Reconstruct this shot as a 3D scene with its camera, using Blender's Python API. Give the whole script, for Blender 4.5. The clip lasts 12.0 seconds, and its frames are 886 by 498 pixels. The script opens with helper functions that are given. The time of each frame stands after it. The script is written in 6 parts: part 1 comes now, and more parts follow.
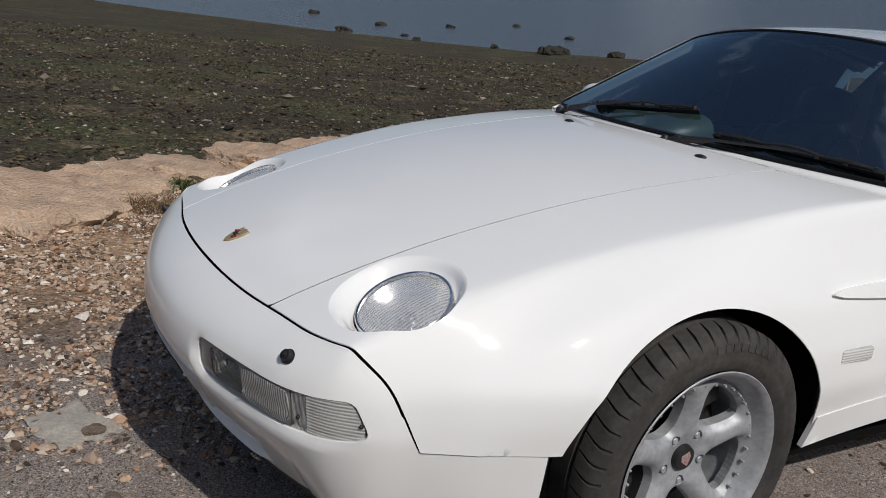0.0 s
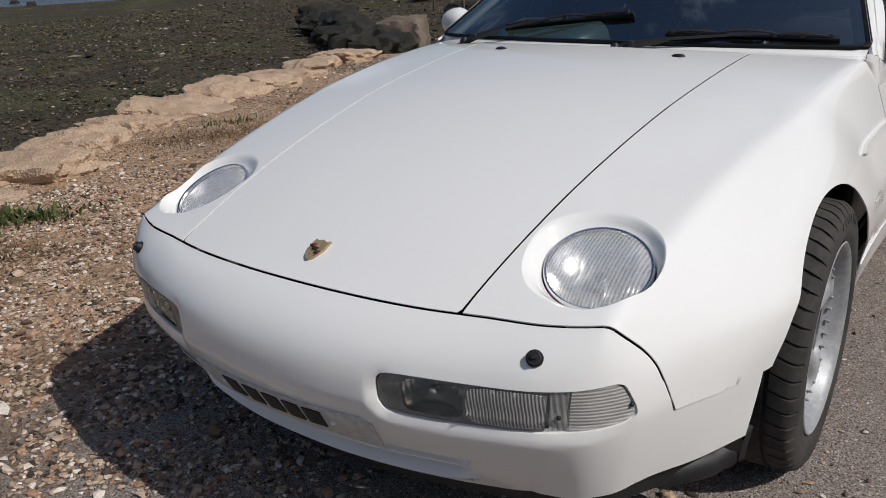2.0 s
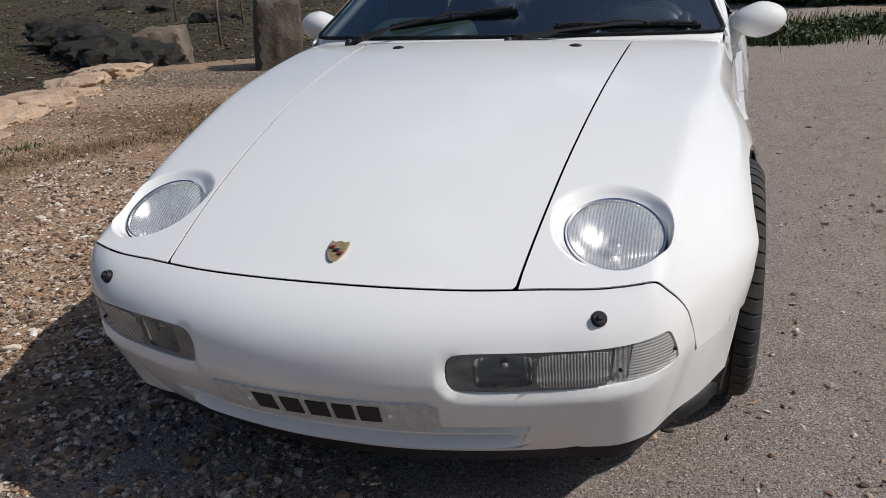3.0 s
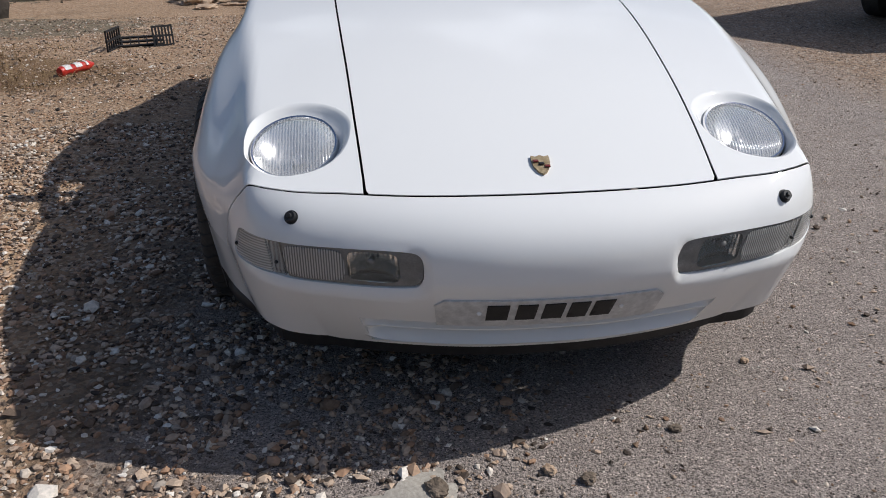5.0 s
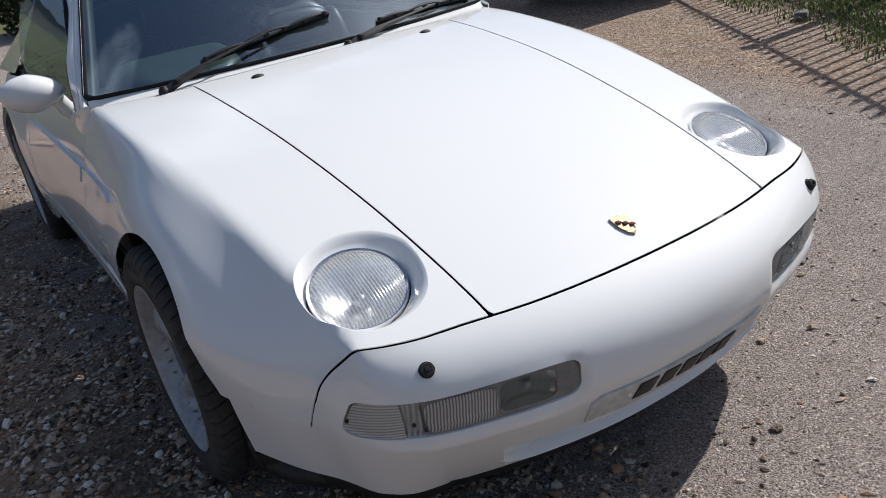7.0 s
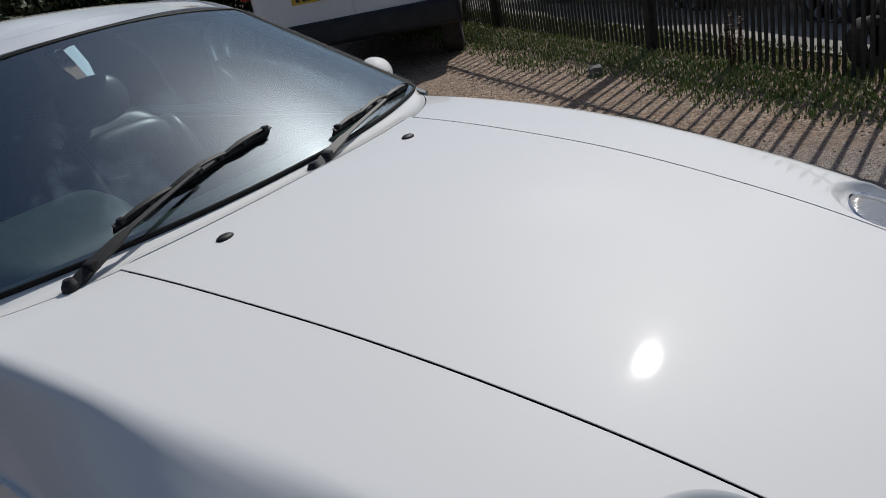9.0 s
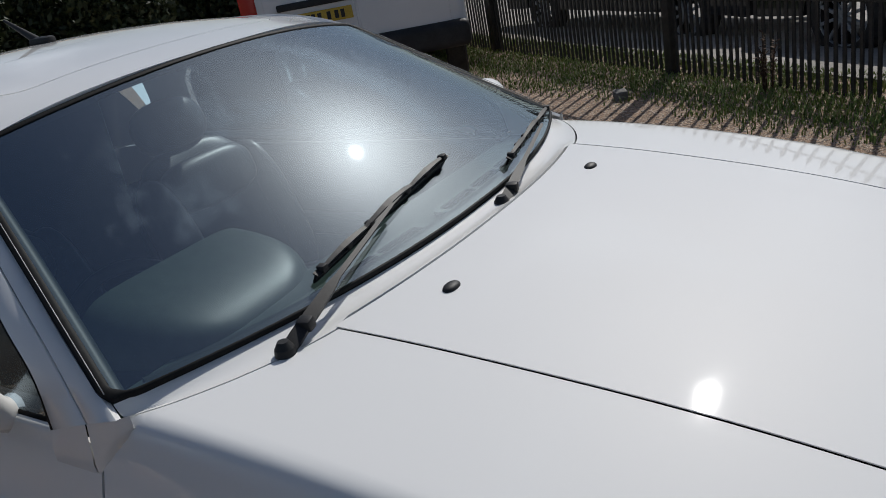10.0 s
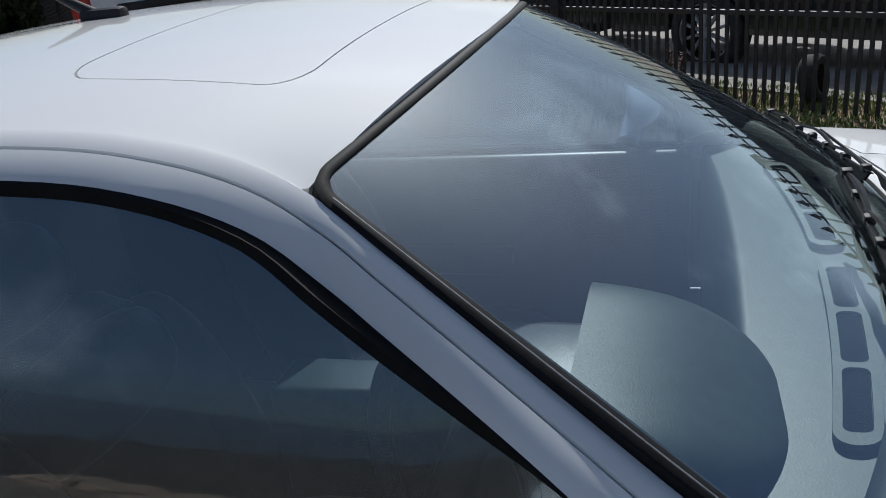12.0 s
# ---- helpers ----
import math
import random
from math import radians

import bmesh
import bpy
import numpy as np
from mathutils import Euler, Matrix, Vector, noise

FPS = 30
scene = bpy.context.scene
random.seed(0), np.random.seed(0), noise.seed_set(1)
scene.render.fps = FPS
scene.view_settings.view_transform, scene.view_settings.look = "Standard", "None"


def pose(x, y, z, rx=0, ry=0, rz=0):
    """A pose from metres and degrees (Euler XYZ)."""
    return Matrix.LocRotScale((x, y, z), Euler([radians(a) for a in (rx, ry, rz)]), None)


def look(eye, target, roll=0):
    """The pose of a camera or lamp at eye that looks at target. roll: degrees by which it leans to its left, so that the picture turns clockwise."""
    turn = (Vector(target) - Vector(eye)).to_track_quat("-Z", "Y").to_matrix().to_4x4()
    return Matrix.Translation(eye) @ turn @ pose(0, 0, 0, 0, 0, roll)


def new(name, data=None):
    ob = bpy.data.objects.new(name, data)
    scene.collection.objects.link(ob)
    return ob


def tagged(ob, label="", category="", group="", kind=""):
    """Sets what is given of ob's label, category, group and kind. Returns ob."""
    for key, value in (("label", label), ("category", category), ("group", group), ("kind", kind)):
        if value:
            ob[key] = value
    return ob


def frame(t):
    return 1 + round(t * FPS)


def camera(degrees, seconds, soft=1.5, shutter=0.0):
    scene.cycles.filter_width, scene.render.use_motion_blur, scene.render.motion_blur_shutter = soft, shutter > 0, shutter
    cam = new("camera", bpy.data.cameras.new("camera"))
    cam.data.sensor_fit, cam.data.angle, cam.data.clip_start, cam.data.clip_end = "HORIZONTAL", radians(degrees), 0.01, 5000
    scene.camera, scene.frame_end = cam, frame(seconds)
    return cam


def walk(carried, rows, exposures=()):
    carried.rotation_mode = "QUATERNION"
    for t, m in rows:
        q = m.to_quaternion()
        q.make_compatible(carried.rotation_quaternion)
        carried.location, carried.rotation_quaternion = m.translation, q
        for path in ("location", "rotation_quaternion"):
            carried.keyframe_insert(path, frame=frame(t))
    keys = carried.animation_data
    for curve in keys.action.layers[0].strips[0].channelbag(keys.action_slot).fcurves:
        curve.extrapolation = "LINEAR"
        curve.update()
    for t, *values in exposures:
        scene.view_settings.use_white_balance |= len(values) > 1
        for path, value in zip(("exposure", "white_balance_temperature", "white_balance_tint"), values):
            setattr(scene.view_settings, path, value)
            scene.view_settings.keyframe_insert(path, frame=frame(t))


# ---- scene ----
cam = camera(56.5, 12.0, 0.9)
PATH = [
    (0, (1.944, -0.336, 1.232), (0.297, 0.658, 0.682), 6.7),
    (0.5, (1.771, -0.479, 1.186), (0.309, 0.736, 0.567), 11.2),
    (1, (1.6, -0.698, 1.184), (0.304, 0.64, 0.456), 8.5),
    (1.5, (1.403, -0.838, 1.211), (0.111, 0.532, 0.537), 0.4),
    (2, (1.184, -0.922, 1.219), (0.067, 0.596, 0.549), -1.9),
    (2.5, (0.968, -1.056, 1.229), (0.18, 0.654, 0.555), -3.0),
    (2.7, (0.887, -1.135, 1.232), (0.161, 0.603, 0.56), -3.1),
    (4.3, (-0.059, -1.525, 1.221), (-0.023, 0.328, 0.468), -0.2),
    (4.5, (-0.157, -1.552, 1.219), (-0.111, 0.287, 0.435), -0.2),
    (5, (-0.405, -1.495, 1.216), (-0.213, 0.326, 0.412), -0.3),
    (5.5, (-0.635, -1.442, 1.233), (-0.283, 0.347, 0.411), 0.3),
    (6, (-0.906, -1.381, 1.274), (-0.323, 0.346, 0.452), -2.3),
    (6.5, (-1.042, -1.248, 1.319), (-0.361, 0.451, 0.513), -7.5),
    (7, (-1.129, -0.984, 1.373), (-0.24, 0.616, 0.566), -9.7),
    (7.2, (-1.152, -0.884, 1.372), (-0.161, 0.648, 0.553), -8.4),
    (8.8, (-1.19, 0.051, 1.445), (0.219, 1.229, 0.652), -11.7),
    (9, (-1.226, 0.176, 1.441), (0.203, 1.344, 0.672), -11.8),
    (9.5, (-1.323, 0.46, 1.481), (0.147, 1.589, 0.73), -11.2),
    (10, (-1.315, 0.743, 1.483), (0.198, 1.823, 0.746), -10.9),
    (10.5, (-1.274, 1.027, 1.503), (0.301, 2.015, 0.767), -10.8),
    (11, (-1.32, 1.309, 1.493), (0.344, 2.116, 0.73), -8.2),
    (11.5, (-1.37, 1.582, 1.515), (0.328, 2.285, 0.725), -7.3),
    (12, (-1.284, 1.915, 1.494), (0.468, 2.477, 0.709), -7.1),
]
walk(cam, [(t, look(e, g, r)) for t, e, g, r in PATH],
     [(0, -0.27, 6300, 11.5), (0.5, -0.27, 6300, 11.5), (1.5, -0.23, 6350, 11.5), (2.7, -0.08, 6300, 11.5), (4.5, 0.15, 6200, 11.5), (5.5, 0.2, 6150, 11), (6.2, 0.34, 6150, 11),
      (7.2, 0.33, 6200, 11), (8.8, -0.27, 6250, 10), (10.5, -0.3, 6250, 10), (11.3, -0.2, 6150, 9.5), (12, 0.02, 6000, 9)])

# ---- light ----
SUN = Vector((0.708, 0.018, 0.706)).normalized()
world = bpy.data.worlds.new("sky")
scene.world = world
world.use_nodes = True
_wn = world.node_tree.nodes
_sky = _wn.new("ShaderNodeTexSky")
_sky.sky_type, _sky.sun_disc = "NISHITA", False
_sky.sun_elevation = math.asin(SUN.z)
_sky.sun_rotation = math.atan2(SUN.x, SUN.y)
_sky.air_density, _sky.dust_density, _sky.ozone_density = 1.0, 2.2, 2.6
_clouds, _cover, _over = _wn.new("ShaderNodeTexNoise"), _wn.new("ShaderNodeValToRGB"), _wn.new("ShaderNodeMix")
_clouds.inputs["Scale"].default_value, _clouds.inputs["Detail"].default_value, _clouds.inputs["Roughness"].default_value = 2.6, 7, 0.58
_cover.color_ramp.elements[0].position, _cover.color_ramp.elements[1].position = 0.56, 0.82
_over.data_type = "RGBA"
_over.inputs[7].default_value = (16.5, 17.5, 19.0, 1)
_place, _shift = _wn.new("ShaderNodeTexCoord"), _wn.new("ShaderNodeVectorMath")
_shift.inputs[1].default_value = (13.9, 1.2, 10.9)
for _a, _b in ((_place.outputs["Generated"], _shift.inputs[0]), (_shift.outputs[0], _clouds.inputs["Vector"]), (_clouds.outputs[0], _cover.inputs[0]), (_cover.outputs[0], _over.inputs[0]), (_sky.outputs[0], _over.inputs[6]), (_over.outputs[2], _wn["Background"].inputs[0])):
    world.node_tree.links.new(_a, _b)
_wn["Background"].inputs[1].default_value = 0.067
_sun = bpy.data.lights.new("sun", "SUN")
_sun.energy, _sun.angle, _sun.color = 3.56, radians(0.53), (1.0, 0.955, 0.88)
new("sun", _sun).matrix_world = look(SUN * 60, (0, 0, 0))


# ---- materials ----
def shader(name, base, rough=0.5, metal=0.0, coat=0.0, coat_rough=0.05, spec=0.5):
    m = bpy.data.materials.new(name)
    m.use_nodes = True
    b = m.node_tree.nodes["Principled BSDF"]
    b.inputs["Base Color"].default_value = (*base, 1)
    b.inputs["Roughness"].default_value = rough
    b.inputs["Metallic"].default_value = metal
    b.inputs["Coat Weight"].default_value = coat
    b.inputs["Coat Roughness"].default_value = coat_rough
    b.inputs["Specular IOR Level"].default_value = spec
    return m


def coords(m, scale=(1, 1, 1)):
    n, l = m.node_tree.nodes, m.node_tree.links
    tc, mp = n.new("ShaderNodeTexCoord"), n.new("ShaderNodeMapping")
    mp.inputs["Scale"].default_value = scale
    l.new(tc.outputs["Object"], mp.inputs["Vector"])
    return mp.outputs[0]


def noise_node(m, vec, scale, detail=4, rough=0.55):
    n = m.node_tree.nodes.new("ShaderNodeTexNoise")
    n.inputs["Scale"].default_value, n.inputs["Detail"].default_value, n.inputs["Roughness"].default_value = scale, detail, rough
    m.node_tree.links.new(vec, n.inputs["Vector"])
    return n.outputs["Fac"]


def cells(m, vec, scale, out="Color"):
    n = m.node_tree.nodes.new("ShaderNodeTexVoronoi")
    n.inputs["Scale"].default_value = scale
    m.node_tree.links.new(vec, n.inputs["Vector"])
    return n.outputs[out]


def ramp(m, fac, stops):
    n = m.node_tree.nodes.new("ShaderNodeValToRGB")
    while len(n.color_ramp.elements) < len(stops):
        n.color_ramp.elements.new(0.5)
    for e, (p, c) in zip(n.color_ramp.elements, stops):
        e.position, e.color = p, (*c, 1) if len(c) == 3 else c
    m.node_tree.links.new(fac, n.inputs[0])
    return n.outputs[0]


def grey(v):
    return (v, v, v)


def mixed(m, fac, a, b, mode="MIX"):
    n = m.node_tree.nodes.new("ShaderNodeMix")
    n.data_type, n.blend_type = "RGBA", mode
    for socket, value in ((n.inputs[0], fac), (n.inputs[6], a), (n.inputs[7], b)):
        if isinstance(value, (int, float)):
            socket.default_value = value
        elif isinstance(value, tuple):
            socket.default_value = (*value, 1)
        else:
            m.node_tree.links.new(value, socket)
    return n.outputs[2]


def put(m, socket, out):
    m.node_tree.links.new(out, m.node_tree.nodes["Principled BSDF"].inputs[socket])


def relief(m, height, strength=0.3, distance=0.01, socket="Normal"):
    n = m.node_tree.nodes.new("ShaderNodeBump")
    n.inputs["Strength"].default_value, n.inputs["Distance"].default_value = strength, distance
    m.node_tree.links.new(height, n.inputs["Height"])
    put(m, socket, n.outputs[0])


def mottled(name, dark, light, scale, rough=0.85, bump=0.4, dist=0.004, fine=8.0, metal=0.0, spec=0.4):
    """A surface that varies between two colours at two scales, with a fine relief."""
    m = shader(name, light, rough, metal, spec=spec)
    v = coords(m)
    big, small = noise_node(m, v, scale, 5), noise_node(m, v, scale * fine, 4, 0.65)
    c = ramp(m, big, [(0.3, dark), (0.7, light)])
    c = mixed(m, 0.6, c, ramp(m, small, [(0.3, grey(0.45)), (0.7, grey(1.0))]), "MULTIPLY")
    put(m, "Base Color", c)
    relief(m, small, bump, dist)
    return m


def paint_material(name, base):
    m = shader(name, base, 0.6, 0.0, 1.0, 0.04, 0.1)
    v = coords(m)
    big, small = noise_node(m, v, 2.2, 3), noise_node(m, v, 160, 2)
    put(m, "Base Color", mixed(m, big, tuple(c * 0.975 for c in base), base))
    put(m, "Coat Roughness", ramp(m, noise_node(m, v, 9, 5), [(0.3, grey(0.025)), (0.8, grey(0.05))]))
    relief(m, small, 0.02, 0.0006)
    relief(m, noise_node(m, v, 60, 2), 0.012, 0.0006, "Coat Normal")
    return m


def glass_material(name, tint, ior=1.5, dust=0.0):
    """Thin glass: clear by its tint, mirror-like by the angle, with a faint film of dust."""
    m = bpy.data.materials.new(name)
    m.use_nodes = True
    n, l = m.node_tree.nodes, m.node_tree.links
    n.remove(n["Principled BSDF"])
    clear, gloss, fres, mix, film, veil = (n.new("ShaderNode" + k) for k in ("BsdfTransparent", "BsdfGlossy", "Fresnel", "MixShader", "BsdfGlossy", "MixShader"))
    clear.inputs[0].default_value = (*tint, 1)
    gloss.inputs["Roughness"].default_value = 0.017
    gloss.inputs[0].default_value = (0.76, 0.90, 1.0, 1)
    film.inputs["Roughness"].default_value = 0.36
    film.inputs[0].default_value = (0.80, 0.91, 1.0, 1)
    veil.inputs[0].default_value = dust
    fres.inputs[0].default_value = ior
    l.new(fres.outputs[0], mix.inputs[0])
    l.new(clear.outputs[0], mix.inputs[1])
    l.new(gloss.outputs[0], mix.inputs[2])
    l.new(mix.outputs[0], veil.inputs[1])
    l.new(film.outputs[0], veil.inputs[2])
    l.new(veil.outputs[0], n["Material Output"].inputs[0])
    return m


PAINT = paint_material("white_paint", (0.80, 0.80, 0.785))
BLACK = mottled("black_plastic", (0.012, 0.012, 0.013), (0.022, 0.022, 0.023), 30, 0.55, 0.3, 0.0008)
RUBBER = mottled("black_rubber", (0.007, 0.0075, 0.008), (0.014, 0.015, 0.016), 14, 0.6, 0.25, 0.001, spec=0.13)
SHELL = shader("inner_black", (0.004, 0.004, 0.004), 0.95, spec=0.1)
TYRE = mottled("tyre_rubber", (0.028, 0.026, 0.024), (0.068, 0.062, 0.056), 9, 0.85, 0.3, 0.001)
ALLOY = mottled("silver_alloy", (0.37, 0.38, 0.395), (0.42, 0.43, 0.445), 5, 0.48, 0.06, 0.0006, metal=0.25)
CHROME = shader("chrome", (0.8, 0.8, 0.82), 0.12, 1.0)
REFLECTOR = shader("lamp_reflector", (0.88, 0.88, 0.87), 0.24, 0.9)
relief(REFLECTOR, cells(REFLECTOR, coords(REFLECTOR, (60, 22, 22)), 1.0, "Distance"), 0.35, 0.004)
SCREEN = glass_material("tinted_glass", (0.68, 0.83, 0.87), 2.9, 0.022)
SIDEGLASS = glass_material("side_glass", (0.48, 0.59, 0.70), 1.85, 0.11)


def ribbed_lens(name, tint, scale, axis="X", alpha=0.42, dark=0.62):
    """Moulded clear lens with parallel ribs; dark puts the shading between the ribs into the colour."""
    m = shader(name, tint, 0.12, spec=0.6)
    m.node_tree.nodes["Principled BSDF"].inputs["Alpha"].default_value = alpha
    w = m.node_tree.nodes.new("ShaderNodeTexWave")
    w.wave_type, w.bands_direction = "BANDS", axis
    w.inputs["Scale"].default_value, w.inputs["Distortion"].default_value = scale, 0.3
    m.node_tree.links.new(coords(m), w.inputs["Vector"])
    relief(m, w.outputs["Fac"], 0.5, 0.0015)
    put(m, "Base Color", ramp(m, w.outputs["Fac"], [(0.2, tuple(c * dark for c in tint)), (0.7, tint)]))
    return m


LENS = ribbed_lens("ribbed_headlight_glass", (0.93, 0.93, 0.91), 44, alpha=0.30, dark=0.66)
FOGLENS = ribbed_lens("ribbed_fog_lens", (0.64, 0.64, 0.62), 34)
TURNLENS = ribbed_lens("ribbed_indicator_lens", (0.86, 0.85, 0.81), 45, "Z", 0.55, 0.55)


# ---- mesh helpers ----
def curve(xs, ys, level=False):
    """A smooth curve through the given values (cubic, slopes by neighbours); level: it starts with no slope."""
    xs, ys = np.array(xs, float), np.array(ys, float)
    slope = np.gradient(ys, xs)
    if level:
        slope[0] = 0

    def at(x):
        x = np.clip(np.asarray(x, float), xs[0], xs[-1])
        i = np.clip(np.searchsorted(xs, x) - 1, 0, len(xs) - 2)
        h = xs[i + 1] - xs[i]
        t = (x - xs[i]) / h
        return ((2 * t**3 - 3 * t**2 + 1) * ys[i] + (t**3 - 2 * t**2 + t) * h * slope[i]
                + (3 * t**2 - 2 * t**3) * ys[i + 1] + (t**3 - t**2) * h * slope[i + 1])
    return at


def link_mesh(name, verts, faces, material, parent=None, smooth=True, label="", sharp=None):
    me = bpy.data.meshes.new(name)
    me.from_pydata([tuple(map(float, v)) for v in verts], [], [tuple(map(int, f)) for f in faces])
    me.update()
    if smooth:
        me.polygons.foreach_set("use_smooth", [True] * len(me.polygons))
        if sharp:
            me.set_sharp_from_angle(angle=radians(sharp))
    if material:
        me.materials.append(material)
    ob = new(name, me)
    if parent:
        ob.parent = parent
    if label:
        ob["label"] = label
    return ob


def part(name, bm, material, parent, label="", smooth=True, sharp=40):
    me = bpy.data.meshes.new(name)
    bmesh.ops.recalc_face_normals(bm, faces=bm.faces)
    bm.to_mesh(me)
    bm.free()
    if smooth:
        me.polygons.foreach_set("use_smooth", [True] * len(me.polygons))
        me.set_sharp_from_angle(angle=radians(sharp))
    me.materials.append(material)
    ob = new(name, me)
    if parent:
        ob.parent = parent
    if label:
        ob["label"] = label
    return ob


def empty(name, m=None, label="", category="", group="", kind=""):
    ob = new(name)
    ob.empty_display_size = 0.1
    if m is not None:
        ob.matrix_basis = m
    return tagged(ob, label, category, group, kind)


def box(bm, lo, hi, bevel=0.0, m=None, seg=2):
    c = [(a + b) / 2 for a, b in zip(lo, hi)]
    s = [b - a for a, b in zip(lo, hi)]
    r = bmesh.ops.create_cube(bm, size=1, matrix=Matrix.Translation(c) @ Matrix.Diagonal((*s, 1)))
    vs = r["verts"]
    if bevel:
        es = list({e for v in vs for e in v.link_edges})
        r = bmesh.ops.bevel(bm, geom=es, offset=bevel, segments=seg, affect="EDGES", profile=0.5)
        vs = list({v for f in r["faces"] for v in f.verts} | {v for v in vs if v.is_valid})
    if m is not None:
        bmesh.ops.transform(bm, matrix=m, verts=vs)
    return vs


def grid_faces(nu, nv, close_u=False, flip=False):
    out = []
    for i in range(nu if close_u else nu - 1):
        for j in range(nv - 1):
            a, b = i * nv + j, ((i + 1) % nu) * nv + j
            out.append((a, b, b + 1, a + 1) if not flip else (a, a + 1, b + 1, b))
    return out


def lathe(profile, n, axis="x"):
    """Verts and faces of a profile of (axial, radius) turned round the x axis."""
    vs = []
    for i in range(n):
        a = 2 * math.pi * i / n
        vs += [(p, r * math.cos(a), r * math.sin(a)) for p, r in profile]
    return vs, grid_faces(n, len(profile), True)


def tube(points, radius, n=8, closed=False):
    """Verts and faces of a round tube along points; radius may be a list."""
    pts = [Vector(p) for p in points]
    vs, count = [], len(pts)
    for i, p in enumerate(pts):
        a, b = pts[max(i - 1, 0)], pts[min(i + 1, count - 1)]
        if closed:
            a, b = pts[i - 1], pts[(i + 1) % count]
        t = (b - a).normalized()
        s = t.cross(Vector((0, 0, 1)))
        s = s.normalized() if s.length > 1e-3 else Vector((1, 0, 0))
        u = s.cross(t)
        r = radius[i] if isinstance(radius, (list, tuple)) else radius
        vs += [tuple(p + s * r * math.cos(2 * math.pi * k / n) + u * r * math.sin(2 * math.pi * k / n)) for k in range(n)]
    fs = []
    for i in range(count if closed else count - 1):
        for k in range(n):
            j = (i + 1) % count
            fs.append((i * n + k, i * n + (k + 1) % n, j * n + (k + 1) % n, j * n + k))
    if not closed:
        fs += [tuple(range(n))[::-1], tuple((count - 1) * n + k for k in range(n))]
    return vs, fs


def joined(*meshes):
    vs, fs = [], []
    for v, f in meshes:
        o = len(vs)
        vs += list(v)
        fs += [tuple(i + o for i in q) for q in f]
    return vs, fs


def inside(px, py, loop):
    """Which points lie in a closed loop."""
    loop = np.asarray(loop)
    x0, y0 = loop[:, 0], loop[:, 1]
    x1, y1 = np.roll(x0, -1), np.roll(y0, -1)
    hit = np.zeros(len(px), bool)
    for a, b, c, d in zip(x0, y0, x1, y1):
        if b != d:
            hit ^= ((b > py) != (d > py)) & (px < (c - a) * (py - b) / (d - b) + a)
    return hit


def dense(loop, step, closed=True):
    """A loop with points no further apart than step."""
    pts, out = [np.array(p, float) for p in loop], []
    for a, b in zip(pts, pts[1:] + (pts[:1] if closed else [])):
        n = max(1, int(np.ceil(np.linalg.norm(b - a) / step)))
        out += [a + (b - a) * k / n for k in range(n)]
    if not closed:
        out.append(pts[-1])
    return np.array(out)


def skin(surface, outline, holes=(), step=0.02, flange=0.014, hole_flange=None, flip=False):
    """Verts and faces of the piece of a surface(a, b) -> points within an outline and outside holes, with a turned-in rim."""
    from mathutils.geometry import delaunay_2d_cdt
    loops = [dense(outline, step)] + [dense(h, step * 0.7) for h in holes]
    lo, hi = loops[0].min(0), loops[0].max(0)
    ga, gb = np.meshgrid(np.arange(lo[0] + step * 0.37, hi[0], step), np.arange(lo[1] + step * 0.41, hi[1], step))
    ga, gb = ga.ravel(), gb.ravel()
    keep = inside(ga, gb, loops[0])
    for h in loops[1:]:
        keep &= ~inside(ga, gb, h)
    ga, gb = ga[keep], gb[keep]
    rim = np.concatenate(loops)
    if len(ga):
        near = np.ones(len(ga), bool)
        for k in range(0, len(ga), 2000):
            d = (ga[k:k + 2000, None] - rim[None, :, 0]) ** 2 + (gb[k:k + 2000, None] - rim[None, :, 1]) ** 2
            near[k:k + 2000] = d.min(1) > (0.55 * step) ** 2
        ga, gb = ga[near], gb[near]
    pts = [Vector(p) for p in rim] + [Vector((a, b)) for a, b in zip(ga, gb)]
    edges, o = [], 0
    for lp in loops:
        edges += [(o + i, o + (i + 1) % len(lp)) for i in range(len(lp))]
        o += len(lp)
    v2, _, f2, _, _, _ = delaunay_2d_cdt(pts, edges, [], 0, 1e-7)
    v2 = np.array([tuple(v) for v in v2])
    f2 = np.array([f for f in f2 if len(f) == 3])
    mid = v2[f2].mean(1)
    keep = inside(mid[:, 0], mid[:, 1], loops[0])
    for h in loops[1:]:
        keep &= ~inside(mid[:, 0], mid[:, 1], h)
    f2 = f2[keep]
    verts = surface(v2[:, 0], v2[:, 1])
    faces = [tuple(f) for f in f2]
    e = 1e-3
    for n, lp in enumerate(loops):
        depth = flange if n == 0 or hole_flange is None else hole_flange
        if not depth:
            continue
        a, b = lp[:, 0], lp[:, 1]
        p = surface(a, b)
        nrm = np.cross(surface(a + e, b) - surface(a - e, b), surface(a, b + e) - surface(a, b - e))
        nrm /= np.linalg.norm(nrm, axis=1)[:, None] + 1e-12
        if flip:
            nrm = -nrm
        base = len(verts)
        verts = np.concatenate([verts, p, p - nrm * depth])
        k = len(lp)
        faces += [(base + i, base + (i + 1) % k, base + k + (i + 1) % k, base + k + i) for i in range(k)]
    if flip:
        faces = [f[::-1] for f in faces]
    return verts, faces


def mirrored(verts, faces):
    v = np.array(verts, float)
    v[:, 0] *= -1
    return v, [tuple(f)[::-1] for f in faces]


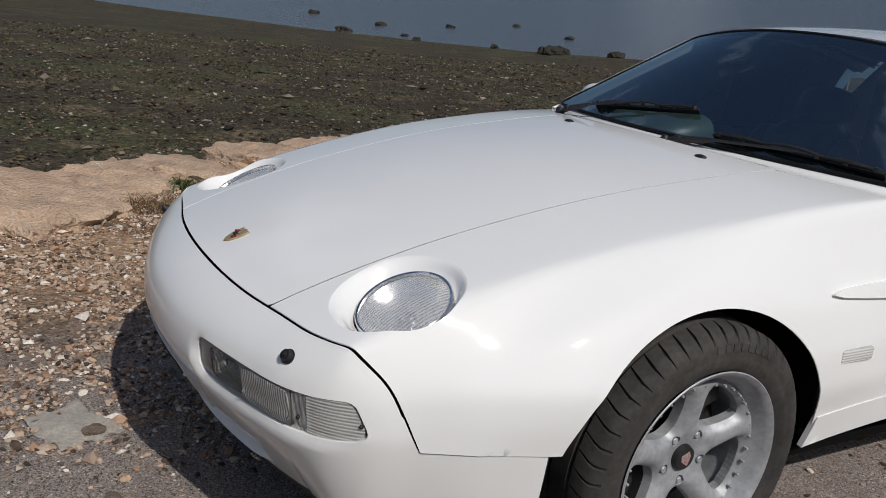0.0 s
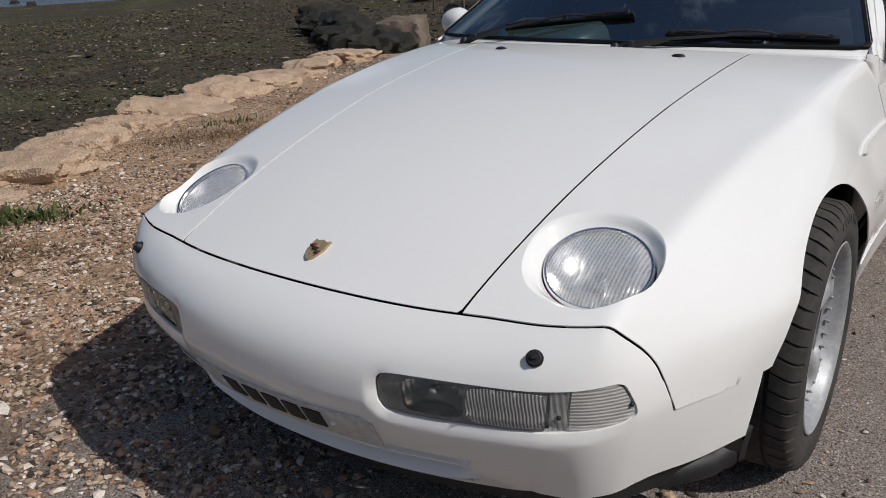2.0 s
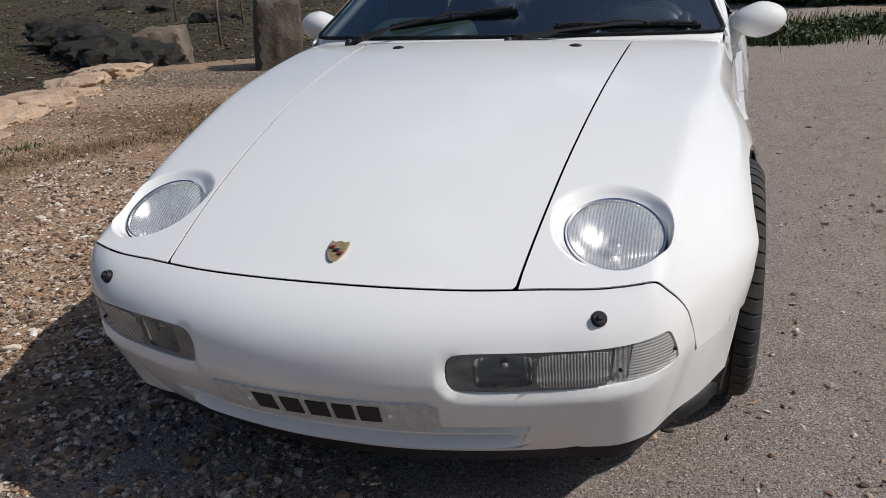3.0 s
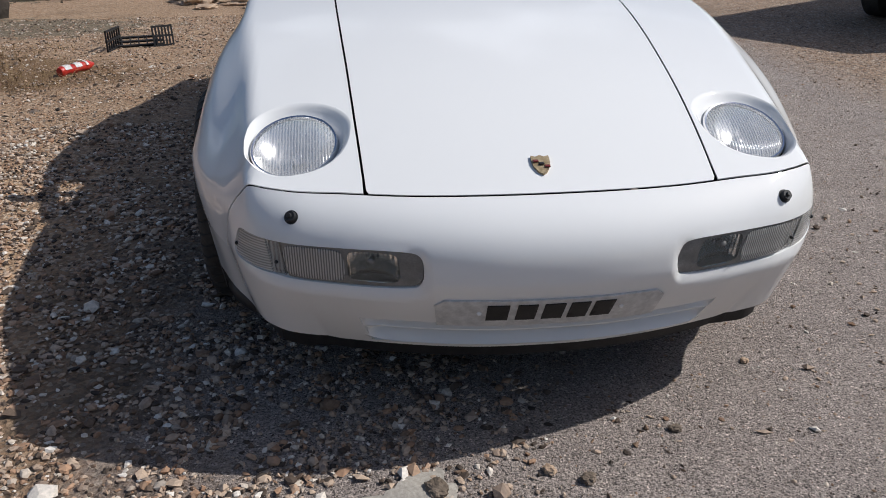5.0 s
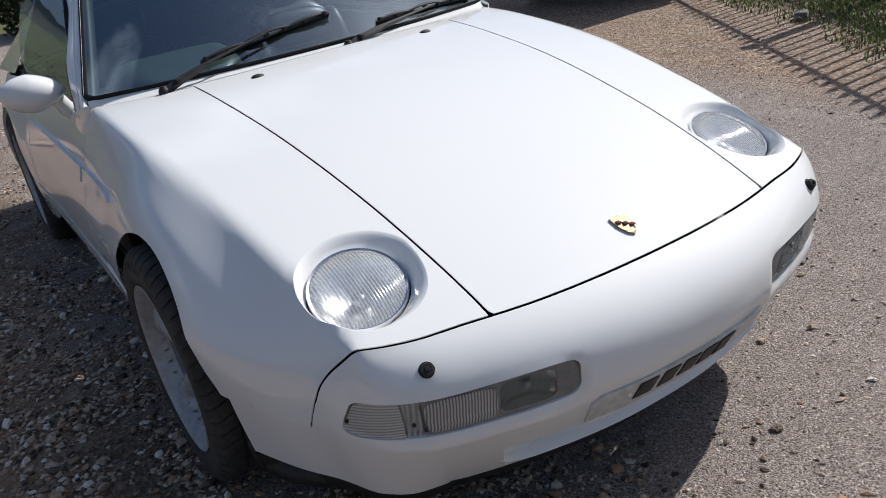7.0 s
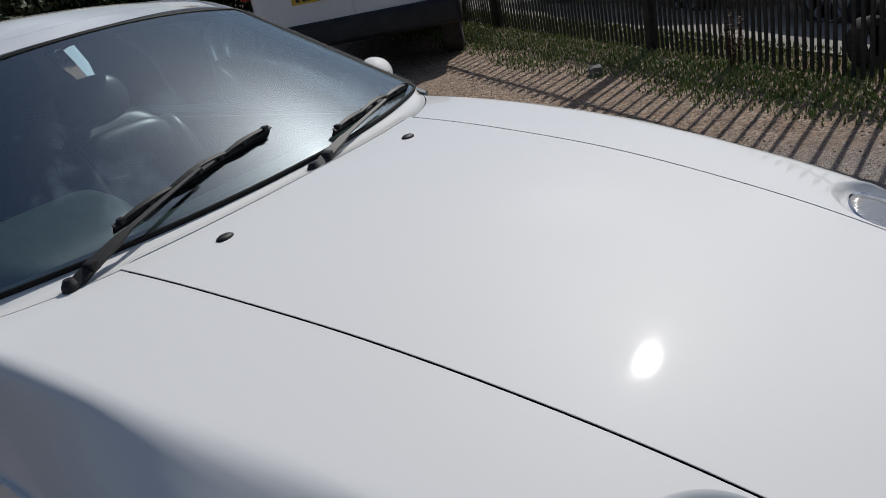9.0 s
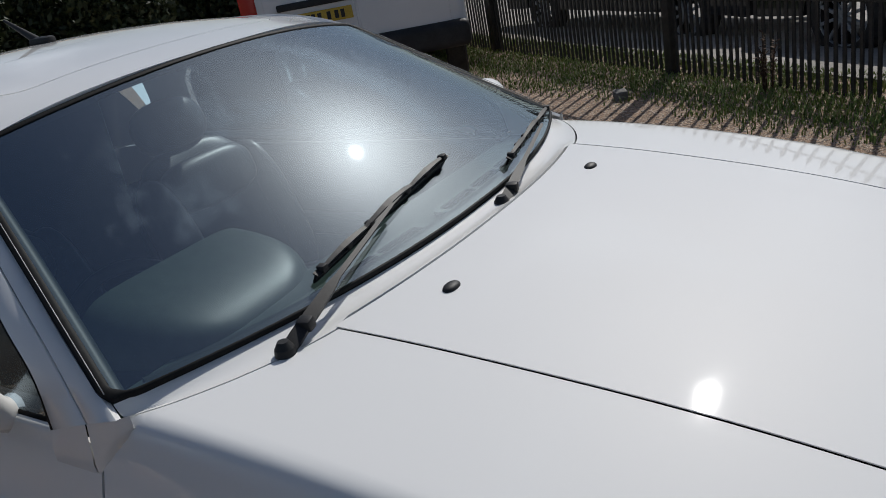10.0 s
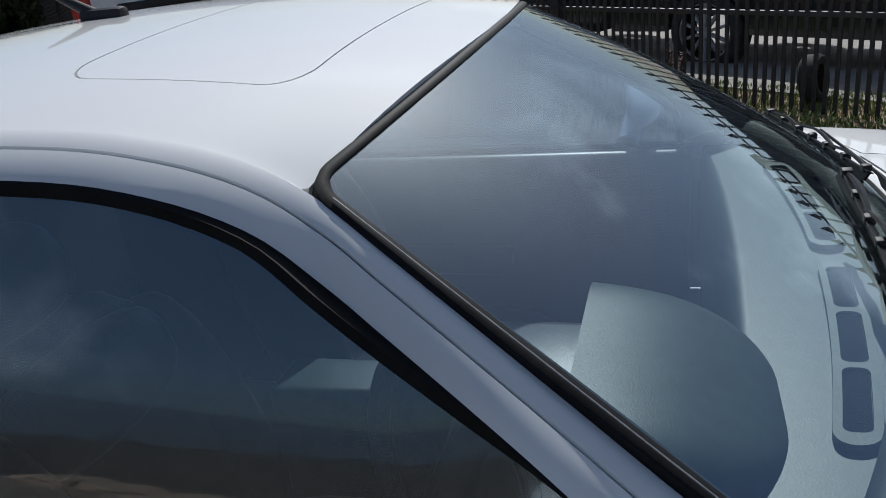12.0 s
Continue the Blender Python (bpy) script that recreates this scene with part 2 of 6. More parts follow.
# ---- the car ----
# x across (the car's left is +x), y from the nose to the tail, z up
top_z = curve([0.05, 0.14, 0.195, 0.24, 0.5, 0.75, 1.0, 1.25, 1.47, 1.6, 1.75, 2.2, 3.2, 4.0, 4.4],
              [0.56, 0.602, 0.624, 0.644, 0.741, 0.811, 0.866, 0.904, 0.929, 0.939, 0.945, 0.945, 0.94, 0.91, 0.84])
crown = curve([0.1, 0.5, 1.0, 1.6, 4.4], [0.10, 0.092, 0.084, 0.070, 0.06])
shoulder_x = curve([0.1, 0.25, 0.4, 0.55, 0.75, 1.0, 1.25, 1.5, 1.8, 2.4, 3.2, 3.6, 4.4],
                   [0.606, 0.652, 0.662, 0.671, 0.689, 0.712, 0.737, 0.748, 0.755, 0.762, 0.775, 0.78, 0.64])
half_width = curve([0.1, 0.3, 0.4, 0.5, 0.65, 0.8, 1.0, 1.3, 1.7, 2.4, 3.2, 3.6, 4.0, 4.4],
                   [0.62, 0.70, 0.738, 0.782, 0.832, 0.866, 0.886, 0.878, 0.867, 0.868, 0.892, 0.91, 0.885, 0.72])
Y0, Y1, WSTEP, WMAX = 0.12, 4.42, 0.005, 1.75
SECT_Y = np.arange(Y0, Y1 + 0.005, 0.01)


def section(y):
    """Half a cross-section at y, from the middle down to the sill, by even steps of length."""
    zc, k, xs, w = (float(f(y)) for f in (top_z, crown, shoulder_x, half_width))
    x = np.linspace(0, xs, 60)
    zs = zc - k * xs * xs
    h = zs - 0.50
    waist = 0.014 * math.exp(-((y - 1.45) / 0.3) ** 2)
    keys = [(xs + 0.60 * (w - xs), zs - 0.46 * h), (xs + 0.945 * (w - xs), zs - 0.80 * h), (w, 0.48), (w - 0.003 - waist, 0.38), (w - 0.03 - waist, 0.20), (w - 0.06, 0.16)]
    p = np.concatenate([np.stack([x, zc - k * x * x], 1), keys])
    d = np.r_[0, np.cumsum(np.linalg.norm(np.diff(p, axis=0), axis=1))]
    s = np.arange(0, d[-1], 0.004)
    q = np.stack([np.interp(s, d, p[:, 0]), np.interp(s, d, p[:, 1])], 1)
    kern = np.exp(-0.5 * (np.arange(-18, 19) * 0.004 / 0.0098) ** 2)
    kern /= kern.sum()
    head = q[1:19][::-1] * (-1, 1)
    tail = 2 * q[-1] - q[-19:-1][::-1]
    e = np.concatenate([head, q, tail])
    q = np.stack([np.convolve(e[:, i], kern, "valid") for i in (0, 1)], 1)
    d = np.r_[0, np.cumsum(np.linalg.norm(np.diff(q, axis=0), axis=1))]
    s = np.arange(0, WMAX, WSTEP)
    over = np.maximum(s - d[-1], 0)
    return np.stack([np.interp(s, d, q[:, 0]), np.interp(s, d, q[:, 1]) - over], 1)


SECT = np.stack([section(y) for y in SECT_Y])


def flare(yc, zc, radius, x_edge):
    """Swells the skin round a wheel arch."""
    r = np.hypot(SECT_Y[:, None] - yc, SECT[:, :, 1] - zc)
    f = np.clip(1 - (r - radius) / 0.24, 0, 1)
    f = f * f * (3 - 2 * f) * np.clip((SECT[:, :, 0] - 0.70) / 0.06, 0, 1) * np.clip((SECT[:, :, 1] - 0.42) / 0.12, 0, 1)
    SECT[:, :, 0] += np.maximum(x_edge - SECT[:, :, 0], 0) * f * 0.4


flare(1.045, 0.335, 0.35, 0.882)
flare(3.545, 0.335, 0.35, 0.905)


def body(y, w):
    """Points of the body's skin: y along the car, w metres round the section from its middle."""
    y, w = np.asarray(y, float), np.asarray(w, float)
    fy = np.clip((y - Y0) / 0.01, 0, len(SECT_Y) - 1.001)
    fw = np.clip(np.abs(w) / WSTEP, 0, SECT.shape[1] - 1.001)
    i, j = fy.astype(int), fw.astype(int)
    a, b = (fy - i)[:, None], (fw - j)[:, None]
    p = (SECT[i, j] * (1 - a) + SECT[i + 1, j] * a) * (1 - b) + (SECT[i, j + 1] * (1 - a) + SECT[i + 1, j + 1] * a) * b
    return np.stack([p[:, 0] * np.where(w < 0, -1, 1), y, p[:, 1]], 1)


def sect_at(y):
    f = min(max((y - Y0) / 0.01, 0), len(SECT_Y) - 1.001)
    i = int(f)
    return SECT[i] * (1 - f + i) + SECT[i + 1] * (f - i)


def w_of_x(y, x):
    q = sect_at(y)
    n = int(np.argmax(q[:, 0] > float(half_width(y)) - 0.012)) or len(q)
    return float(np.interp(x, q[:n, 0], np.arange(n) * WSTEP))


def w_of_z(y, z):
    q = sect_at(y)
    n = int(np.argmax(q[:, 0] > float(shoulder_x(y)) - 0.12))
    return float(np.interp(-z, -q[n:, 1], (n + np.arange(len(q) - n)) * WSTEP))


def body_z(x, y):
    return float(body([y], [w_of_x(y, x)])[0, 2])


car = empty("car", label="white two-door sports car parked on gravel, clean paint", category="car")

# nose outline at its fullest height, and the seam between bumper and bonnet
NP = [0, 0.15, 0.3, 0.45, 0.58, 0.68, 0.76, 0.84, 0.92, 1.0]
_side = [float(body([y], [w_of_z(y, z)])[0, 0]) for y, z in ((0.330, 0.552), (0.395, 0.415), (0.50, 0.4145), (0.64, 0.414))]
nose_x = curve(NP, [0, 0.155, 0.31, 0.463, 0.582, 0.657, 0.704] + _side[1:])
nose_y = curve(NP, [0.042, 0.050, 0.078, 0.122, 0.170, 0.230, 0.306, 0.395, 0.50, 0.64], True)
seam_y = curve(NP, [0.153, 0.158, 0.174, 0.203, 0.232, 0.272, 0.330, 0.395, 0.50, 0.64], True)


def nearest_w(y, x, z):
    q = sect_at(y)
    return float(np.argmin(np.hypot(q[:, 0] - x, q[:, 1] - z))) * WSTEP


_sx = [0, 0.153, 0.30, 0.443, 0.567, 0.650]
_sw = [w_of_x(float(seam_y(p)), x) for p, x in zip(NP[:5], _sx)] + [nearest_w(0.272, 0.652, 0.606)]
_sw += [w_of_z(float(seam_y(p)), z) for p, z in zip(NP[6:], (0.552, 0.415, 0.4145, 0.414))]
_dp = np.linspace(0, 1, 401)


def cornered(smooth, keys):
    """A curve up to its corner, then straight runs from key to key, the corner eased."""
    v = np.where(_dp < 0.665, smooth(_dp), np.interp(_dp, NP, keys))
    k = np.exp(-0.5 * (np.arange(-12, 13) / 5.0) ** 2)
    soft = np.convolve(np.pad(v, 12, "edge"), k / k.sum(), "valid")
    mix = np.interp(_dp, [0, 0.56, 0.62, 0.76, 0.80, 1], [0, 0, 1, 1, 0, 0])
    return v + (soft - v) * mix


_ky = [0.153, 0.158, 0.174, 0.203, 0.232, 0.272, 0.330, 0.395, 0.50, 0.64]
_seam_yw = np.stack([cornered(curve(NP, _ky, True), _ky), cornered(curve(NP, _sw), _sw)], 1)
_seam = body(*_seam_yw.T)
seam_y = lambda p: np.interp(p, _dp, _seam_yw[:, 0])
seam_x = lambda p: np.interp(p, _dp, _seam[:, 0])
seam_z = lambda p: np.interp(p, _dp, _seam[:, 2])
NOSE_LEN = 1.08


def bumper_base(s, z):
    """Points of the bumper's skin: s metres round the nose from its middle, z the height."""
    s, z = np.asarray(s, float), np.asarray(z, float)
    p = np.clip(np.abs(s) / NOSE_LEN, 0, 0.9985)
    ox, oy, tx, ty, tz = (f(p) for f in (nose_x, nose_y, seam_x, seam_y, seam_z))
    e = 1e-3
    dx, dy = nose_x(p + e) - nose_x(p - e), nose_y(p + e) - nose_y(p - e)
    dx = np.where(p < e, 1.0, dx)
    dy = np.where(p < e, 0.0, dy)
    ln = np.hypot(dx, dy) + 1e-12
    nx, ny = -dy / ln, dx / ln
    full = 0.475
    q = np.clip((z - full) / np.maximum(tz - full, 0.02), 0, 1)
    q = np.where(tz < full + 0.02, 0, q)
    h = 0.35 * q + 0.65 * q**2.6
    h = np.where(q > 0, h * q**0.6, 0)
    low = np.clip((0.445 - z) / 0.21, 0, 1.2)
    tuck = np.interp(p, [0, 0.55, 0.75, 1], [0.125, 0.12, 0.06, 0.03]) * low**1.25
    qt = np.where(tz < full + 0.02, 0, 1.0)
    near = np.clip((z - (tz - 0.06)) / 0.06, 0, 1)
    h = h + (1 - qt) * near * near * (3 - 2 * near)
    x = ox + (tx - ox) * h + nx * tuck
    y = oy + (ty - oy) * h + ny * tuck
    return np.stack([x * np.where(s < 0, -1, 1), y, z], 1)


def s_of_x(x):
    p = np.linspace(0, 1, 400)
    return float(np.interp(x, nose_x(p), p)) * NOSE_LEN


def bumper_loop(points, sign=1):
    return [(sign * s_of_x(x), z) for x, z in points]


LAMP_LOOP = [(0.316, 0.416), (0.294, 0.420), (0.283, 0.443), (0.281, 0.482), (0.287, 0.506), (0.306, 0.514), (0.38, 0.515), (0.52, 0.513), (0.62, 0.513),
             (0.664, 0.517), (0.684, 0.516), (0.693, 0.490), (0.701, 0.456), (0.699, 0.442), (0.684, 0.430), (0.60, 0.413), (0.46, 0.411), (0.36, 0.412)]
SLOT = [(-0.432, 0.226), (-0.444, 0.316), (0.444, 0.316), (0.432, 0.226)]


def soften(loop, times=2):
    """Rounds a loop's corners by cutting them."""
    p = np.array(loop, float)
    for _ in range(times):
        q = np.roll(p, -1, 0)
        p = np.stack([p * 0.75 + q * 0.25, p * 0.25 + q * 0.75], 1).reshape(-1, 2)
    return [tuple(k) for k in p]


LAMP_LOOP = soften(LAMP_LOOP)
_lamp_sz = np.array(bumper_loop(LAMP_LOOP))


def bumper(s, z):
    """The bumper with the lamps' shallow recesses, deepest at their lower and inner edges."""
    s, z = np.asarray(s, float), np.asarray(z, float)
    p = bumper_base(s, z)
    e = 1e-3
    n = np.cross(bumper_base(s + e, z) - bumper_base(s - e, z), bumper_base(s, z + e) - bumper_base(s, z - e))
    n /= np.linalg.norm(n, axis=1)[:, None] + 1e-12
    a = np.abs(s)
    d = np.full(len(s), 1.0)
    for u, v in zip(_lamp_sz, np.roll(_lamp_sz, -1, 0)):
        uv = v - u
        k = np.clip(((a - u[0]) * uv[0] + (z - u[1]) * uv[1]) / (uv @ uv), 0, 1)
        d = np.minimum(d, np.hypot(a - u[0] - k * uv[0], z - u[1] - k * uv[1]))
    d = np.where(inside(a, z, _lamp_sz), 0, d)
    f = np.clip(1 - d / 0.017, 0, 1)
    f = f * f * (3 - 2 * f)
    lower = np.clip((0.515 - z) / 0.06, 0, 1) * np.clip((0.80 - a) / 0.12, 0, 1)
    inner = np.clip((0.36 - a) / 0.06, 0, 1) * np.clip((0.522 - z) / 0.05, 0, 1)
    return p - n * (0.014 * f * np.maximum(lower, inner))[:, None]


def slot_loop():
    return [(math.copysign(s_of_x(abs(x)), x), z) for x, z in dense(SLOT, 0.03)]


_p = np.concatenate([np.linspace(-1, -0.6, 90), np.linspace(-0.59, 0.59, 80), np.linspace(0.6, 1, 90)])
_out = [(p * NOSE_LEN, float(seam_z(abs(p))) - 0.001) for p in _p]
_out += [(p * NOSE_LEN, 0.215 + 0.032 * min(1, max(0, (abs(p) - 0.5) / 0.3)) + 0.006 * abs(p) ** 3) for p in _p[::-1]]
v, f = skin(bumper, _out, [bumper_loop(LAMP_LOOP), bumper_loop(LAMP_LOOP, -1)[::-1], slot_loop()], 0.0115, 0.005, 0.012)
link_mesh("bumper", v, f, PAINT, car, sharp=50)


def inset(surface, depth, sign=1.0):
    """The same surface, further in."""
    def at(a, b):
        e = 1e-3
        a, b = np.asarray(a, float), np.asarray(b, float)
        n = np.cross(surface(a + e, b) - surface(a - e, b), surface(a, b + e) - surface(a, b - e))
        n /= np.linalg.norm(n, axis=1)[:, None] + 1e-12
        return surface(a, b) - sign * n * depth
    return at


# the recessed air slot under the number plate: two hollow steps
_u = np.linspace(-s_of_x(0.446), s_of_x(0.446), 90)
_vs = []
for z, d in ((0.3185, -0.001), (0.3165, 0.008), (0.314, 0.050), (0.308, 0.060), (0.298, 0.042), (0.2925, 0.022), (0.2875, 0.004), (0.2845, 0.003), (0.283, 0.020), (0.279, 0.055), (0.269, 0.052), (0.259, 0.030), (0.252, 0.006), (0.247, -0.010), (0.240, -0.004), (0.230, 0.006)):
    fade = np.clip((s_of_x(0.446) - np.abs(_u)) / 0.09, 0, 1)
    dd = d * fade * (2 - fade)
    e = 1e-3
    zz = np.full_like(_u, z)
    nn = np.cross(bumper_base(_u + e, zz) - bumper_base(_u - e, zz), bumper_base(_u, zz + e) - bumper_base(_u, zz - e))
    nn /= np.linalg.norm(nn, axis=1)[:, None]
    _vs.append(bumper_base(_u, zz) - nn * dd[:, None])
link_mesh("air_slot", np.concatenate(_vs), grid_faces(16, 90, flip=False), PAINT, car, sharp=18, label="white painted double air slot")
# black chin under the bumper
v, f = skin(inset(bumper, 0.022), [(p * NOSE_LEN, 0.27) for p in _p] + [(p * NOSE_LEN, 0.168 + 0.014 * min(1, max(0, (abs(p) - 0.5) / 0.3))) for p in _p[::-1]], (), 0.03, 0.02)
link_mesh("chin_spoiler", v, f, BLACK, car)

for sign in (1, -1):
    _d = [(sign * x, y, z) for x, y, z in ((0.60, 0.46, 0.195), (0.69, 0.53, 0.193), (0.735, 0.60, 0.192), (0.747, 0.645, 0.192), (0.748, 0.648, 0.192), (0.752, 0.668, 0.192), (0.7525, 0.671, 0.192), (0.7526, 0.672, 0.192))]
    link_mesh("brake_duct", *tube(_d, [0.030, 0.033, 0.035, 0.035, 0.039, 0.039, 0.036, 0.024], 18), BLACK, car, label="black rubber brake air duct")

# front light units in the bumper
_try = np.linspace(0.45, 0.75, 301)
WASHER_S = float(_try[np.argmin(np.abs(bumper(_try, np.full(301, 0.566))[:, 0] - 0.556))])
HOUSING = mottled("lamp_housing", (0.30, 0.295, 0.28), (0.42, 0.41, 0.39), 30, 0.4, 0.1, 0.001)
CLEAR = glass_material("clear_lamp_glass", (0.95, 0.95, 0.94), 1.5)
FOGBOWL = shader("fog_reflector", (0.92, 0.92, 0.92), 0.17, 0.85)
_wave = FOGBOWL.node_tree.nodes.new("ShaderNodeTexWave")
_wave.inputs["Scale"].default_value = 30
FOGBOWL.node_tree.links.new(coords(FOGBOWL), _wave.inputs["Vector"])
relief(FOGBOWL, _wave.outputs["Fac"], 0.25, 0.003)
LAMPFRAME = mottled("lamp_frame_grey", (0.19, 0.187, 0.178), (0.27, 0.265, 0.255), 40, 0.3, 0.1, 0.0008)
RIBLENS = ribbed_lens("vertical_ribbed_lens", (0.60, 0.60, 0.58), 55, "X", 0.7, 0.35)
for sign in (1, -1):
    unit = link_mesh("front_light", *skin(inset(bumper, 0.03), bumper_loop([(x + (0.01 if x > 0.5 else -0.008), z + (0.010 if z > 0.45 else -0.010)) for x, z in LAMP_LOOP], sign)[::sign], (), 0.02, 0), HOUSING, car, label="clear combined fog lamp and indicator")

    def piece(x0, x1, depth=0.004, lift=0.0, drop=0.0, rim=0.01):
        """The stretch of the lamp's outline between two x, a little inside it."""
        c = np.mean(LAMP_LOOP, 0)
        pts = [(x + math.copysign(0.0022, c[0] - x) * (abs(x - c[0]) > 0.15), z + math.copysign(0.0022, c[1] - z)) for x, z in dense(LAMP_LOOP, 0.006)]
        for bound, side in ((x0, 1), (x1, -1)):
            kept = []
            for (ax, az), (bx, bz) in zip(pts, pts[1:] + pts[:1]):
                ina, inb = (ax - bound) * side > 0, (bx - bound) * side > 0
                if ina:
                    kept.append((ax, az))
                if ina != inb:
                    kept.append((bound, az + (bz - az) * (bound - ax) / (bx - ax)))
            pts = kept
        pts = [(x, z + (lift if z < c[1] else -drop)) for x, z in pts]
        return skin(inset(bumper, depth), bumper_loop(pts, sign)[::sign], (), 0.012, rim)
    def lamp_window(x0, x1, z0, z1):
        k = 0.012
        return bumper_loop(soften([(x0, z0 + k), (x0, z1 - k), (x0 + k, z1), (x1 - k, z1), (x1, z1 - k), (x1, z0 + k), (x1 - k, z0), (x0 + k, z0)], 2), sign)[::sign]
    gone = lamp_window(0.334, 0.446, 0.426, 0.508)
    c = np.mean(LAMP_LOOP, 0)
    rim_loop = [(x, z) for x, z in dense(LAMP_LOOP, 0.006) if x < 0.590]
    link_mesh("lamp_frame", *skin(inset(bumper, 0.004), bumper_loop([(x + 0.002 * (x < 0.35), z + math.copysign(0.002, c[1] - z)) for x, z in rim_loop], sign)[::sign], [gone], 0.012, 0.01, 0.02), LAMPFRAME, unit, label="dark grey lamp frame")
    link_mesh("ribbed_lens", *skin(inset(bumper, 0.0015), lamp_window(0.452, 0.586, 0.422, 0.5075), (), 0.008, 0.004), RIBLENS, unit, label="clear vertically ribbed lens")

    def dish(a, z):
        a = np.asarray(a, float)
        z = np.asarray(z, float)
        u, w = (np.abs(a) - s_of_x(0.393)) / 0.058, (z - 0.434) / 0.078
        d = 0.016 * np.clip(1 - u * u, 0, 1) * np.clip(1 - 0.9 * w, 0, 1) + 0.007
        e = 1e-3
        n = np.cross(bumper(a + e, z) - bumper(a - e, z), bumper(a, z + e) - bumper(a, z - e))
        n /= np.linalg.norm(n, axis=1)[:, None] + 1e-12
        return bumper(a, z) - n * d[:, None]
    link_mesh("fog_reflector", *skin(dish, lamp_window(0.330, 0.450, 0.422, 0.5115), (), 0.008, 0), FOGBOWL, unit, label="bright fog lamp reflector")
    p = bumper([sign * s_of_x(0.391)], [0.488])[0] + np.array([0, 0.006, 0])
    bm = bmesh.new()
    bmesh.ops.create_uvsphere(bm, u_segments=14, v_segments=8, radius=1, matrix=Matrix.Translation(p) @ Matrix.Diagonal((0.009, 0.006, 0.007, 1)))
    part("fog_bulb", bm, LAMPFRAME, unit)
    link_mesh("fog_lens", *skin(inset(bumper, 0.003), gone, (), 0.014, 0.004), CLEAR, unit)
    link_mesh("divider", *piece(0.592, 0.620), FOGLENS, unit)
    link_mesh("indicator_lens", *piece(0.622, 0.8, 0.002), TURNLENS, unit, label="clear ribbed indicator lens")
    for x in (0.606, 0.694):
        p = bumper([sign * s_of_x(x)], [0.457 if x < 0.65 else 0.47])[0]
        bm = bmesh.new()
        bmesh.ops.create_uvsphere(bm, u_segments=10, v_segments=6, radius=0.0045, matrix=Matrix.Translation(p))
        part("screw", bm, BLACK, unit)
    # headlamp washer
    p = bumper([sign * WASHER_S], [0.566])[0]
    n = Vector((sign * 0.25, -0.75, 0.6)).normalized()
    q = Vector((0, 0, 1)).rotation_difference(n).to_matrix().to_4x4()
    bm = bmesh.new()
    for r1, r2, d, o in ((0.016, 0.0155, 0.008, 0.002), (0.0135, 0.011, 0.012, 0.010), (0.006, 0.004, 0.006, 0.018)):
        bmesh.ops.create_cone(bm, cap_ends=True, segments=20, radius1=r1, radius2=r2, depth=d, matrix=Matrix.Translation(Vector(p) + n * (o - 0.004)) @ q)
    part("headlamp_washer", bm, BLACK, car, "black round washer nozzle")

# number plate with unreadable characters as bars
PLATE = mottled("plate_white", (0.63, 0.63, 0.62), (0.68, 0.68, 0.67), 6, 0.35, 0.02, 0.0004)
_pl = [(-0.262, 0.316), (-0.262, 0.384), (-0.240, 0.401), (0.240, 0.401), (0.262, 0.384), (0.262, 0.316)]
plate = link_mesh("number_plate", *skin(inset(bumper, -0.005), [(math.copysign(s_of_x(abs(x)), x), z) for x, z in dense(_pl, 0.02)], (), 0.02, 0.006), PLATE, car, label="white number plate with dark bars")
for x0, x1 in ((-0.156, -0.104), (-0.085, -0.038), (-0.022, 0.027), (0.040, 0.086), (0.098, 0.147)):
    link_mesh("character_bar", *skin(inset(bumper, -0.0075), [(x0, 0.340), (x0 + 0.004, 0.389), (x1 + 0.004, 0.389), (x1, 0.340)], (), 0.012, 0.003), BLACK, plate)
for x in (-0.172, 0.172):
    p = bumper([x], [0.360])[0]
    bm = bmesh.new()
    bmesh.ops.create_uvsphere(bm, u_segments=10, v_segments=6, radius=0.006, matrix=Matrix.Translation(p + np.array([0, -0.005, 0])))
    part("plate_bolt", bm, shader("white_plastic", (0.8, 0.8, 0.78), 0.4), plate)

# bonnet
bonnet_x = curve([0.15, 0.3, 0.45, 0.7, 0.95, 1.25, 1.62], [0.392, 0.402, 0.412, 0.427, 0.442, 0.457, 0.472])
rear_y = lambda x: 1.526 + 0.055 * (abs(x) / 0.46) ** 2.2


def top_surface(x, y):
    x, y = np.asarray(x, float), np.asarray(y, float)
    return np.stack([x, y, top_z(y) - crown(y) * x * x], 1)


def seam_at(x):
    p = np.linspace(0, 0.68, 300)
    return float(np.interp(abs(x), seam_x(p), seam_y(p)))


GAP = 0.0055
_b = [(x, seam_at(x) + 0.004) for x in np.linspace(-0.388, 0.388, 40)]
_b += [(float(bonnet_x(y)) - GAP / 2, y) for y in np.linspace(_b[-1][1] + 0.01, rear_y(0.46), 60)]
_b += [(x, rear_y(x)) for x in np.linspace(0.455, -0.455, 40)]
_b += [(-float(bonnet_x(y)) + GAP / 2, y) for y in np.linspace(rear_y(0.46), _b[0][1] + 0.01, 60)]
v, f = skin(top_surface, _b, (), 0.022, 0.002)
bonnet = link_mesh("bonnet", v, f, PAINT, car, sharp=50)

# nose badge: a plain crest shape
GOLD = mottled("dull_gold", (0.34, 0.25, 0.13), (0.58, 0.46, 0.29), 90, 0.45, 0.1, 0.0005, metal=0.35)


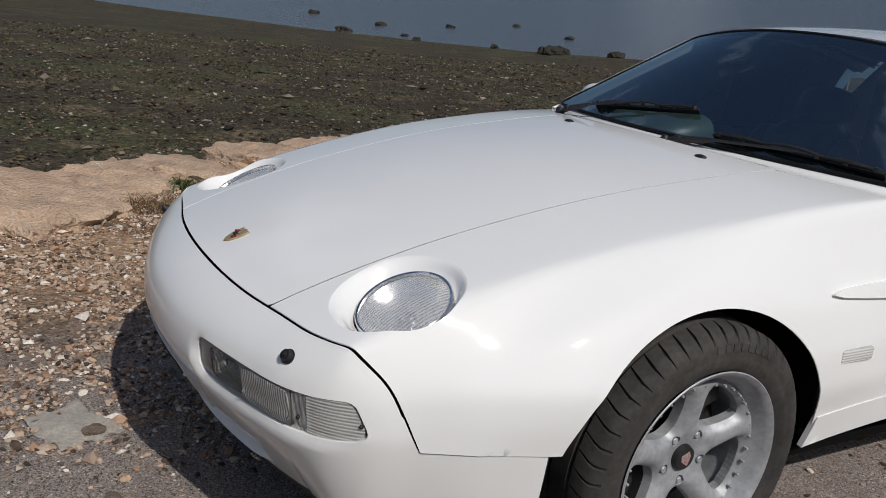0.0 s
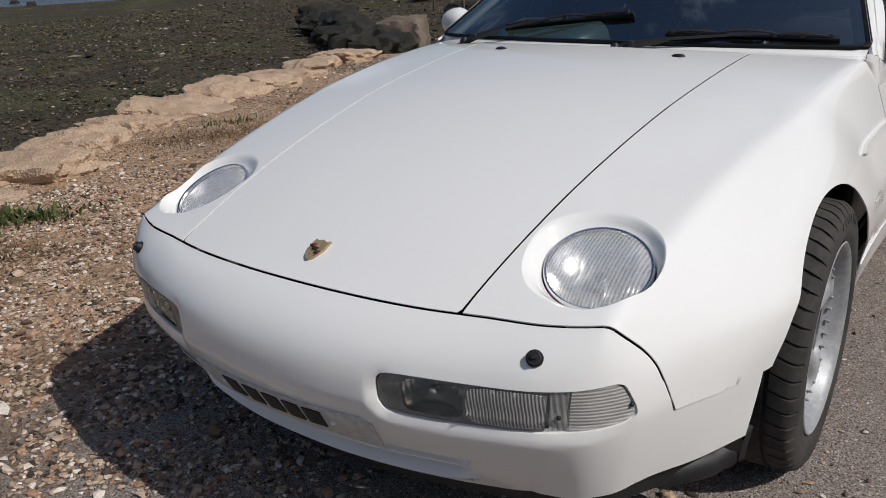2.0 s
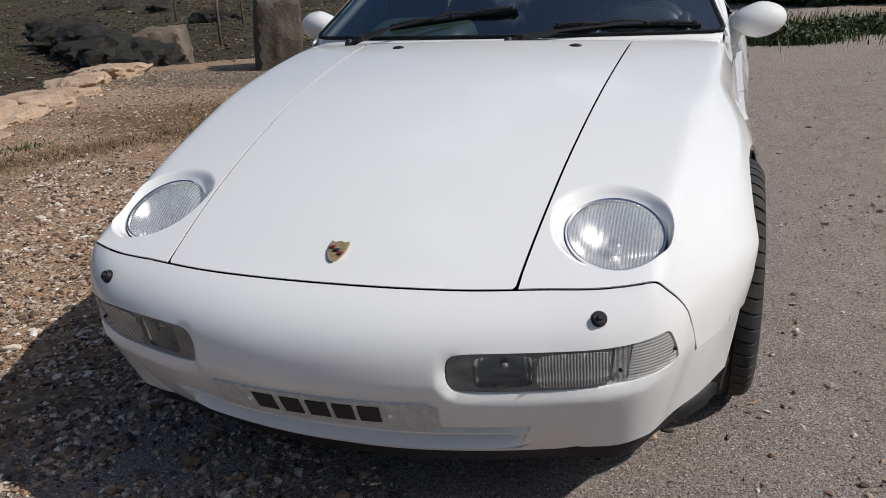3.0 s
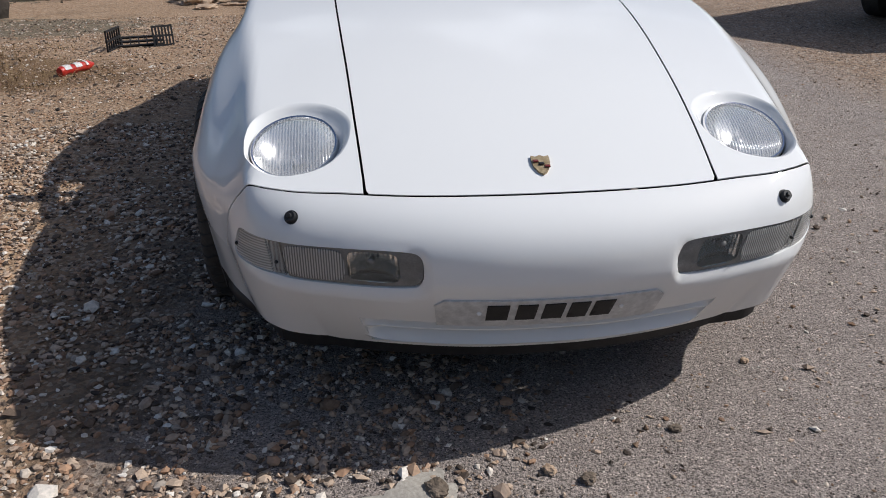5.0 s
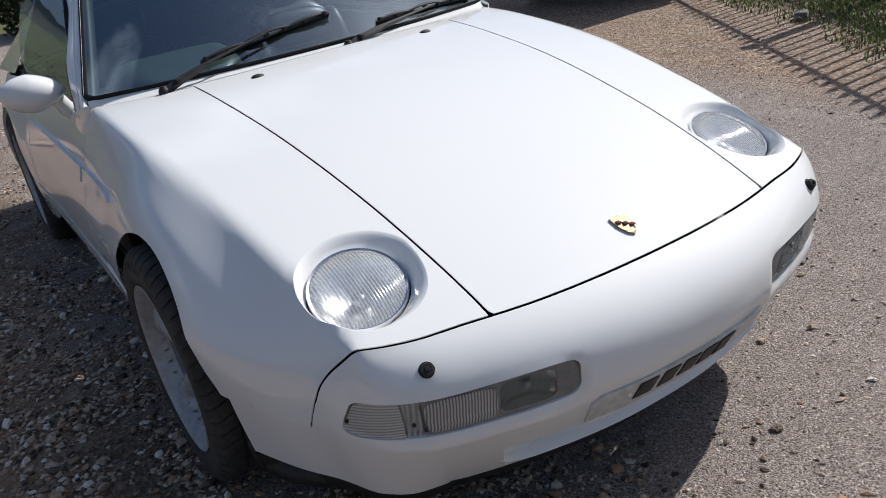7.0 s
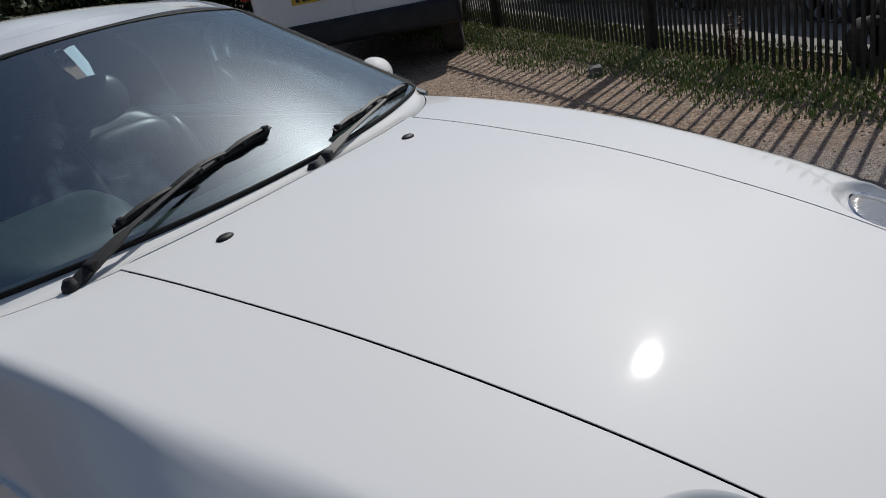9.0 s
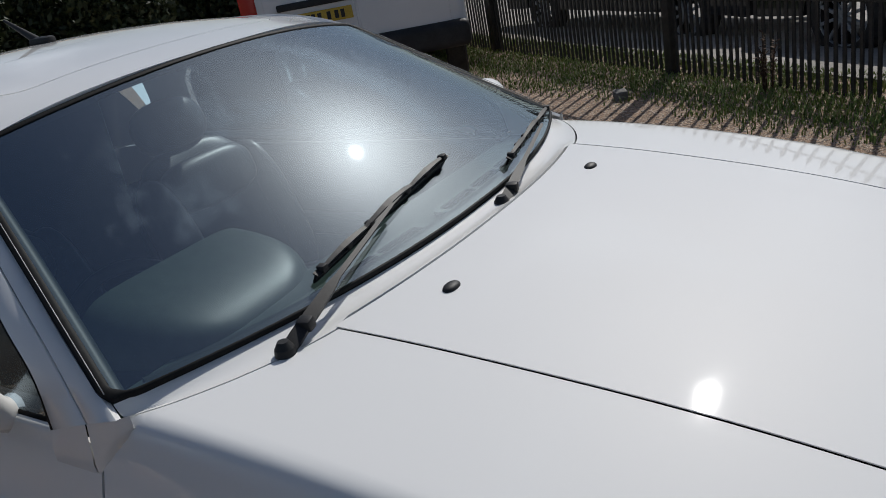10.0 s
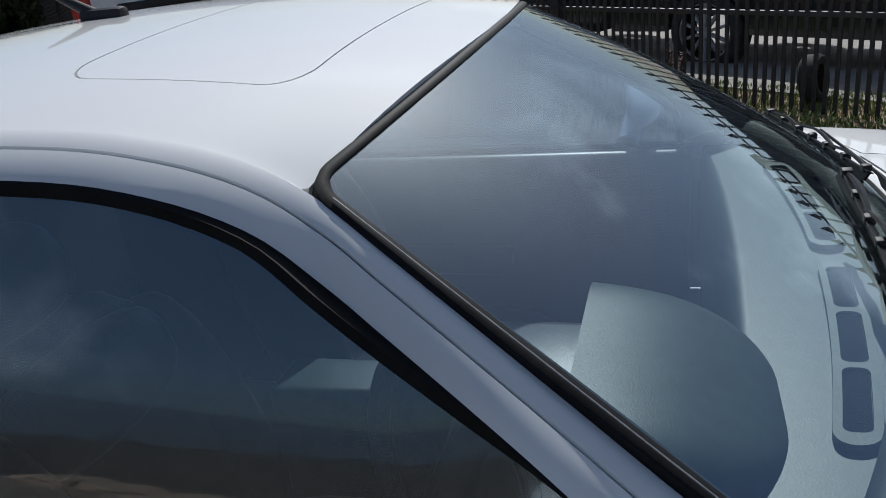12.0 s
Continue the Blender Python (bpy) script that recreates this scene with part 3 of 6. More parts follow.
def crest(depth, grow, y0=0.232):
    shape = [(-0.021, 0.0), (-0.023, 0.02), (-0.022, 0.032), (-0.011, 0.028), (0, 0.033), (0.011, 0.028), (0.022, 0.032), (0.023, 0.02), (0.021, 0.0), (0.012, -0.018), (0, -0.027), (-0.012, -0.018)]
    return skin(lambda x, y: top_surface(x, y) + np.array([0, 0, depth]), [(x * grow, y0 + y * grow * 1.05) for x, y in shape], (), 0.005, 0.006)


badge = link_mesh("badge", *crest(0.006, 0.92), GOLD, bonnet, label="small gold and dark enamel crest")
RED = shader("dark_red_enamel", (0.16, 0.02, 0.015), 0.25)
for x, y in ((-0.012, 0.012), (0.012, -0.004), (0.0, 0.004)):
    bm = bmesh.new()
    zz = float(top_z(0.232 + y)) + 0.0065
    box(bm, (x - 0.006, 0.232 + y - 0.006, zz - 0.001), (x + 0.006, 0.232 + y + 0.006, zz + 0.0025), 0.001)
    part("enamel_field", bm, BLACK if x == 0 else RED, badge)

# washer jets on the bonnet
for x in (0.303, -0.303):
    y = 1.463
    z = body_z(0.303, y)
    bm = bmesh.new()
    bmesh.ops.create_uvsphere(bm, u_segments=16, v_segments=8, radius=1, matrix=Matrix.Translation((x, y, z)) @ pose(0, 0, 0, 4, 0, 0) @ Matrix.Diagonal((0.021, 0.013, 0.0075, 1)))
    part("washer_jet", bm, BLACK, bonnet)

# fenders with wheel arch and headlamp bowl
ARCH_Y, ARCH_Z, ARCH_R = 1.042, 0.333, 0.366
HEAD = Vector((0.557, 0.424, 0.653))
LAMP_GROW = 1.065
TILT = 28
cowl_line = curve([0.44, 0.49, 0.59, 0.677, 0.72, 0.76], [1.566, 1.580, 1.624, 1.681, 1.717, 1.760])
cowl_y = lambda x: float(cowl_line(abs(x)))
DOOR_Y = 1.80


def arch_points(n=40):
    a0, a1 = math.asin((0.416 - ARCH_Z) / ARCH_R), 0.12
    out = []
    for a in np.linspace(math.pi - a0, a1, n):
        y, z = ARCH_Y + ARCH_R * math.cos(a) * (1.06 if math.cos(a) < 0 else 1.025), ARCH_Z + ARCH_R * math.sin(a)
        out.append((y, z))
    return out


arch = arch_points()
_f = []
_t = np.gradient(_seam_yw, axis=0)
_t /= np.linalg.norm(_t, axis=1)[:, None] + 1e-9
_off = _seam_yw + np.stack([_t[:, 1], -_t[:, 0]], 1) * np.interp(_dp, [0, 0.66, 0.8, 0.85, 1], [0.004, 0.004, 0.003, 0.002, 0.0015])[:, None]
_f += [tuple(q) for p, q in zip(_dp, _off) if body(q[:1], q[1:])[0, 0] > float(bonnet_x(0.21)) + GAP / 2 and q[0] < arch[0][0] - 0.004]
_f += [(y, w_of_z(y, z)) for y, z in arch]
_f += [(y, w_of_z(y, 0.396 + 0.022 * (y - 1.4) / 0.3)) for y in np.linspace(arch[-1][0] + 0.01, DOOR_Y - 0.08, 10)]
_f += [(DOOR_Y - 0.08 + 0.08 * min(1, (z - 0.36) / 0.2), w_of_z(DOOR_Y, z)) for z in np.linspace(0.41, 0.85, 22)]
_f += [(cowl_y(x) - 0.004, w_of_x(cowl_y(x), x)) for x in np.linspace(0.755, 0.475, 22)]
_f += [(y, w_of_x(y, float(bonnet_x(y)) + GAP / 2)) for y in np.linspace(rear_y(0.46) - 0.01, 0.24, 60)]
_bowl = []
for a in np.linspace(0, 2 * math.pi, 56, endpoint=False):
    c, s = math.cos(a), math.sin(a)
    if s < 0:
        c, s = -abs(c) ** 0.8 if c < 0 else c, -abs(s) ** (0.8 if c < 0 else 0.9)
    x = HEAD.x + (0.118 if c > 0 else 0.136 - 0.016 * max(0, s)) * c
    y = HEAD.y + 0.018 + (0.104 if s > 0 else 0.166) * s
    _bowl.append((y, w_of_x(y, x)))
fv, ff = skin(body, _f, [_bowl], 0.018, 0.003, 0.0, flip=True)
bowl_edge = body(*np.array(_bowl).T)


def bowl_mesh():
    """The painted bowl between the fender's skin and the lamp."""
    tilt = Euler((radians(TILT), radians(7), 0)).to_matrix()
    rings = [bowl_edge]
    count = len(bowl_edge)
    inner = []
    for p in bowl_edge:
        d = Vector((p[0] - HEAD.x, p[1] - HEAD.y, 0))
        d.normalize()
        inner.append(HEAD + tilt @ (d * 0.1015 * LAMP_GROW) + Vector((0, 0, -0.001 - 0.009 * max(0, 0.3 + d.y))))
    inner = np.array([tuple(p) for p in inner])
    for t in (0.12, 0.3, 0.55, 0.8, 1.0):
        xy = bowl_edge[:, :2] + (inner[:, :2] - bowl_edge[:, :2]) * t
        drop = np.clip(t * 1.15, 0, 1) ** 1.6
        z = bowl_edge[:, 2] + (inner[:, 2] - bowl_edge[:, 2]) * drop
        rings.append(np.concatenate([xy, z[:, None]], 1))
    low = inner.copy()
    low[:, 2] -= 0.04
    rings.append(low)
    vs = np.concatenate(rings)
    fs = []
    for k in range(len(rings) - 1):
        for i in range(count):
            j = (i + 1) % count
            fs.append((k * count + i, (k + 1) * count + i, (k + 1) * count + j, k * count + j))
    return vs, fs


bv, bf = bowl_mesh()


def disc(rings, n=48):
    """A round dish of (radius, height) rings about z, closed in the middle."""
    vs = [(r * math.cos(2 * math.pi * i / n), r * math.sin(2 * math.pi * i / n), z) for r, z in rings for i in range(n)]
    fs = [(k * n + i, k * n + (i + 1) % n, (k + 1) * n + (i + 1) % n, (k + 1) * n + i) for k in range(len(rings) - 1) for i in range(n)]
    fs.append(tuple((len(rings) - 1) * n + i for i in range(n)))
    return vs, fs


for sign in (1, -1):
    flipm = (lambda v, f: (v, f)) if sign > 0 else mirrored
    fender = link_mesh("front_fender", *flipm(fv, ff), PAINT, car, sharp=50)
    lamp = link_mesh("headlamp", *flipm(bv, bf), PAINT, car, label="round glass headlamp lying in its painted bowl")
    m = Matrix.Translation((HEAD.x * sign, HEAD.y, HEAD.z)) @ pose(0, 0, 0, TILT, 7 * sign, 0) @ Matrix.Scale(LAMP_GROW, 4)

    def lamp_part(name, rings, mat, closed=True):
        vs, fs = disc(rings)
        if not closed:
            fs = fs[:-1]
        return link_mesh(name, [m @ Vector(v) for v in vs], fs, mat, lamp, sharp=60)
    lamp_part("lamp_shell", [(0.1005, -0.045), (0.1005, -0.012), (0.098, -0.012), (0.098, -0.05), (0.02, -0.08)], BLACK)
    lamp_part("rim", [(0.0985, -0.02), (0.0985, 0.002), (0.096, 0.0045), (0.0925, 0.003), (0.0925, -0.004)], CHROME, False)
    lamp_part("reflector", [(0.0925, -0.006), (0.08, -0.022), (0.06, -0.038), (0.03, -0.05), (0.012, -0.054)], REFLECTOR)
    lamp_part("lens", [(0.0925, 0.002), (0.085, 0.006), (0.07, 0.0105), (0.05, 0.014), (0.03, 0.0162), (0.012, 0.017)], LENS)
    lamp_part("bulb_shield", [(0.014, -0.045), (0.014, -0.03), (0.011, -0.027), (0.005, -0.026)], CHROME)
    # side marker
    p0 = body([1.502], [w_of_z(1.502, 0.555)])[0]
    bm = bmesh.new()
    box(bm, (p0[0] - 0.012, 1.442, 0.538), (p0[0] + 0.006, 1.562, 0.572), 0.004)
    if sign < 0:
        bmesh.ops.transform(bm, matrix=Matrix.Diagonal((-1, 1, 1, 1)), verts=bm.verts)
    part("side_repeater", bm, TURNLENS, car, "clear side indicator")

# dark sheets added under the skin: shade put into colour, so that the gaps look deep
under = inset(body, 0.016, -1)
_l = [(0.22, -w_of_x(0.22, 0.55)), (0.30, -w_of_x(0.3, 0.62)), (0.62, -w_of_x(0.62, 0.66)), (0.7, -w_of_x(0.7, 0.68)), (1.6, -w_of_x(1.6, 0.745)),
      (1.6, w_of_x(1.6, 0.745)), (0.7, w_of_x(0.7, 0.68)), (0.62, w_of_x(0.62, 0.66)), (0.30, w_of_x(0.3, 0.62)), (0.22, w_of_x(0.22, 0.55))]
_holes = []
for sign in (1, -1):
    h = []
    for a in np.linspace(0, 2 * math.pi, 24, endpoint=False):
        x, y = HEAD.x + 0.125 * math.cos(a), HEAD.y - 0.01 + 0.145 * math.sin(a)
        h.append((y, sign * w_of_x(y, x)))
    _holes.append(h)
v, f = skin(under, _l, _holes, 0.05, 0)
# near-black sheet standing in for the shade in the bonnet's gaps
link_mesh("bonnet_gap_shade", v, f, SHELL, car)
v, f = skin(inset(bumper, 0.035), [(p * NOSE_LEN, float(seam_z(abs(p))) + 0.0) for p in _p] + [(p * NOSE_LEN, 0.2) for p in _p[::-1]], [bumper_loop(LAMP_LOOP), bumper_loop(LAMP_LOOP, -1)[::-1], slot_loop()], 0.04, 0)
# the same for the bumper's gaps
link_mesh("bumper_gap_shade", v, f, SHELL, car)

# cowl between bonnet and windscreen


def cowl(x, t):
    x, t = np.asarray(x, float), np.asarray(t, float)
    ya = np.where(np.abs(x) < 0.47, 1.532 + 0.055 * (np.abs(x) / 0.46) ** 2.2 * (np.abs(x) < 0.47), cowl_line(np.clip(np.abs(x), 0.44, 0.76)))
    yb = 1.580 + 0.183 * (np.abs(x) / 0.748) ** 2.15 + 0.004
    za = top_z(ya) - crown(ya) * x * x
    zb = 0.936 - 0.010 * (np.abs(x) / 0.748) ** 2 - 0.001
    return np.stack([x, ya + (yb - ya) * t, za + (zb - za) * t - 0.006 * np.sin(t * math.pi)], 1)


v, f = skin(cowl, dense([(-0.752, 0), (0.752, 0), (0.752, 1), (-0.752, 1)], 0.04), (), 0.04, 0.012)
link_mesh("cowl", v, f, PAINT, car)

# windscreen
TOPX, BASEX = 0.580, 0.760


def screen(u, t):
    """The windscreen: u from -1 to 1 across, t from 0 at its base to 1 at its top."""
    u, t = np.asarray(u, float), np.asarray(t, float)
    a = np.stack([u * BASEX, 1.580 + 0.183 * np.abs(u) ** 2.15, 0.936 - 0.010 * u**2 + 0.004], 1)
    b = np.stack([u * TOPX, 2.185 + 0.085 * u**2, 1.305 - 0.056 * u**2], 1)
    bulge = np.stack([np.zeros_like(t), -0.010 * np.sin(t * math.pi) * (1 - u**4), 0.013 * np.sin(t * math.pi) * (1 - u**4)], 1)
    return a + (b - a) * t[:, None] + bulge


def rounded(lo, hi, ra, rb, n=7):
    """A rectangle with rounded corners, ra across and rb up."""
    out = []
    for cx, cy, a0 in ((hi[0] - ra, hi[1] - rb, 0), (lo[0] + ra, hi[1] - rb, 90), (lo[0] + ra, lo[1] + rb, 180), (hi[0] - ra, lo[1] + rb, 270)):
        out += [(cx + ra * math.cos(radians(a0 + 90 * k / (n - 1))), cy + rb * math.sin(radians(a0 + 90 * k / (n - 1)))) for k in range(n)]
    return out


glass_loop = dense(rounded((-0.994, 0.012), (0.994, 0.992), 0.05, 0.045), 0.03)
v, f = skin(screen, glass_loop, (), 0.045, 0)
windscreen = link_mesh("windscreen", v, f, SCREEN, car, label="tinted curved windscreen glass")
windscreen.visible_shadow = False
_pts = screen(*glass_loop.T)
_c = screen(np.array([0.0]), np.array([0.5]))[0]
_e = 1e-3
_ga, _gb = glass_loop.T
_nn = np.cross(screen(_ga + _e, _gb) - screen(_ga - _e, _gb), screen(_ga, _gb + _e) - screen(_ga, _gb - _e))
_nn /= np.linalg.norm(_nn, axis=1)[:, None]
if _nn[0, 2] < 0:
    _nn = -_nn


def seal(points, normals, width, height, centre):
    """A moulded rubber strip round a loop, outside of it."""
    tang = np.roll(points, -1, 0) - np.roll(points, 1, 0)
    side = np.cross(tang, normals)
    side /= np.linalg.norm(side, axis=1)[:, None] + 1e-9
    away = np.sign(((points - centre) * side).sum(1))[:, None]
    side = side * away
    width = np.asarray(width)[:, None]
    prof = [(-0.3, -0.004), (-0.3, 0.002), (-0.1, height), (0.55, height * 1.1), (1.0, height * 0.4), (1.0, -0.012)]
    vs = np.concatenate([points + side * a * width + normals * b for a, b in prof])
    n = len(points)
    fs = [(k * n + i, k * n + (i + 1) % n, (k + 1) * n + (i + 1) % n, (k + 1) * n + i) for k in range(len(prof) - 1) for i in range(n)]
    return vs, fs


link_mesh("windscreen_seal", *seal(_pts, _nn, np.where(np.abs(_ga) > 0.97, 0.0125, np.where(_gb > 0.5, 0.010, 0.0055)), 0.0032, _c), RUBBER, car, sharp=50)
for sign in (1, -1):
    _t = np.linspace(0.03, 0.95, 30)
    rows = [inset(screen, d)(np.full_like(_t, sign * u), _t) for u, d in ((0.998, -0.002), (0.987, -0.0015), (0.985, 0.001))]
    link_mesh("glass_border", np.concatenate(rows), grid_faces(3, 30, flip=sign < 0), RUBBER, car)
    link_mesh("seal_bead", *tube([Vector(p) + Vector((sign * 0.004, -0.002, 0.0045)) for p in screen(np.full_like(_t, sign * 0.997), _t)], 0.0008, 6), ALLOY, car)

# roof
roof_z = curve([2.05, 2.2, 2.4, 2.7, 3.0, 3.4, 3.8], [1.292, 1.309, 1.330, 1.352, 1.354, 1.318, 1.22])


def roof(x, y):
    x, y = np.asarray(x, float), np.asarray(y, float)
    return np.stack([x, y, roof_z(y) - np.interp(y, [2.2, 2.5, 3.4], [0.09, 0.08, 0.09]) * x * x - np.interp(y, [2.2, 2.3, 2.42, 2.5], [0.44, 0.38, 0.18, 0.15]) * x**4], 1)


ROOF_X = curve([2.05, 2.2, 2.35, 2.6, 3.0, 3.4, 3.8], [0.615, 0.608, 0.572, 0.558, 0.552, 0.535, 0.50])
front_y = lambda x: 2.188 + 0.085 * (abs(x) / 0.580) ** 2
_r = [(x, front_y(x)) for x in np.linspace(-0.578, 0.578, 40)]
_r += [(float(ROOF_X(y)), y) for y in np.linspace(2.295, 3.75, 30)] + [(-float(ROOF_X(y)), y) for y in np.linspace(3.75, 2.295, 30)]
SUN_ROOF = rounded((-0.40, 2.355), (0.40, 2.69), 0.08, 0.05)
v, f = skin(roof, _r, [SUN_ROOF], 0.035, 0.01, 0.012)
link_mesh("roof", v, f, PAINT, car, sharp=50)
v, f = skin(roof, [(x * 0.992, 2.53 + (y - 2.53) * 0.985) for x, y in SUN_ROOF], (), 0.03, 0.012)
link_mesh("sunroof_panel", v, f, PAINT, car)
v, f = skin(lambda x, y: roof(x, y) - np.array([0, 0, 0.02]), [(x * 1.03, 2.53 + (y - 2.53) * 1.03) for x, y in SUN_ROOF], (), 0.1, 0)
link_mesh("sunroof_seal", v, f, RUBBER, car)

# pillar, rail and door frame bands between windscreen or roof and the side window
QS = [0, 0.14, 0.28, 0.42, 0.50, 0.57, 0.64, 0.71, 0.80, 0.9, 1.0]
outer = [curve(QS, k) for k in ([0.772, 0.724, 0.681, 0.642, 0.6155, 0.592, 0.572, 0.562, 0.556, 0.550, 0.53],
                                [1.744, 1.882, 2.00, 2.115, 2.19, 2.255, 2.335, 2.43, 2.6, 3.0, 3.5],
                                [0.915, 0.991, 1.067, 1.144, 1.193, 1.236, 1.270, 1.293, 1.311, 1.312, 1.25])]
edge = [curve(QS, k) for k in ([0.778, 0.767, 0.744, 0.702, 0.672, 0.650, 0.635, 0.627, 0.621, 0.620, 0.620],
                               [1.915, 1.932, 2.005, 2.105, 2.18, 2.24, 2.315, 2.42, 2.6, 3.0, 3.46],
                               [0.868, 0.952, 1.022, 1.086, 1.132, 1.170, 1.218, 1.252, 1.273, 1.270, 1.18])]


def rail(q, t):
    """The band over the side window: q along it, t from the window's edge (0) to the roof or windscreen (1)."""
    q, t = np.asarray(q, float), np.asarray(t, float)
    a, b = np.stack([c(q) for c in edge], 1), np.stack([c(q) for c in outer], 1)
    n = np.array([0.62, -0.25, 0.62])
    return a + (b - a) * t[:, None] + np.sin(t * math.pi)[:, None] * 0.006 * n


def band(t0, t1, depth=0.0, lift=0.0):
    q = np.linspace(0, 1, 60)
    vs, rows = [], [(t0, 0.012), (t0, 0.002), (t0 + 0.02, 0), (t0 * 0.5 + t1 * 0.5, -0.002), (t1 - 0.02, 0), (t1, 0.002), (t1, 0.012)]
    for t, d in rows:
        vs.append(inset(rail, d + depth)(q, np.full_like(q, t)))
    n = len(q)
    return np.concatenate(vs), [(k * n + i, k * n + i + 1, (k + 1) * n + i + 1, (k + 1) * n + i) for k in range(len(rows) - 1) for i in range(n - 1)]


BELT = 0.876


def side_glass(y, z):
    y, z = np.asarray(y, float), np.asarray(z, float)
    t = (z - BELT) / 0.33
    return np.stack([0.757 - 0.112 * t - 0.006 * t * t + 0.012 * np.sin(np.clip(t, 0, 1) * math.pi), y, z], 1)


for sign in (1, -1):
    flipm = (lambda v, f: (v, f)) if sign > 0 else mirrored
    link_mesh("pillar", *flipm(*band(0.60, 1.0)), PAINT, car, sharp=40)
    link_mesh("rail_gap", *flipm(*band(0.48, 0.66, 0.008)), RUBBER, car, sharp=40)
    door = link_mesh("door_frame", *flipm(*band(0.0, 0.577)), PAINT, car, sharp=40)
    _q = np.linspace(0, 1, 60)
    _ey, _ez = edge[1](_q), edge[2](_q)
    _dy, _dz = np.gradient(_ey), np.gradient(_ez)
    _ln = np.hypot(_dy, _dz)
    rows = [rail(_q, np.full_like(_q, 0.02)), rail(_q, np.full_like(_q, -0.03))]
    rows += [side_glass(_ey + _dz / _ln * k, _ez - _dy / _ln * k) + np.array([d, 0, 0]) for k, d in ((0.003, 0.008), (0.008, 0.006), (0.015, 0.005), (0.017, 0.0))]
    link_mesh("window_seal", *flipm(np.concatenate(rows), grid_faces(6, 60)), RUBBER, car, sharp=40)
    _g = [(float(edge[1](q)), float(edge[2](q)) - 0.008) for q in np.linspace(0, 1, 40)] + [(3.42, BELT - 0.025), (1.93, BELT - 0.025)]
    link_mesh("side_window", *flipm(*skin(side_glass, _g, (), 0.06, 0)), SIDEGLASS, car, label="dark tinted side window").visible_shadow = False
    # door skin, sill and rear quarter
    _d = [(DOOR_Y - 0.074 + 0.08 * min(1, (z - 0.36) / 0.2), w_of_z(DOOR_Y, z)) for z in np.linspace(0.426, 0.855, 20)]
    _d += [(y, w_of_z(y, 0.86)) for y in np.linspace(DOOR_Y + 0.02, 2.95, 20)]
    _d += [(2.95 + 0.1 * (0.85 - z), w_of_z(2.95, z)) for z in np.linspace(0.84, 0.426, 14)]
    _d += [(y, w_of_z(y, 0.423)) for y in np.linspace(2.95, DOOR_Y - 0.06, 16)]
    door = link_mesh("door", *flipm(*skin(body, _d, (), 0.03, 0.014, flip=True)), PAINT, car, sharp=50)
    strip = [(y, w_of_z(y, 0.722)) for y in np.linspace(DOOR_Y + 0.012, 2.9, 10)] + [(y, w_of_z(y, 0.678)) for y in np.linspace(2.9, DOOR_Y + 0.012, 10)]
    link_mesh("rub_strip", *flipm(*skin(inset(body, 0.012, 1), strip, (), 0.03, 0.012, flip=True)), PAINT, car, sharp=40)
    tip = [(y, w_of_z(y, 0.70 + 0.022 * math.sqrt(min(1, (y - 1.405) / 0.25)))) for y in np.linspace(1.406, DOOR_Y - 0.012, 12)]
    tip += [(y, w_of_z(y, 0.70 - 0.022 * math.sqrt(min(1, (y - 1.405) / 0.25)))) for y in np.linspace(DOOR_Y - 0.012, 1.406, 12)]
    link_mesh("rub_strip_tip", *flipm(*skin(inset(body, 0.010, 1), tip, (), 0.02, 0.010, flip=True)), PAINT, car, sharp=40)
    _s = [(y, w_of_z(y, 0.395 + 0.022 * min(1, (y - 1.4) / 0.3))) for y in np.linspace(1.424, 3.15, 24)] + [(y, w_of_z(y, 0.31 + 0.032 * min(1, (y - 1.4) / 0.35))) for y in np.linspace(3.15, 1.408, 24)]
    _s += [(1.414, w_of_z(1.414, 0.34)), (1.42, w_of_z(1.42, 0.37))]
    link_mesh("sill", *flipm(*skin(inset(body, 0.003, 1), _s, (), 0.025, 0.014, flip=True)), PAINT, car, sharp=50)
    _q = [(2.96 + 0.1 * (0.85 - z), w_of_z(2.95, z)) for z in np.linspace(0.25, 0.845, 16)]
    _q += [(y, w_of_z(y, 0.86 - 0.05 * max(0, y - 3.4))) for y in np.linspace(3.0, 4.38, 20)]
    _q += [(4.38, w_of_z(4.38, z)) for z in np.linspace(0.75, 0.3, 10)]
    _q += [(3.545 + 0.352 * math.cos(a), w_of_z(3.545 + 0.352 * math.cos(a), 0.335 + 0.372 * math.sin(a))) for a in np.linspace(-0.1, math.pi + 0.3, 30)]
    link_mesh("rear_quarter", *flipm(*skin(body, _q, (), 0.03, 0.014, flip=True)), PAINT, car, sharp=50)
    # shoulder between the body's side and the window
    ys = np.linspace(1.905, 2.95, 24)
    a = body(ys, np.array([w_of_z(y, 0.853) for y in ys]))
    b = np.stack([np.full(24, 0.755), ys, np.full(24, 0.866)], 1)
    rows = [a + (b - a) * t + np.array([0.004, 0, 0.006]) * math.sin(t * math.pi) for t in (0, 0.2, 0.45, 0.7, 0.9, 1.0)]
    link_mesh("door_ledge", *flipm(np.concatenate(rows), grid_faces(6, 24)), PAINT, car)
    # where the door frame and the pillar run out into the door and the fender
    # the third is a black strip added behind the seam, to keep the gap dark
    for name, t0, t1 in (("door_corner", 0.0, 0.577), ("pillar_foot", 0.60, 1.0), ("seam_gap_liner", 0.53, 0.65)):
        a = rail(np.zeros(9), np.linspace(t0, t1, 9))
        if name == "pillar_foot":
            a = np.concatenate([a, [(0.767, 1.738, 0.917), (0.757, 1.730, 0.917)]])
        fade = np.linspace(1, 0, len(a)) if name == "pillar_foot" else np.ones(len(a))
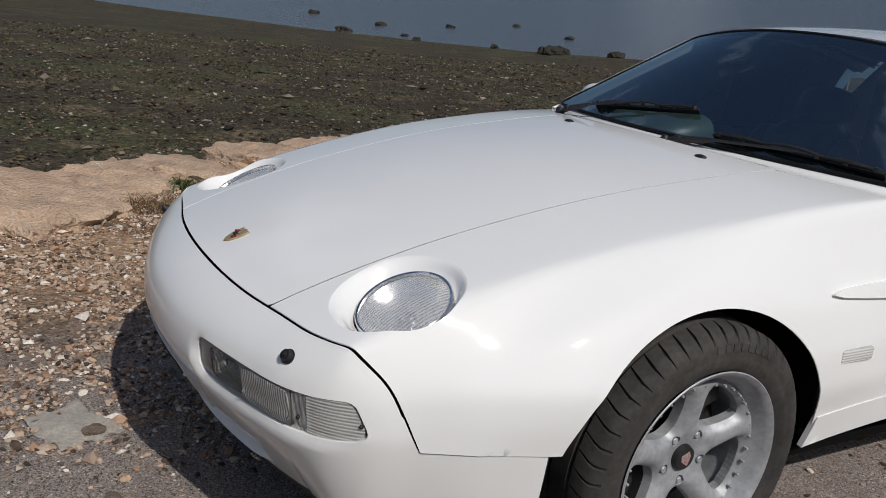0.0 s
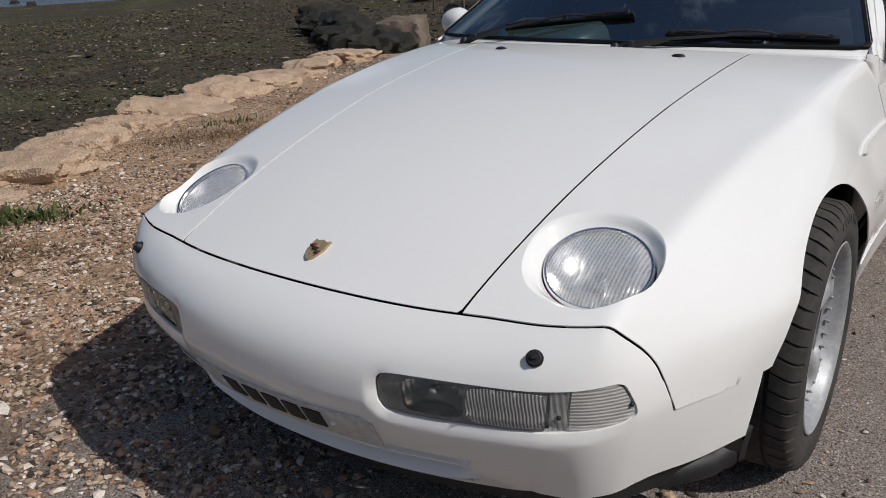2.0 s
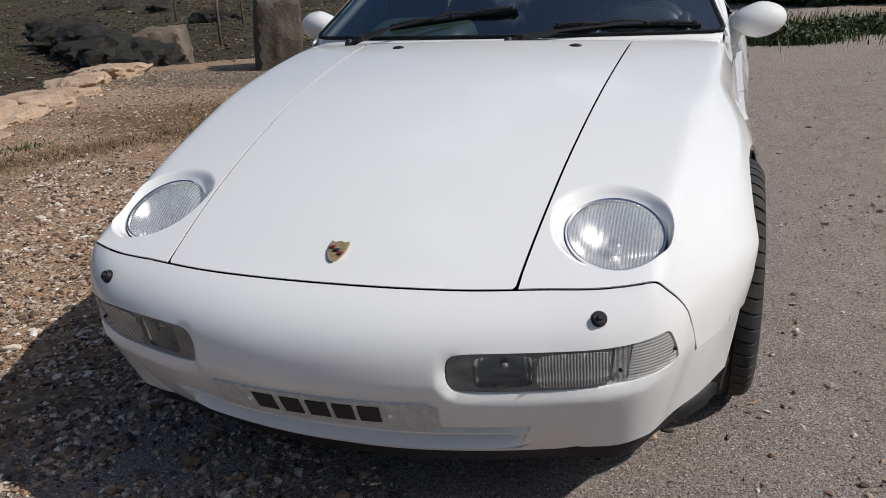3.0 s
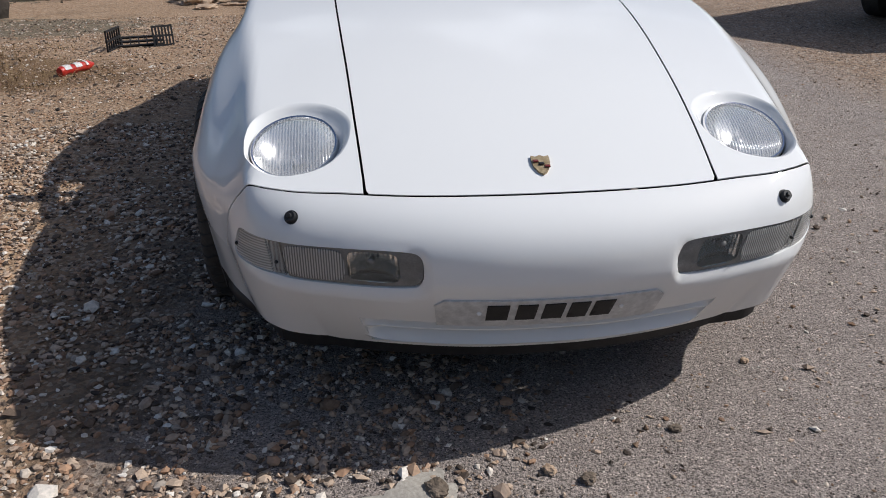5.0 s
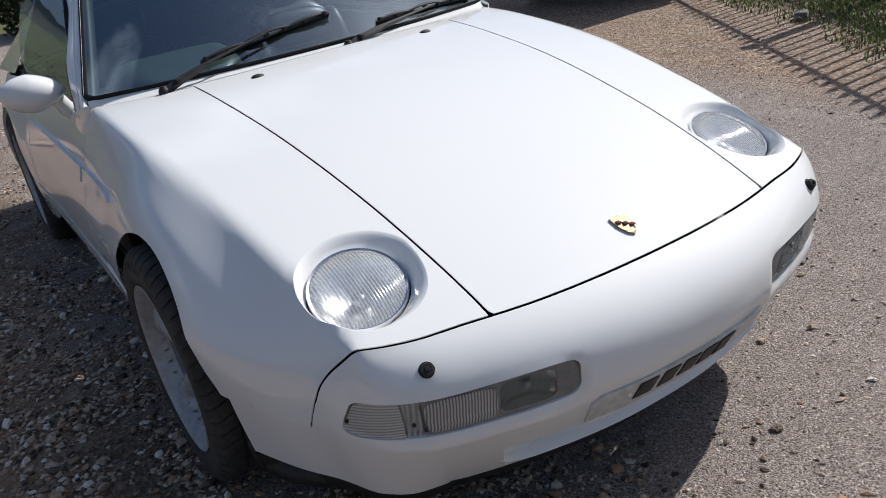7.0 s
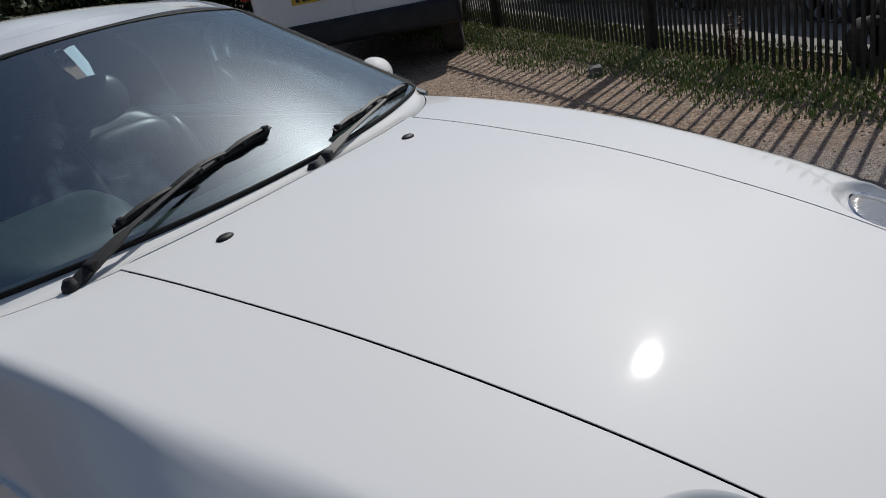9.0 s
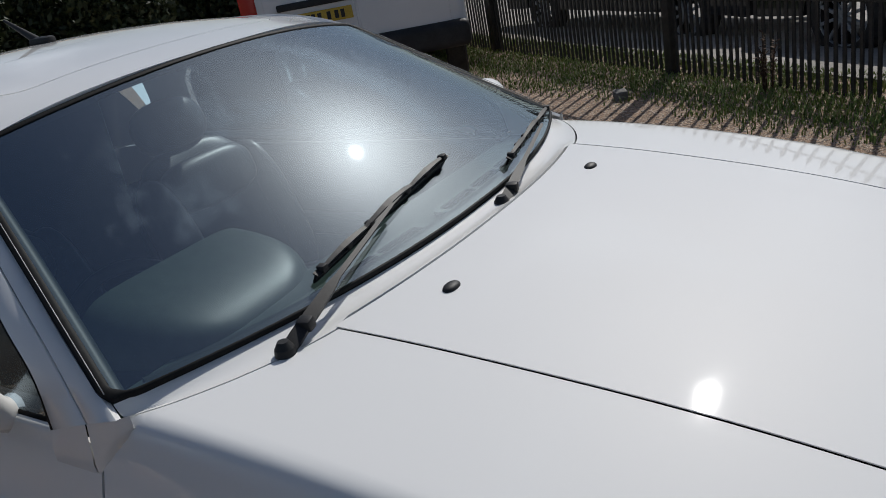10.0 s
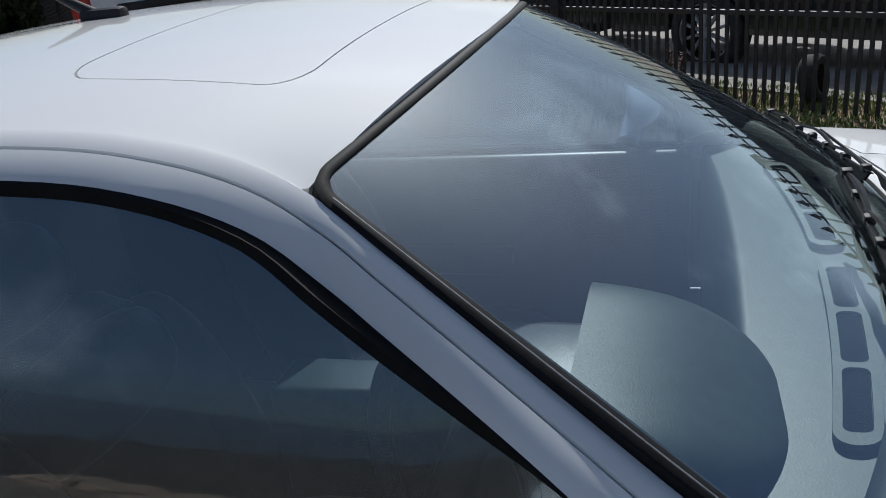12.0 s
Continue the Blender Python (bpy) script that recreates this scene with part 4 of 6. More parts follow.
        b = np.array([body([y], [w_of_z(y, 0.900 - 0.045 * k)])[0] for y, k in zip(a[:, 1], fade)])
        b[:, 0] = np.maximum(b[:, 0], a[:, 0] + 0.006 * fade)
        c = np.array([body([y], [w_of_z(y, 0.895 - 0.080 * k)])[0] for y, k in zip(a[:, 1], fade)]) - np.array([0.001, 0, 0])
        rows = [a, a * 0.67 + b * 0.33, a * 0.33 + b * 0.67, b, b * 0.5 + c * 0.5 + np.array([0.002, 0, 0]), c]
        sunk = np.array([0.009 if name == "seam_gap_liner" else 0.0, 0, 0])
        link_mesh(name, *flipm(np.concatenate(rows) - sunk, grid_faces(6, len(a))), RUBBER if name == "seam_gap_liner" else PAINT, car)
    # belt moulding
    _m = [(0.757, y, 0.866) for y in np.linspace(1.93, 3.45, 24)]
    link_mesh("belt_seal", *flipm(*tube(_m, 0.008, 8)), RUBBER, car)
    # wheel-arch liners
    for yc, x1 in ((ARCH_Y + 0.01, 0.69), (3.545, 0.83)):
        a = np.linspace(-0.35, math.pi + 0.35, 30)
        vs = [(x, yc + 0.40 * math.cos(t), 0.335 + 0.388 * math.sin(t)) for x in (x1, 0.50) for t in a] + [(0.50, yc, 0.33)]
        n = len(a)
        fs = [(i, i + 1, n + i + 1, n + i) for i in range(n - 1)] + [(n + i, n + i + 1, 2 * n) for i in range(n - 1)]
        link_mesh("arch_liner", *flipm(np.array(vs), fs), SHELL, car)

# tail deck, rear glass and tail: plain, hardly in view
_t = [(x, y) for x, y in ((-0.55, 3.75), (0.55, 3.75), (0.66, 4.40), (-0.66, 4.40))]


def tail(x, y):
    x, y = np.asarray(x, float), np.asarray(y, float)
    t = (y - 3.75) / 0.65
    return np.stack([x, y, 1.20 - 0.36 * t + 0.03 * np.sin(np.clip(t, 0, 1) * 3.14) - 0.1 * x * x], 1)


link_mesh("tailgate", *skin(tail, _t, (), 0.06, 0.02), PAINT, car)
bm = bmesh.new()
box(bm, (-0.70, 4.30, 0.25), (0.70, 4.46, 0.80), 0.07, seg=4)
part("rear_bumper", bm, PAINT, car)
for sign in (1, -1):
    vs = [(sign * a, b, c) for a, b, c in ((0.655, 3.45, 1.06), (0.545, 3.5, 1.24), (0.52, 3.8, 1.18), (0.66, 4.4, 0.82), (0.79, 4.38, 0.80), (0.79, 3.45, 0.86))]
    link_mesh("rear_pillar", vs, [(0, 1, 2, 3, 4, 5) if sign > 0 else (5, 4, 3, 2, 1, 0)], PAINT, car, smooth=False)
bm = bmesh.new()
box(bm, (-0.78, 1.42, 0.235), (0.78, 4.3, 0.26))
box(bm, (-0.55, 0.5, 0.20), (0.55, 1.5, 0.23))
part("underfloor", bm, SHELL, car)

# aerial on the roof
bm = bmesh.new()
box(bm, (-0.016, -0.045, 0), (0.016, 0.05, 0.028), 0.01, Matrix.Translation((0.09, 2.96, 1.345)))
bmesh.ops.create_cone(bm, cap_ends=True, segments=10, radius1=0.014, radius2=0.004, depth=0.17, matrix=Matrix.Translation((0.09, 3.035, 1.39)) @ pose(0, 0, 0, -62, 0, 0))
part("aerial", bm, BLACK, car, "black roof aerial leaning back")


# door mirrors
def mirror_mesh():
    bm = bmesh.new()
    bmesh.ops.create_uvsphere(bm, u_segments=32, v_segments=20, radius=1)
    for v in bm.verts:
        x, y, z = v.co
        y = y * (0.075 if y < 0 else 0.022)
        taper = 1.0 - 0.30 * max(0, -x)
        v.co = (x * 0.105, y + 0.012 * x, z * 0.067 * taper + 0.006 * x)
    return bm


for sign in (1, -1):
    MIRROR_Z, MIRROR_Y = (0.940, 2.043) if sign > 0 else (0.948, 2.052)
    m = Matrix.Translation((0.868 * sign, MIRROR_Y, MIRROR_Z)) @ Matrix.Scale(0.95, 4)
    if sign < 0:
        m = m @ Matrix.Diagonal((-1, 1, 1, 1))
    bm = mirror_mesh()
    bmesh.ops.transform(bm, matrix=m, verts=bm.verts)
    mirror = part("door_mirror", bm, PAINT, car, "white oval door mirror", sharp=70)
    vs, fs = tube([(0.762 * sign, MIRROR_Y + 0.01, 0.860), (0.782 * sign, MIRROR_Y + 0.005, 0.872), (0.80 * sign, MIRROR_Y, MIRROR_Z - 0.035), (0.83 * sign, MIRROR_Y - 0.005, MIRROR_Z - 0.012)], [0.034, 0.028, 0.025, 0.022], 14)
    link_mesh("mirror_foot", vs, fs, PAINT, mirror)
    bm = bmesh.new()
    bmesh.ops.create_uvsphere(bm, u_segments=24, v_segments=10, radius=1, matrix=Matrix.Translation((0.868 * sign, MIRROR_Y + 0.01, MIRROR_Z)) @ Matrix.Diagonal((0.088, 0.004, 0.055, 1)))
    part("mirror_glass", bm, CHROME, mirror)


# wheels
def tyre_mesh(pitches=52):
    """A tyre whose tread is cut by three grooves round it and by slanted cuts across its shoulders."""
    prof = [(-0.105, 0.222), (-0.115, 0.245), (-0.117, 0.275), (-0.110, 0.300), (-0.100, 0.311), (-0.088, 0.3145), (-0.060, 0.317), (-0.058, 0.310), (-0.051, 0.310), (-0.049, 0.3175),
            (-0.012, 0.318), (-0.010, 0.311), (-0.003, 0.311), (-0.001, 0.318), (0.045, 0.3175), (0.047, 0.310), (0.054, 0.310), (0.056, 0.317),
            (0.088, 0.3145), (0.100, 0.3085), (0.107, 0.301), (0.1135, 0.288), (0.116, 0.268), (0.1145, 0.262), (0.116, 0.256), (0.114, 0.240), (0.106, 0.225), (0.09, 0.217)]
    vs = []
    for i in range(pitches):
        for k in range(4):
            for x, r in prof:
                across = min(1.0, max(0.0, (abs(x) - 0.05) / 0.05))
                width = 0.035 + 0.075 * across
                f = (0.0, 1 - 2 * width, 1 - 1.6 * width, 1 - 0.4 * width)[k]
                cut = 0.0
                if k >= 2 and abs(x) > 0.0555 and r > 0.2995:
                    cut = 0.0065 if r > 0.3 else 0.002
                elif k >= 2 and r > 0.3165:
                    cut = 0.0
                a = 2 * math.pi * (i + f + 0.9 * across * (1 if x > 0 else -1) * 0.6) / pitches
                vs.append((x, (r - cut) * math.cos(a), (r - cut) * math.sin(a)))
    return vs, grid_faces(pitches * 4, len(prof), True)


def window_loop(k):
    """One of the five openings between the spokes, in the wheel's plane, with rounded corners."""
    half = [(0.080, 0), (0.083, 9), (0.094, 16), (0.115, 21), (0.135, 23.8), (0.153, 25), (0.167, 23.5), (0.1755, 16), (0.177, 0)]
    pts = half + [(r, -a) for r, a in half[-2:0:-1]]
    p = np.array([(r * math.cos(radians(a + 36 + 72 * k)), r * math.sin(radians(a + 36 + 72 * k))) for r, a in pts])
    for _ in range(2):
        q = np.roll(p, -1, 0)
        p = np.stack([p * 0.75 + q * 0.25, p * 0.25 + q * 0.75], 1).reshape(-1, 2)
    return p


WINDOWS = [window_loop(k) for k in range(5)]
BOLT_HOLES = [[(0.057 * math.cos(radians(36 + 72 * k)) + 0.0125 * math.cos(t), 0.057 * math.sin(radians(36 + 72 * k)) + 0.0125 * math.sin(t)) for t in np.linspace(0, 2 * math.pi, 18, endpoint=False)] for k in range(5)]


def face_surface(y, z):
    """The wheel's face: dished towards the hub, its spokes rounded over towards the openings."""
    y, z = np.asarray(y, float), np.asarray(z, float)
    r = np.hypot(y, z)
    t = np.clip((r - 0.028) / 0.156, 0, 1)
    x = 0.052 + 0.030 * np.sin(t * math.pi * 0.5)
    d = np.full(len(y), 1.0)
    for loop in WINDOWS:
        for a, b in zip(loop, np.roll(loop, -1, 0)):
            ab = b - a
            u = np.clip(((y - a[0]) * ab[0] + (z - a[1]) * ab[1]) / (ab @ ab), 0, 1)
            d = np.minimum(d, np.hypot(y - a[0] - u * ab[0], z - a[1] - u * ab[1]))
    x = x - 0.020 * np.clip(1 - d / 0.027, 0, 1) ** 2.0
    return np.stack([x, y, z], 1)


FACE = skin(face_surface, [(0.1845 * math.cos(t), 0.1845 * math.sin(t)) for t in np.linspace(0, 2 * math.pi, 120, endpoint=False)], WINDOWS + BOLT_HOLES, 0.0062, 0.012, 0.022)


WHEEL_DARK = shader("brake_dark", (0.03, 0.028, 0.026), 0.6, 0.3)


def wheel_at(x, y, sign, steer=0):
    m = pose(x, y, 0.334, 0, 0, steer) @ pose(0, 0, 0, 20, 0, 0) @ Matrix.Scale(1.042, 4)
    if sign < 0:
        m = m @ Matrix.Diagonal((-1, 1, 1, 1))

    def put_mesh(name, vs, fs, mat, parent, **kw):
        vs = [m @ Vector(v) for v in vs]
        return link_mesh(name, vs, fs if sign > 0 else [tuple(q)[::-1] for q in fs], mat, parent, **kw)
    wheel = put_mesh("wheel", *lathe([(-0.09, 0.212), (-0.09, 0.19), (0.02, 0.182), (0.055, 0.186), (0.085, 0.205), (0.098, 0.213), (0.106, 0.219), (0.110, 0.2245), (0.112, 0.222), (0.106, 0.212), (0.098, 0.207), (0.070, 0.190), (0.062, 0.184), (0.055, 0.180)], 96), ALLOY, car, sharp=50, label="silver split-rim alloy wheel with five spokes")
    tyre = put_mesh("tyre", *tyre_mesh(), TYRE, wheel, sharp=35)
    for k in range(8):
        a0 = radians(96 - 20) - 0.085 * k
        vs = [(0.1152, r * math.cos(a0 + da), r * math.sin(a0 + da)) for r, da in ((0.272, 0.028), (0.288, 0.028), (0.288, -0.028), (0.272, -0.028))] 
        vs = [(x + 0.0022 - (0.003 if math.hypot(y, z) > 0.28 else 0), y, z) for x, y, z in vs] + [(x - 0.006, y, z) for x, y, z in vs]
        put_mesh("raised_mark", vs, [(0, 1, 2, 3), (0, 4, 5, 1), (1, 5, 6, 2), (2, 6, 7, 3), (3, 7, 4, 0)], TYRE, tyre, smooth=False)
    put_mesh("spokes", *FACE, ALLOY, wheel, sharp=45)
    put_mesh("hub_cap", *lathe([(0.06, 0.0001), (0.066, 0.001), (0.066, 0.022), (0.064, 0.027), (0.055, 0.030), (0.04, 0.031)], 28), BLACK, wheel, sharp=40)
    put_mesh("hub_crest", [(0.0675, y, z) for y, z in ((-0.012, 0.015), (0.012, 0.015), (0.014, 0.0), (0, -0.019), (-0.014, 0.0))], [(0, 1, 2, 3, 4)], mottled("cap_enamel", (0.25, 0.05, 0.04), (0.5, 0.45, 0.42), 90, 0.4), wheel, smooth=False)
    for k in range(5):
        c = Vector((0.048, 0.057 * math.cos(radians(36 + 72 * k)), 0.057 * math.sin(radians(36 + 72 * k))))
        vs, fs = lathe([(0.012, 0.0001), (0.012, 0.006), (0.010, 0.008), (-0.004, 0.0085), (-0.004, 0.0127)], 12)
        put_mesh("wheel_bolt", [Vector(v) + c for v in vs], fs, ALLOY, wheel, sharp=30)
    for i in range(35):
        a = 2 * math.pi * i / 35
        c = Vector((0.0795, 0.1805 * math.cos(a), 0.1805 * math.sin(a)))
        vs, fs = lathe([(0.004, 0.0001), (0.004, 0.0024), (0.002, 0.0036), (-0.006, 0.0036)], 6)
        put_mesh("rim_bolt", [Vector(v) + c for v in vs], fs, ALLOY, wheel, smooth=False)
    put_mesh("brake_disc", *lathe([(-0.02, 0.05), (0.0, 0.06), (0.0, 0.15), (-0.02, 0.152)], 48), shader("brake_steel", (0.05, 0.048, 0.045), 0.5, 0.5), wheel, sharp=30)
    bm = bmesh.new()
    box(bm, (-0.03, 0.07, 0.06), (0.03, 0.15, 0.13), 0.01)
    bmesh.ops.transform(bm, matrix=m, verts=bm.verts)
    part("brake_caliper", bm, WHEEL_DARK, wheel)
    put_mesh("wheel_back", *lathe([(-0.06, 0.0001), (-0.06, 0.2)], 32), SHELL, wheel)
    return wheel


wheel_at(0.755, 1.035, 1, 1.2)
wheel_at(-0.755, 1.035, -1, 1.2)
wheel_at(0.775, 3.545, 1)
wheel_at(-0.775, 3.545, -1)


# wipers
def ribbon(points, side, up, half, low, high):
    """A bar of square section along the points: half its width, from low to high over them."""
    n = len(points)
    half = np.broadcast_to(half, n)
    low, high = np.broadcast_to(low, n), np.broadcast_to(high, n)
    vs = []
    for i, p in enumerate(points):
        for a, b in ((-1, 0), (1, 0), (1, 1), (-1, 1)):
            vs.append(Vector(p) + side * float(a * half[i]) + up * float(high[i] if b else low[i]))
    fs = [(4 * i + k, 4 * i + (k + 1) % 4, 4 * i + 4 + (k + 1) % 4, 4 * i + 4 + k) for i in range(n - 1) for k in range(4)]
    return vs, fs + [(3, 2, 1, 0), (4 * n - 4, 4 * n - 3, 4 * n - 2, 4 * n - 1)]


def wiper(base, tip, a, b):
    """Arm from a pivot to the middle of the blade; the blade with spine, bridges, clips and a tall rubber lip."""
    base, tip, a, b = (Vector(p) for p in (base, tip, a, b))
    up = Vector((0, -0.5, 0.866))
    d = (b - a).normalized()
    side = d.cross(up).normalized()
    k = np.linspace(0, 1, 13)
    along = [base.lerp(tip, t) for t in k]
    arm_side = (tip - base).cross(up).normalized()
    lift = np.interp(k, [0, 0.12, 0.4, 1], [0.012, 0.026, 0.034, 0.030])
    arm = link_mesh("wiper", *ribbon(along, arm_side, up, np.interp(k, [0, 0.1, 0.38, 0.40, 1], [0.012, 0.011, 0.0085, 0.005, 0.0035]), lift - np.interp(k, [0, 0.38, 0.4, 1], [0.016, 0.012, 0.005, 0.004]), lift), BLACK, car, sharp=30, label="black windscreen wiper resting on the glass")
    bm = bmesh.new()
    bmesh.ops.create_cone(bm, cap_ends=True, segments=20, radius1=0.021, radius2=0.016, depth=0.03, matrix=Matrix.Translation(base + Vector((0, 0, -0.002))))
    bmesh.ops.create_cone(bm, cap_ends=True, segments=20, radius1=0.016, radius2=0.009, depth=0.012, matrix=Matrix.Translation(base + Vector((0, 0, 0.018))))
    part("pivot_cap", bm, BLACK, arm, sharp=35)
    bm = bmesh.new()
    box(bm, (-0.010, -0.0125, -0.014), (0.010, 0.0125, 0.006), 0.003, Matrix.Translation(base.lerp(tip, 0.13) + up * 0.026) @ (tip - base).to_track_quat("X", "Z").to_matrix().to_4x4())
    part("arm_hinge", bm, BLACK, arm)
    n = 25
    k = np.linspace(0, 1, n)
    line = [a.lerp(b, t) for t in k]
    link_mesh("blade_rubber", *ribbon(line, side, up, 0.0022, 0.001, 0.017), RUBBER, arm, smooth=False)
    link_mesh("blade_spine", *ribbon(line, side, up, 0.0062, 0.017, 0.0195), BLACK, arm, smooth=False)
    for k0, k1, top in ((0.04, 0.36, 0.027), (0.30, 0.70, 0.034), (0.64, 0.96, 0.027)):
        kk = np.linspace(k0, k1, 9)
        rise = 0.019 + (top - 0.019) * np.sin((kk - k0) / (k1 - k0) * math.pi)
        link_mesh("blade_bridge", *ribbon([a.lerp(b, t) for t in kk], side, up, np.interp(kk, [k0, (k0 + k1) / 2, k1], [0.003, 0.0055, 0.003]), rise, rise + 0.005), BLACK, arm, smooth=False)
    turn = d.to_track_quat("X", "Z").to_matrix().to_4x4()
    for t in (0.04, 0.2, 0.36, 0.5, 0.64, 0.8, 0.96):
        bm = bmesh.new()
        box(bm, (-0.007, -0.008, -0.006), (0.007, 0.008, 0.007), 0.002, Matrix.Translation(a.lerp(b, t) + up * 0.021) @ turn)
        part("blade_clip", bm, BLACK, arm)


def on_screen(u, t):
    return Vector(screen(np.array([float(u)]), np.array([float(t)]))[0])


wiper((-0.553, 1.612, 0.915), on_screen(-0.24, 0.128), on_screen(-0.545, 0.062), on_screen(0.090, 0.180))
wiper((0.060, 1.557, 0.919), on_screen(0.62, 0.035), on_screen(0.27, 0.045), on_screen(0.90, 0.035))

# interior
LEATHER = mottled("dark_green_leather", (0.040, 0.060, 0.051), (0.058, 0.085, 0.073), 40, 0.42, 0.3, 0.0008, 9)
CARPET = mottled("dark_carpet", (0.01, 0.011, 0.012), (0.02, 0.021, 0.022), 30, 0.95, 0.4, 0.002)
HIDE = mottled("dark_seat_leather", (0.02, 0.022, 0.024), (0.04, 0.042, 0.044), 20, 0.4, 0.3, 0.0012)


def dash_surface(x, t):
    x, t = np.asarray(x, float), np.asarray(t, float)
    y0 = 1.61 + 0.20 * (np.abs(x) / 0.707) ** 2
    y = y0 + (1.885 - y0) * t
    z = 0.903 - 0.02 * (np.abs(x) / 0.7) ** 2 - 0.005 * t - 0.16 * np.clip((t - 0.82) / 0.18, 0, 1) ** 2
    return np.stack([x, y, z], 1)


v, f = skin(dash_surface, dense([(-0.69, 0), (0.69, 0), (0.69, 1), (-0.69, 1)], 0.05), (), 0.04, 0.02)
link_mesh("dashboard", v, f, LEATHER, car, label="dark green leather dashboard")


def hood(a, b):
    """The instrument hood: a broad mound, round towards the windscreen, with a crisp edge towards the driver."""
    a, b = np.asarray(a, float), np.asarray(b, float)
    c = np.clip(b, 0, 1)
    half = 0.222 * (1 - (1 - c) ** 3) ** 0.42
    rise = (1 - np.abs(a) ** 7) ** 0.42 * (1 - (1 - c) ** 2.6) ** 0.5
    over = np.clip(b - 1, 0, 1)
    return np.stack([-0.400 + a * half, 1.795 + 0.245 * c - 0.02 * over, 0.872 + (0.075 + 0.030 * c) * rise - 0.10 * over], 1)


_a, _b = np.meshgrid(np.sin(np.linspace(-math.pi / 2, math.pi / 2, 41)), np.concatenate([np.linspace(0.003, 0.2, 9), np.linspace(0.25, 1, 14), [1.02, 1.1, 1.5, 2]]), indexing="ij")
link_mesh("instrument_hood", hood(_a.ravel(), _b.ravel()), grid_faces(41, 27), LEATHER, car, label="leather-covered instrument hood", sharp=60)
VENT = mottled("vent_plastic", (0.11, 0.135, 0.12), (0.16, 0.19, 0.175), 30, 0.5, 0.2, 0.0008)
for sign in (-1, 1):
    def vent(a, b):
        """The demister panel: a along it from the middle outwards, b across it, both in metres."""
        x = sign * (0.03 + np.asarray(a, float))
        return np.stack([x, 1.694 + 0.09 * (np.abs(x) / 0.707) ** 2 + np.asarray(b, float), 0.913 - 0.02 * (np.abs(x) / 0.7) ** 2], 1)
    slots = [rounded((0.02 + 0.14 * k, -0.016), (0.148 + 0.14 * k, 0.016), 0.010, 0.010, 4) for k in range(3)]
    v, f = skin(vent, dense(rounded((0, -0.026), (0.45, 0.026), 0.024, 0.024, 6), 0.02), slots, 0.012, 0.009, 0.006, flip=sign < 0)
    panel = link_mesh("demister_vent", v, f, VENT, car, sharp=40, label="grey-green plastic demister vent with three openings")
    # near-black faces close the openings, their inner shade given as colour
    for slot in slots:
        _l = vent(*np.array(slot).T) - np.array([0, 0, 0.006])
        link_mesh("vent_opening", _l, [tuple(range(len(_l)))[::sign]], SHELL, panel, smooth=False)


def cushion(half, m, power=3.2, dish=0.0, n=28):
    """A stuffed pad: a rounded block, dished across its front (-y) face."""
    bm = bmesh.new()
    bmesh.ops.create_uvsphere(bm, u_segments=n, v_segments=n // 2, radius=1)
    for v in bm.verts:
        k = sum(abs(c) ** power for c in v.co) ** (-1 / power)
        p = v.co * k
        p.y += dish * max(0, -p.y) * (1 - p.x * p.x)
        v.co = m @ Vector((p.x * half[0], p.y * half[1], p.z * half[2]))
    return bm


for x in (-0.385, 0.385):
    lean = Matrix.Translation((x, 2.70, 0.42)) @ pose(0, 0, 0, -20, 0, 0)
    seat = part("seat", cushion((0.25, 0.27, 0.085), Matrix.Translation((x, 2.46, 0.42)), 3.5), HIDE, car, sharp=70)
    part("backrest", cushion((0.235, 0.075, 0.30), lean @ Matrix.Translation((0, 0, 0.28)), 3.2, 0.35), HIDE, seat, sharp=70)
    for side in (-1, 1):
        part("bolster", cushion((0.045, 0.095, 0.25), lean @ Matrix.Translation((side * 0.205, -0.03, 0.26)), 2.6), HIDE, seat, sharp=70)
    part("shoulder_pad", cushion((0.185, 0.05, 0.085), lean @ Matrix.Translation((0, -0.055, 0.44)), 3.0), HIDE, seat, sharp=70)
    part("headrest", cushion((0.135, 0.055, 0.085), lean @ Matrix.Translation((0, 0.0, 0.645)), 2.7), HIDE, seat, sharp=70)
wm = Matrix.Translation((-0.365, 2.22, 0.745)) @ pose(0, 0, 0, 62, 0, 0)
v1 = tube([wm @ Vector((0.185 * math.cos(a), 0.185 * math.sin(a), 0)) for a in np.linspace(0, 2 * math.pi, 40, endpoint=False)], 0.015, 10, True)
steer = link_mesh("steering_wheel", *v1, HIDE, car, label="black leather steering wheel")
bm = bmesh.new()
box(bm, (-0.17, -0.05, -0.03), (0.17, 0.03, 0.0), 0.015, wm)
part("steering_boss", bm, HIDE, steer)
bm = bmesh.new()
box(bm, (-0.13, 1.98, 0.35), (0.13, 2.45, 0.72), 0.04, seg=3)
box(bm, (-0.12, 2.4, 0.35), (0.12, 3.1, 0.56), 0.04, seg=3)
console = part("centre_console", bm, HIDE, car)
bm = bmesh.new()
box(bm, (-0.03, 2.45, 0.52), (0.11, 2.73, 0.62), 0.02, seg=4)
part("armrest", bm, LEATHER, console, "green leather console armrest")
bm = bmesh.new()
box(bm, (-0.09, 2.26, 0.52), (0.11, 2.442, 0.61), 0.012, seg=3)
part("switch_panel", bm, LEATHER, console)
for x in (-0.07, -0.04):
    bm = bmesh.new()
    bmesh.ops.create_cone(bm, cap_ends=True, segments=16, radius1=0.011, radius2=0.010, depth=0.008, matrix=Matrix.Translation((x, 2.34, 0.612)))
    part("switch", bm, BLACK, console)
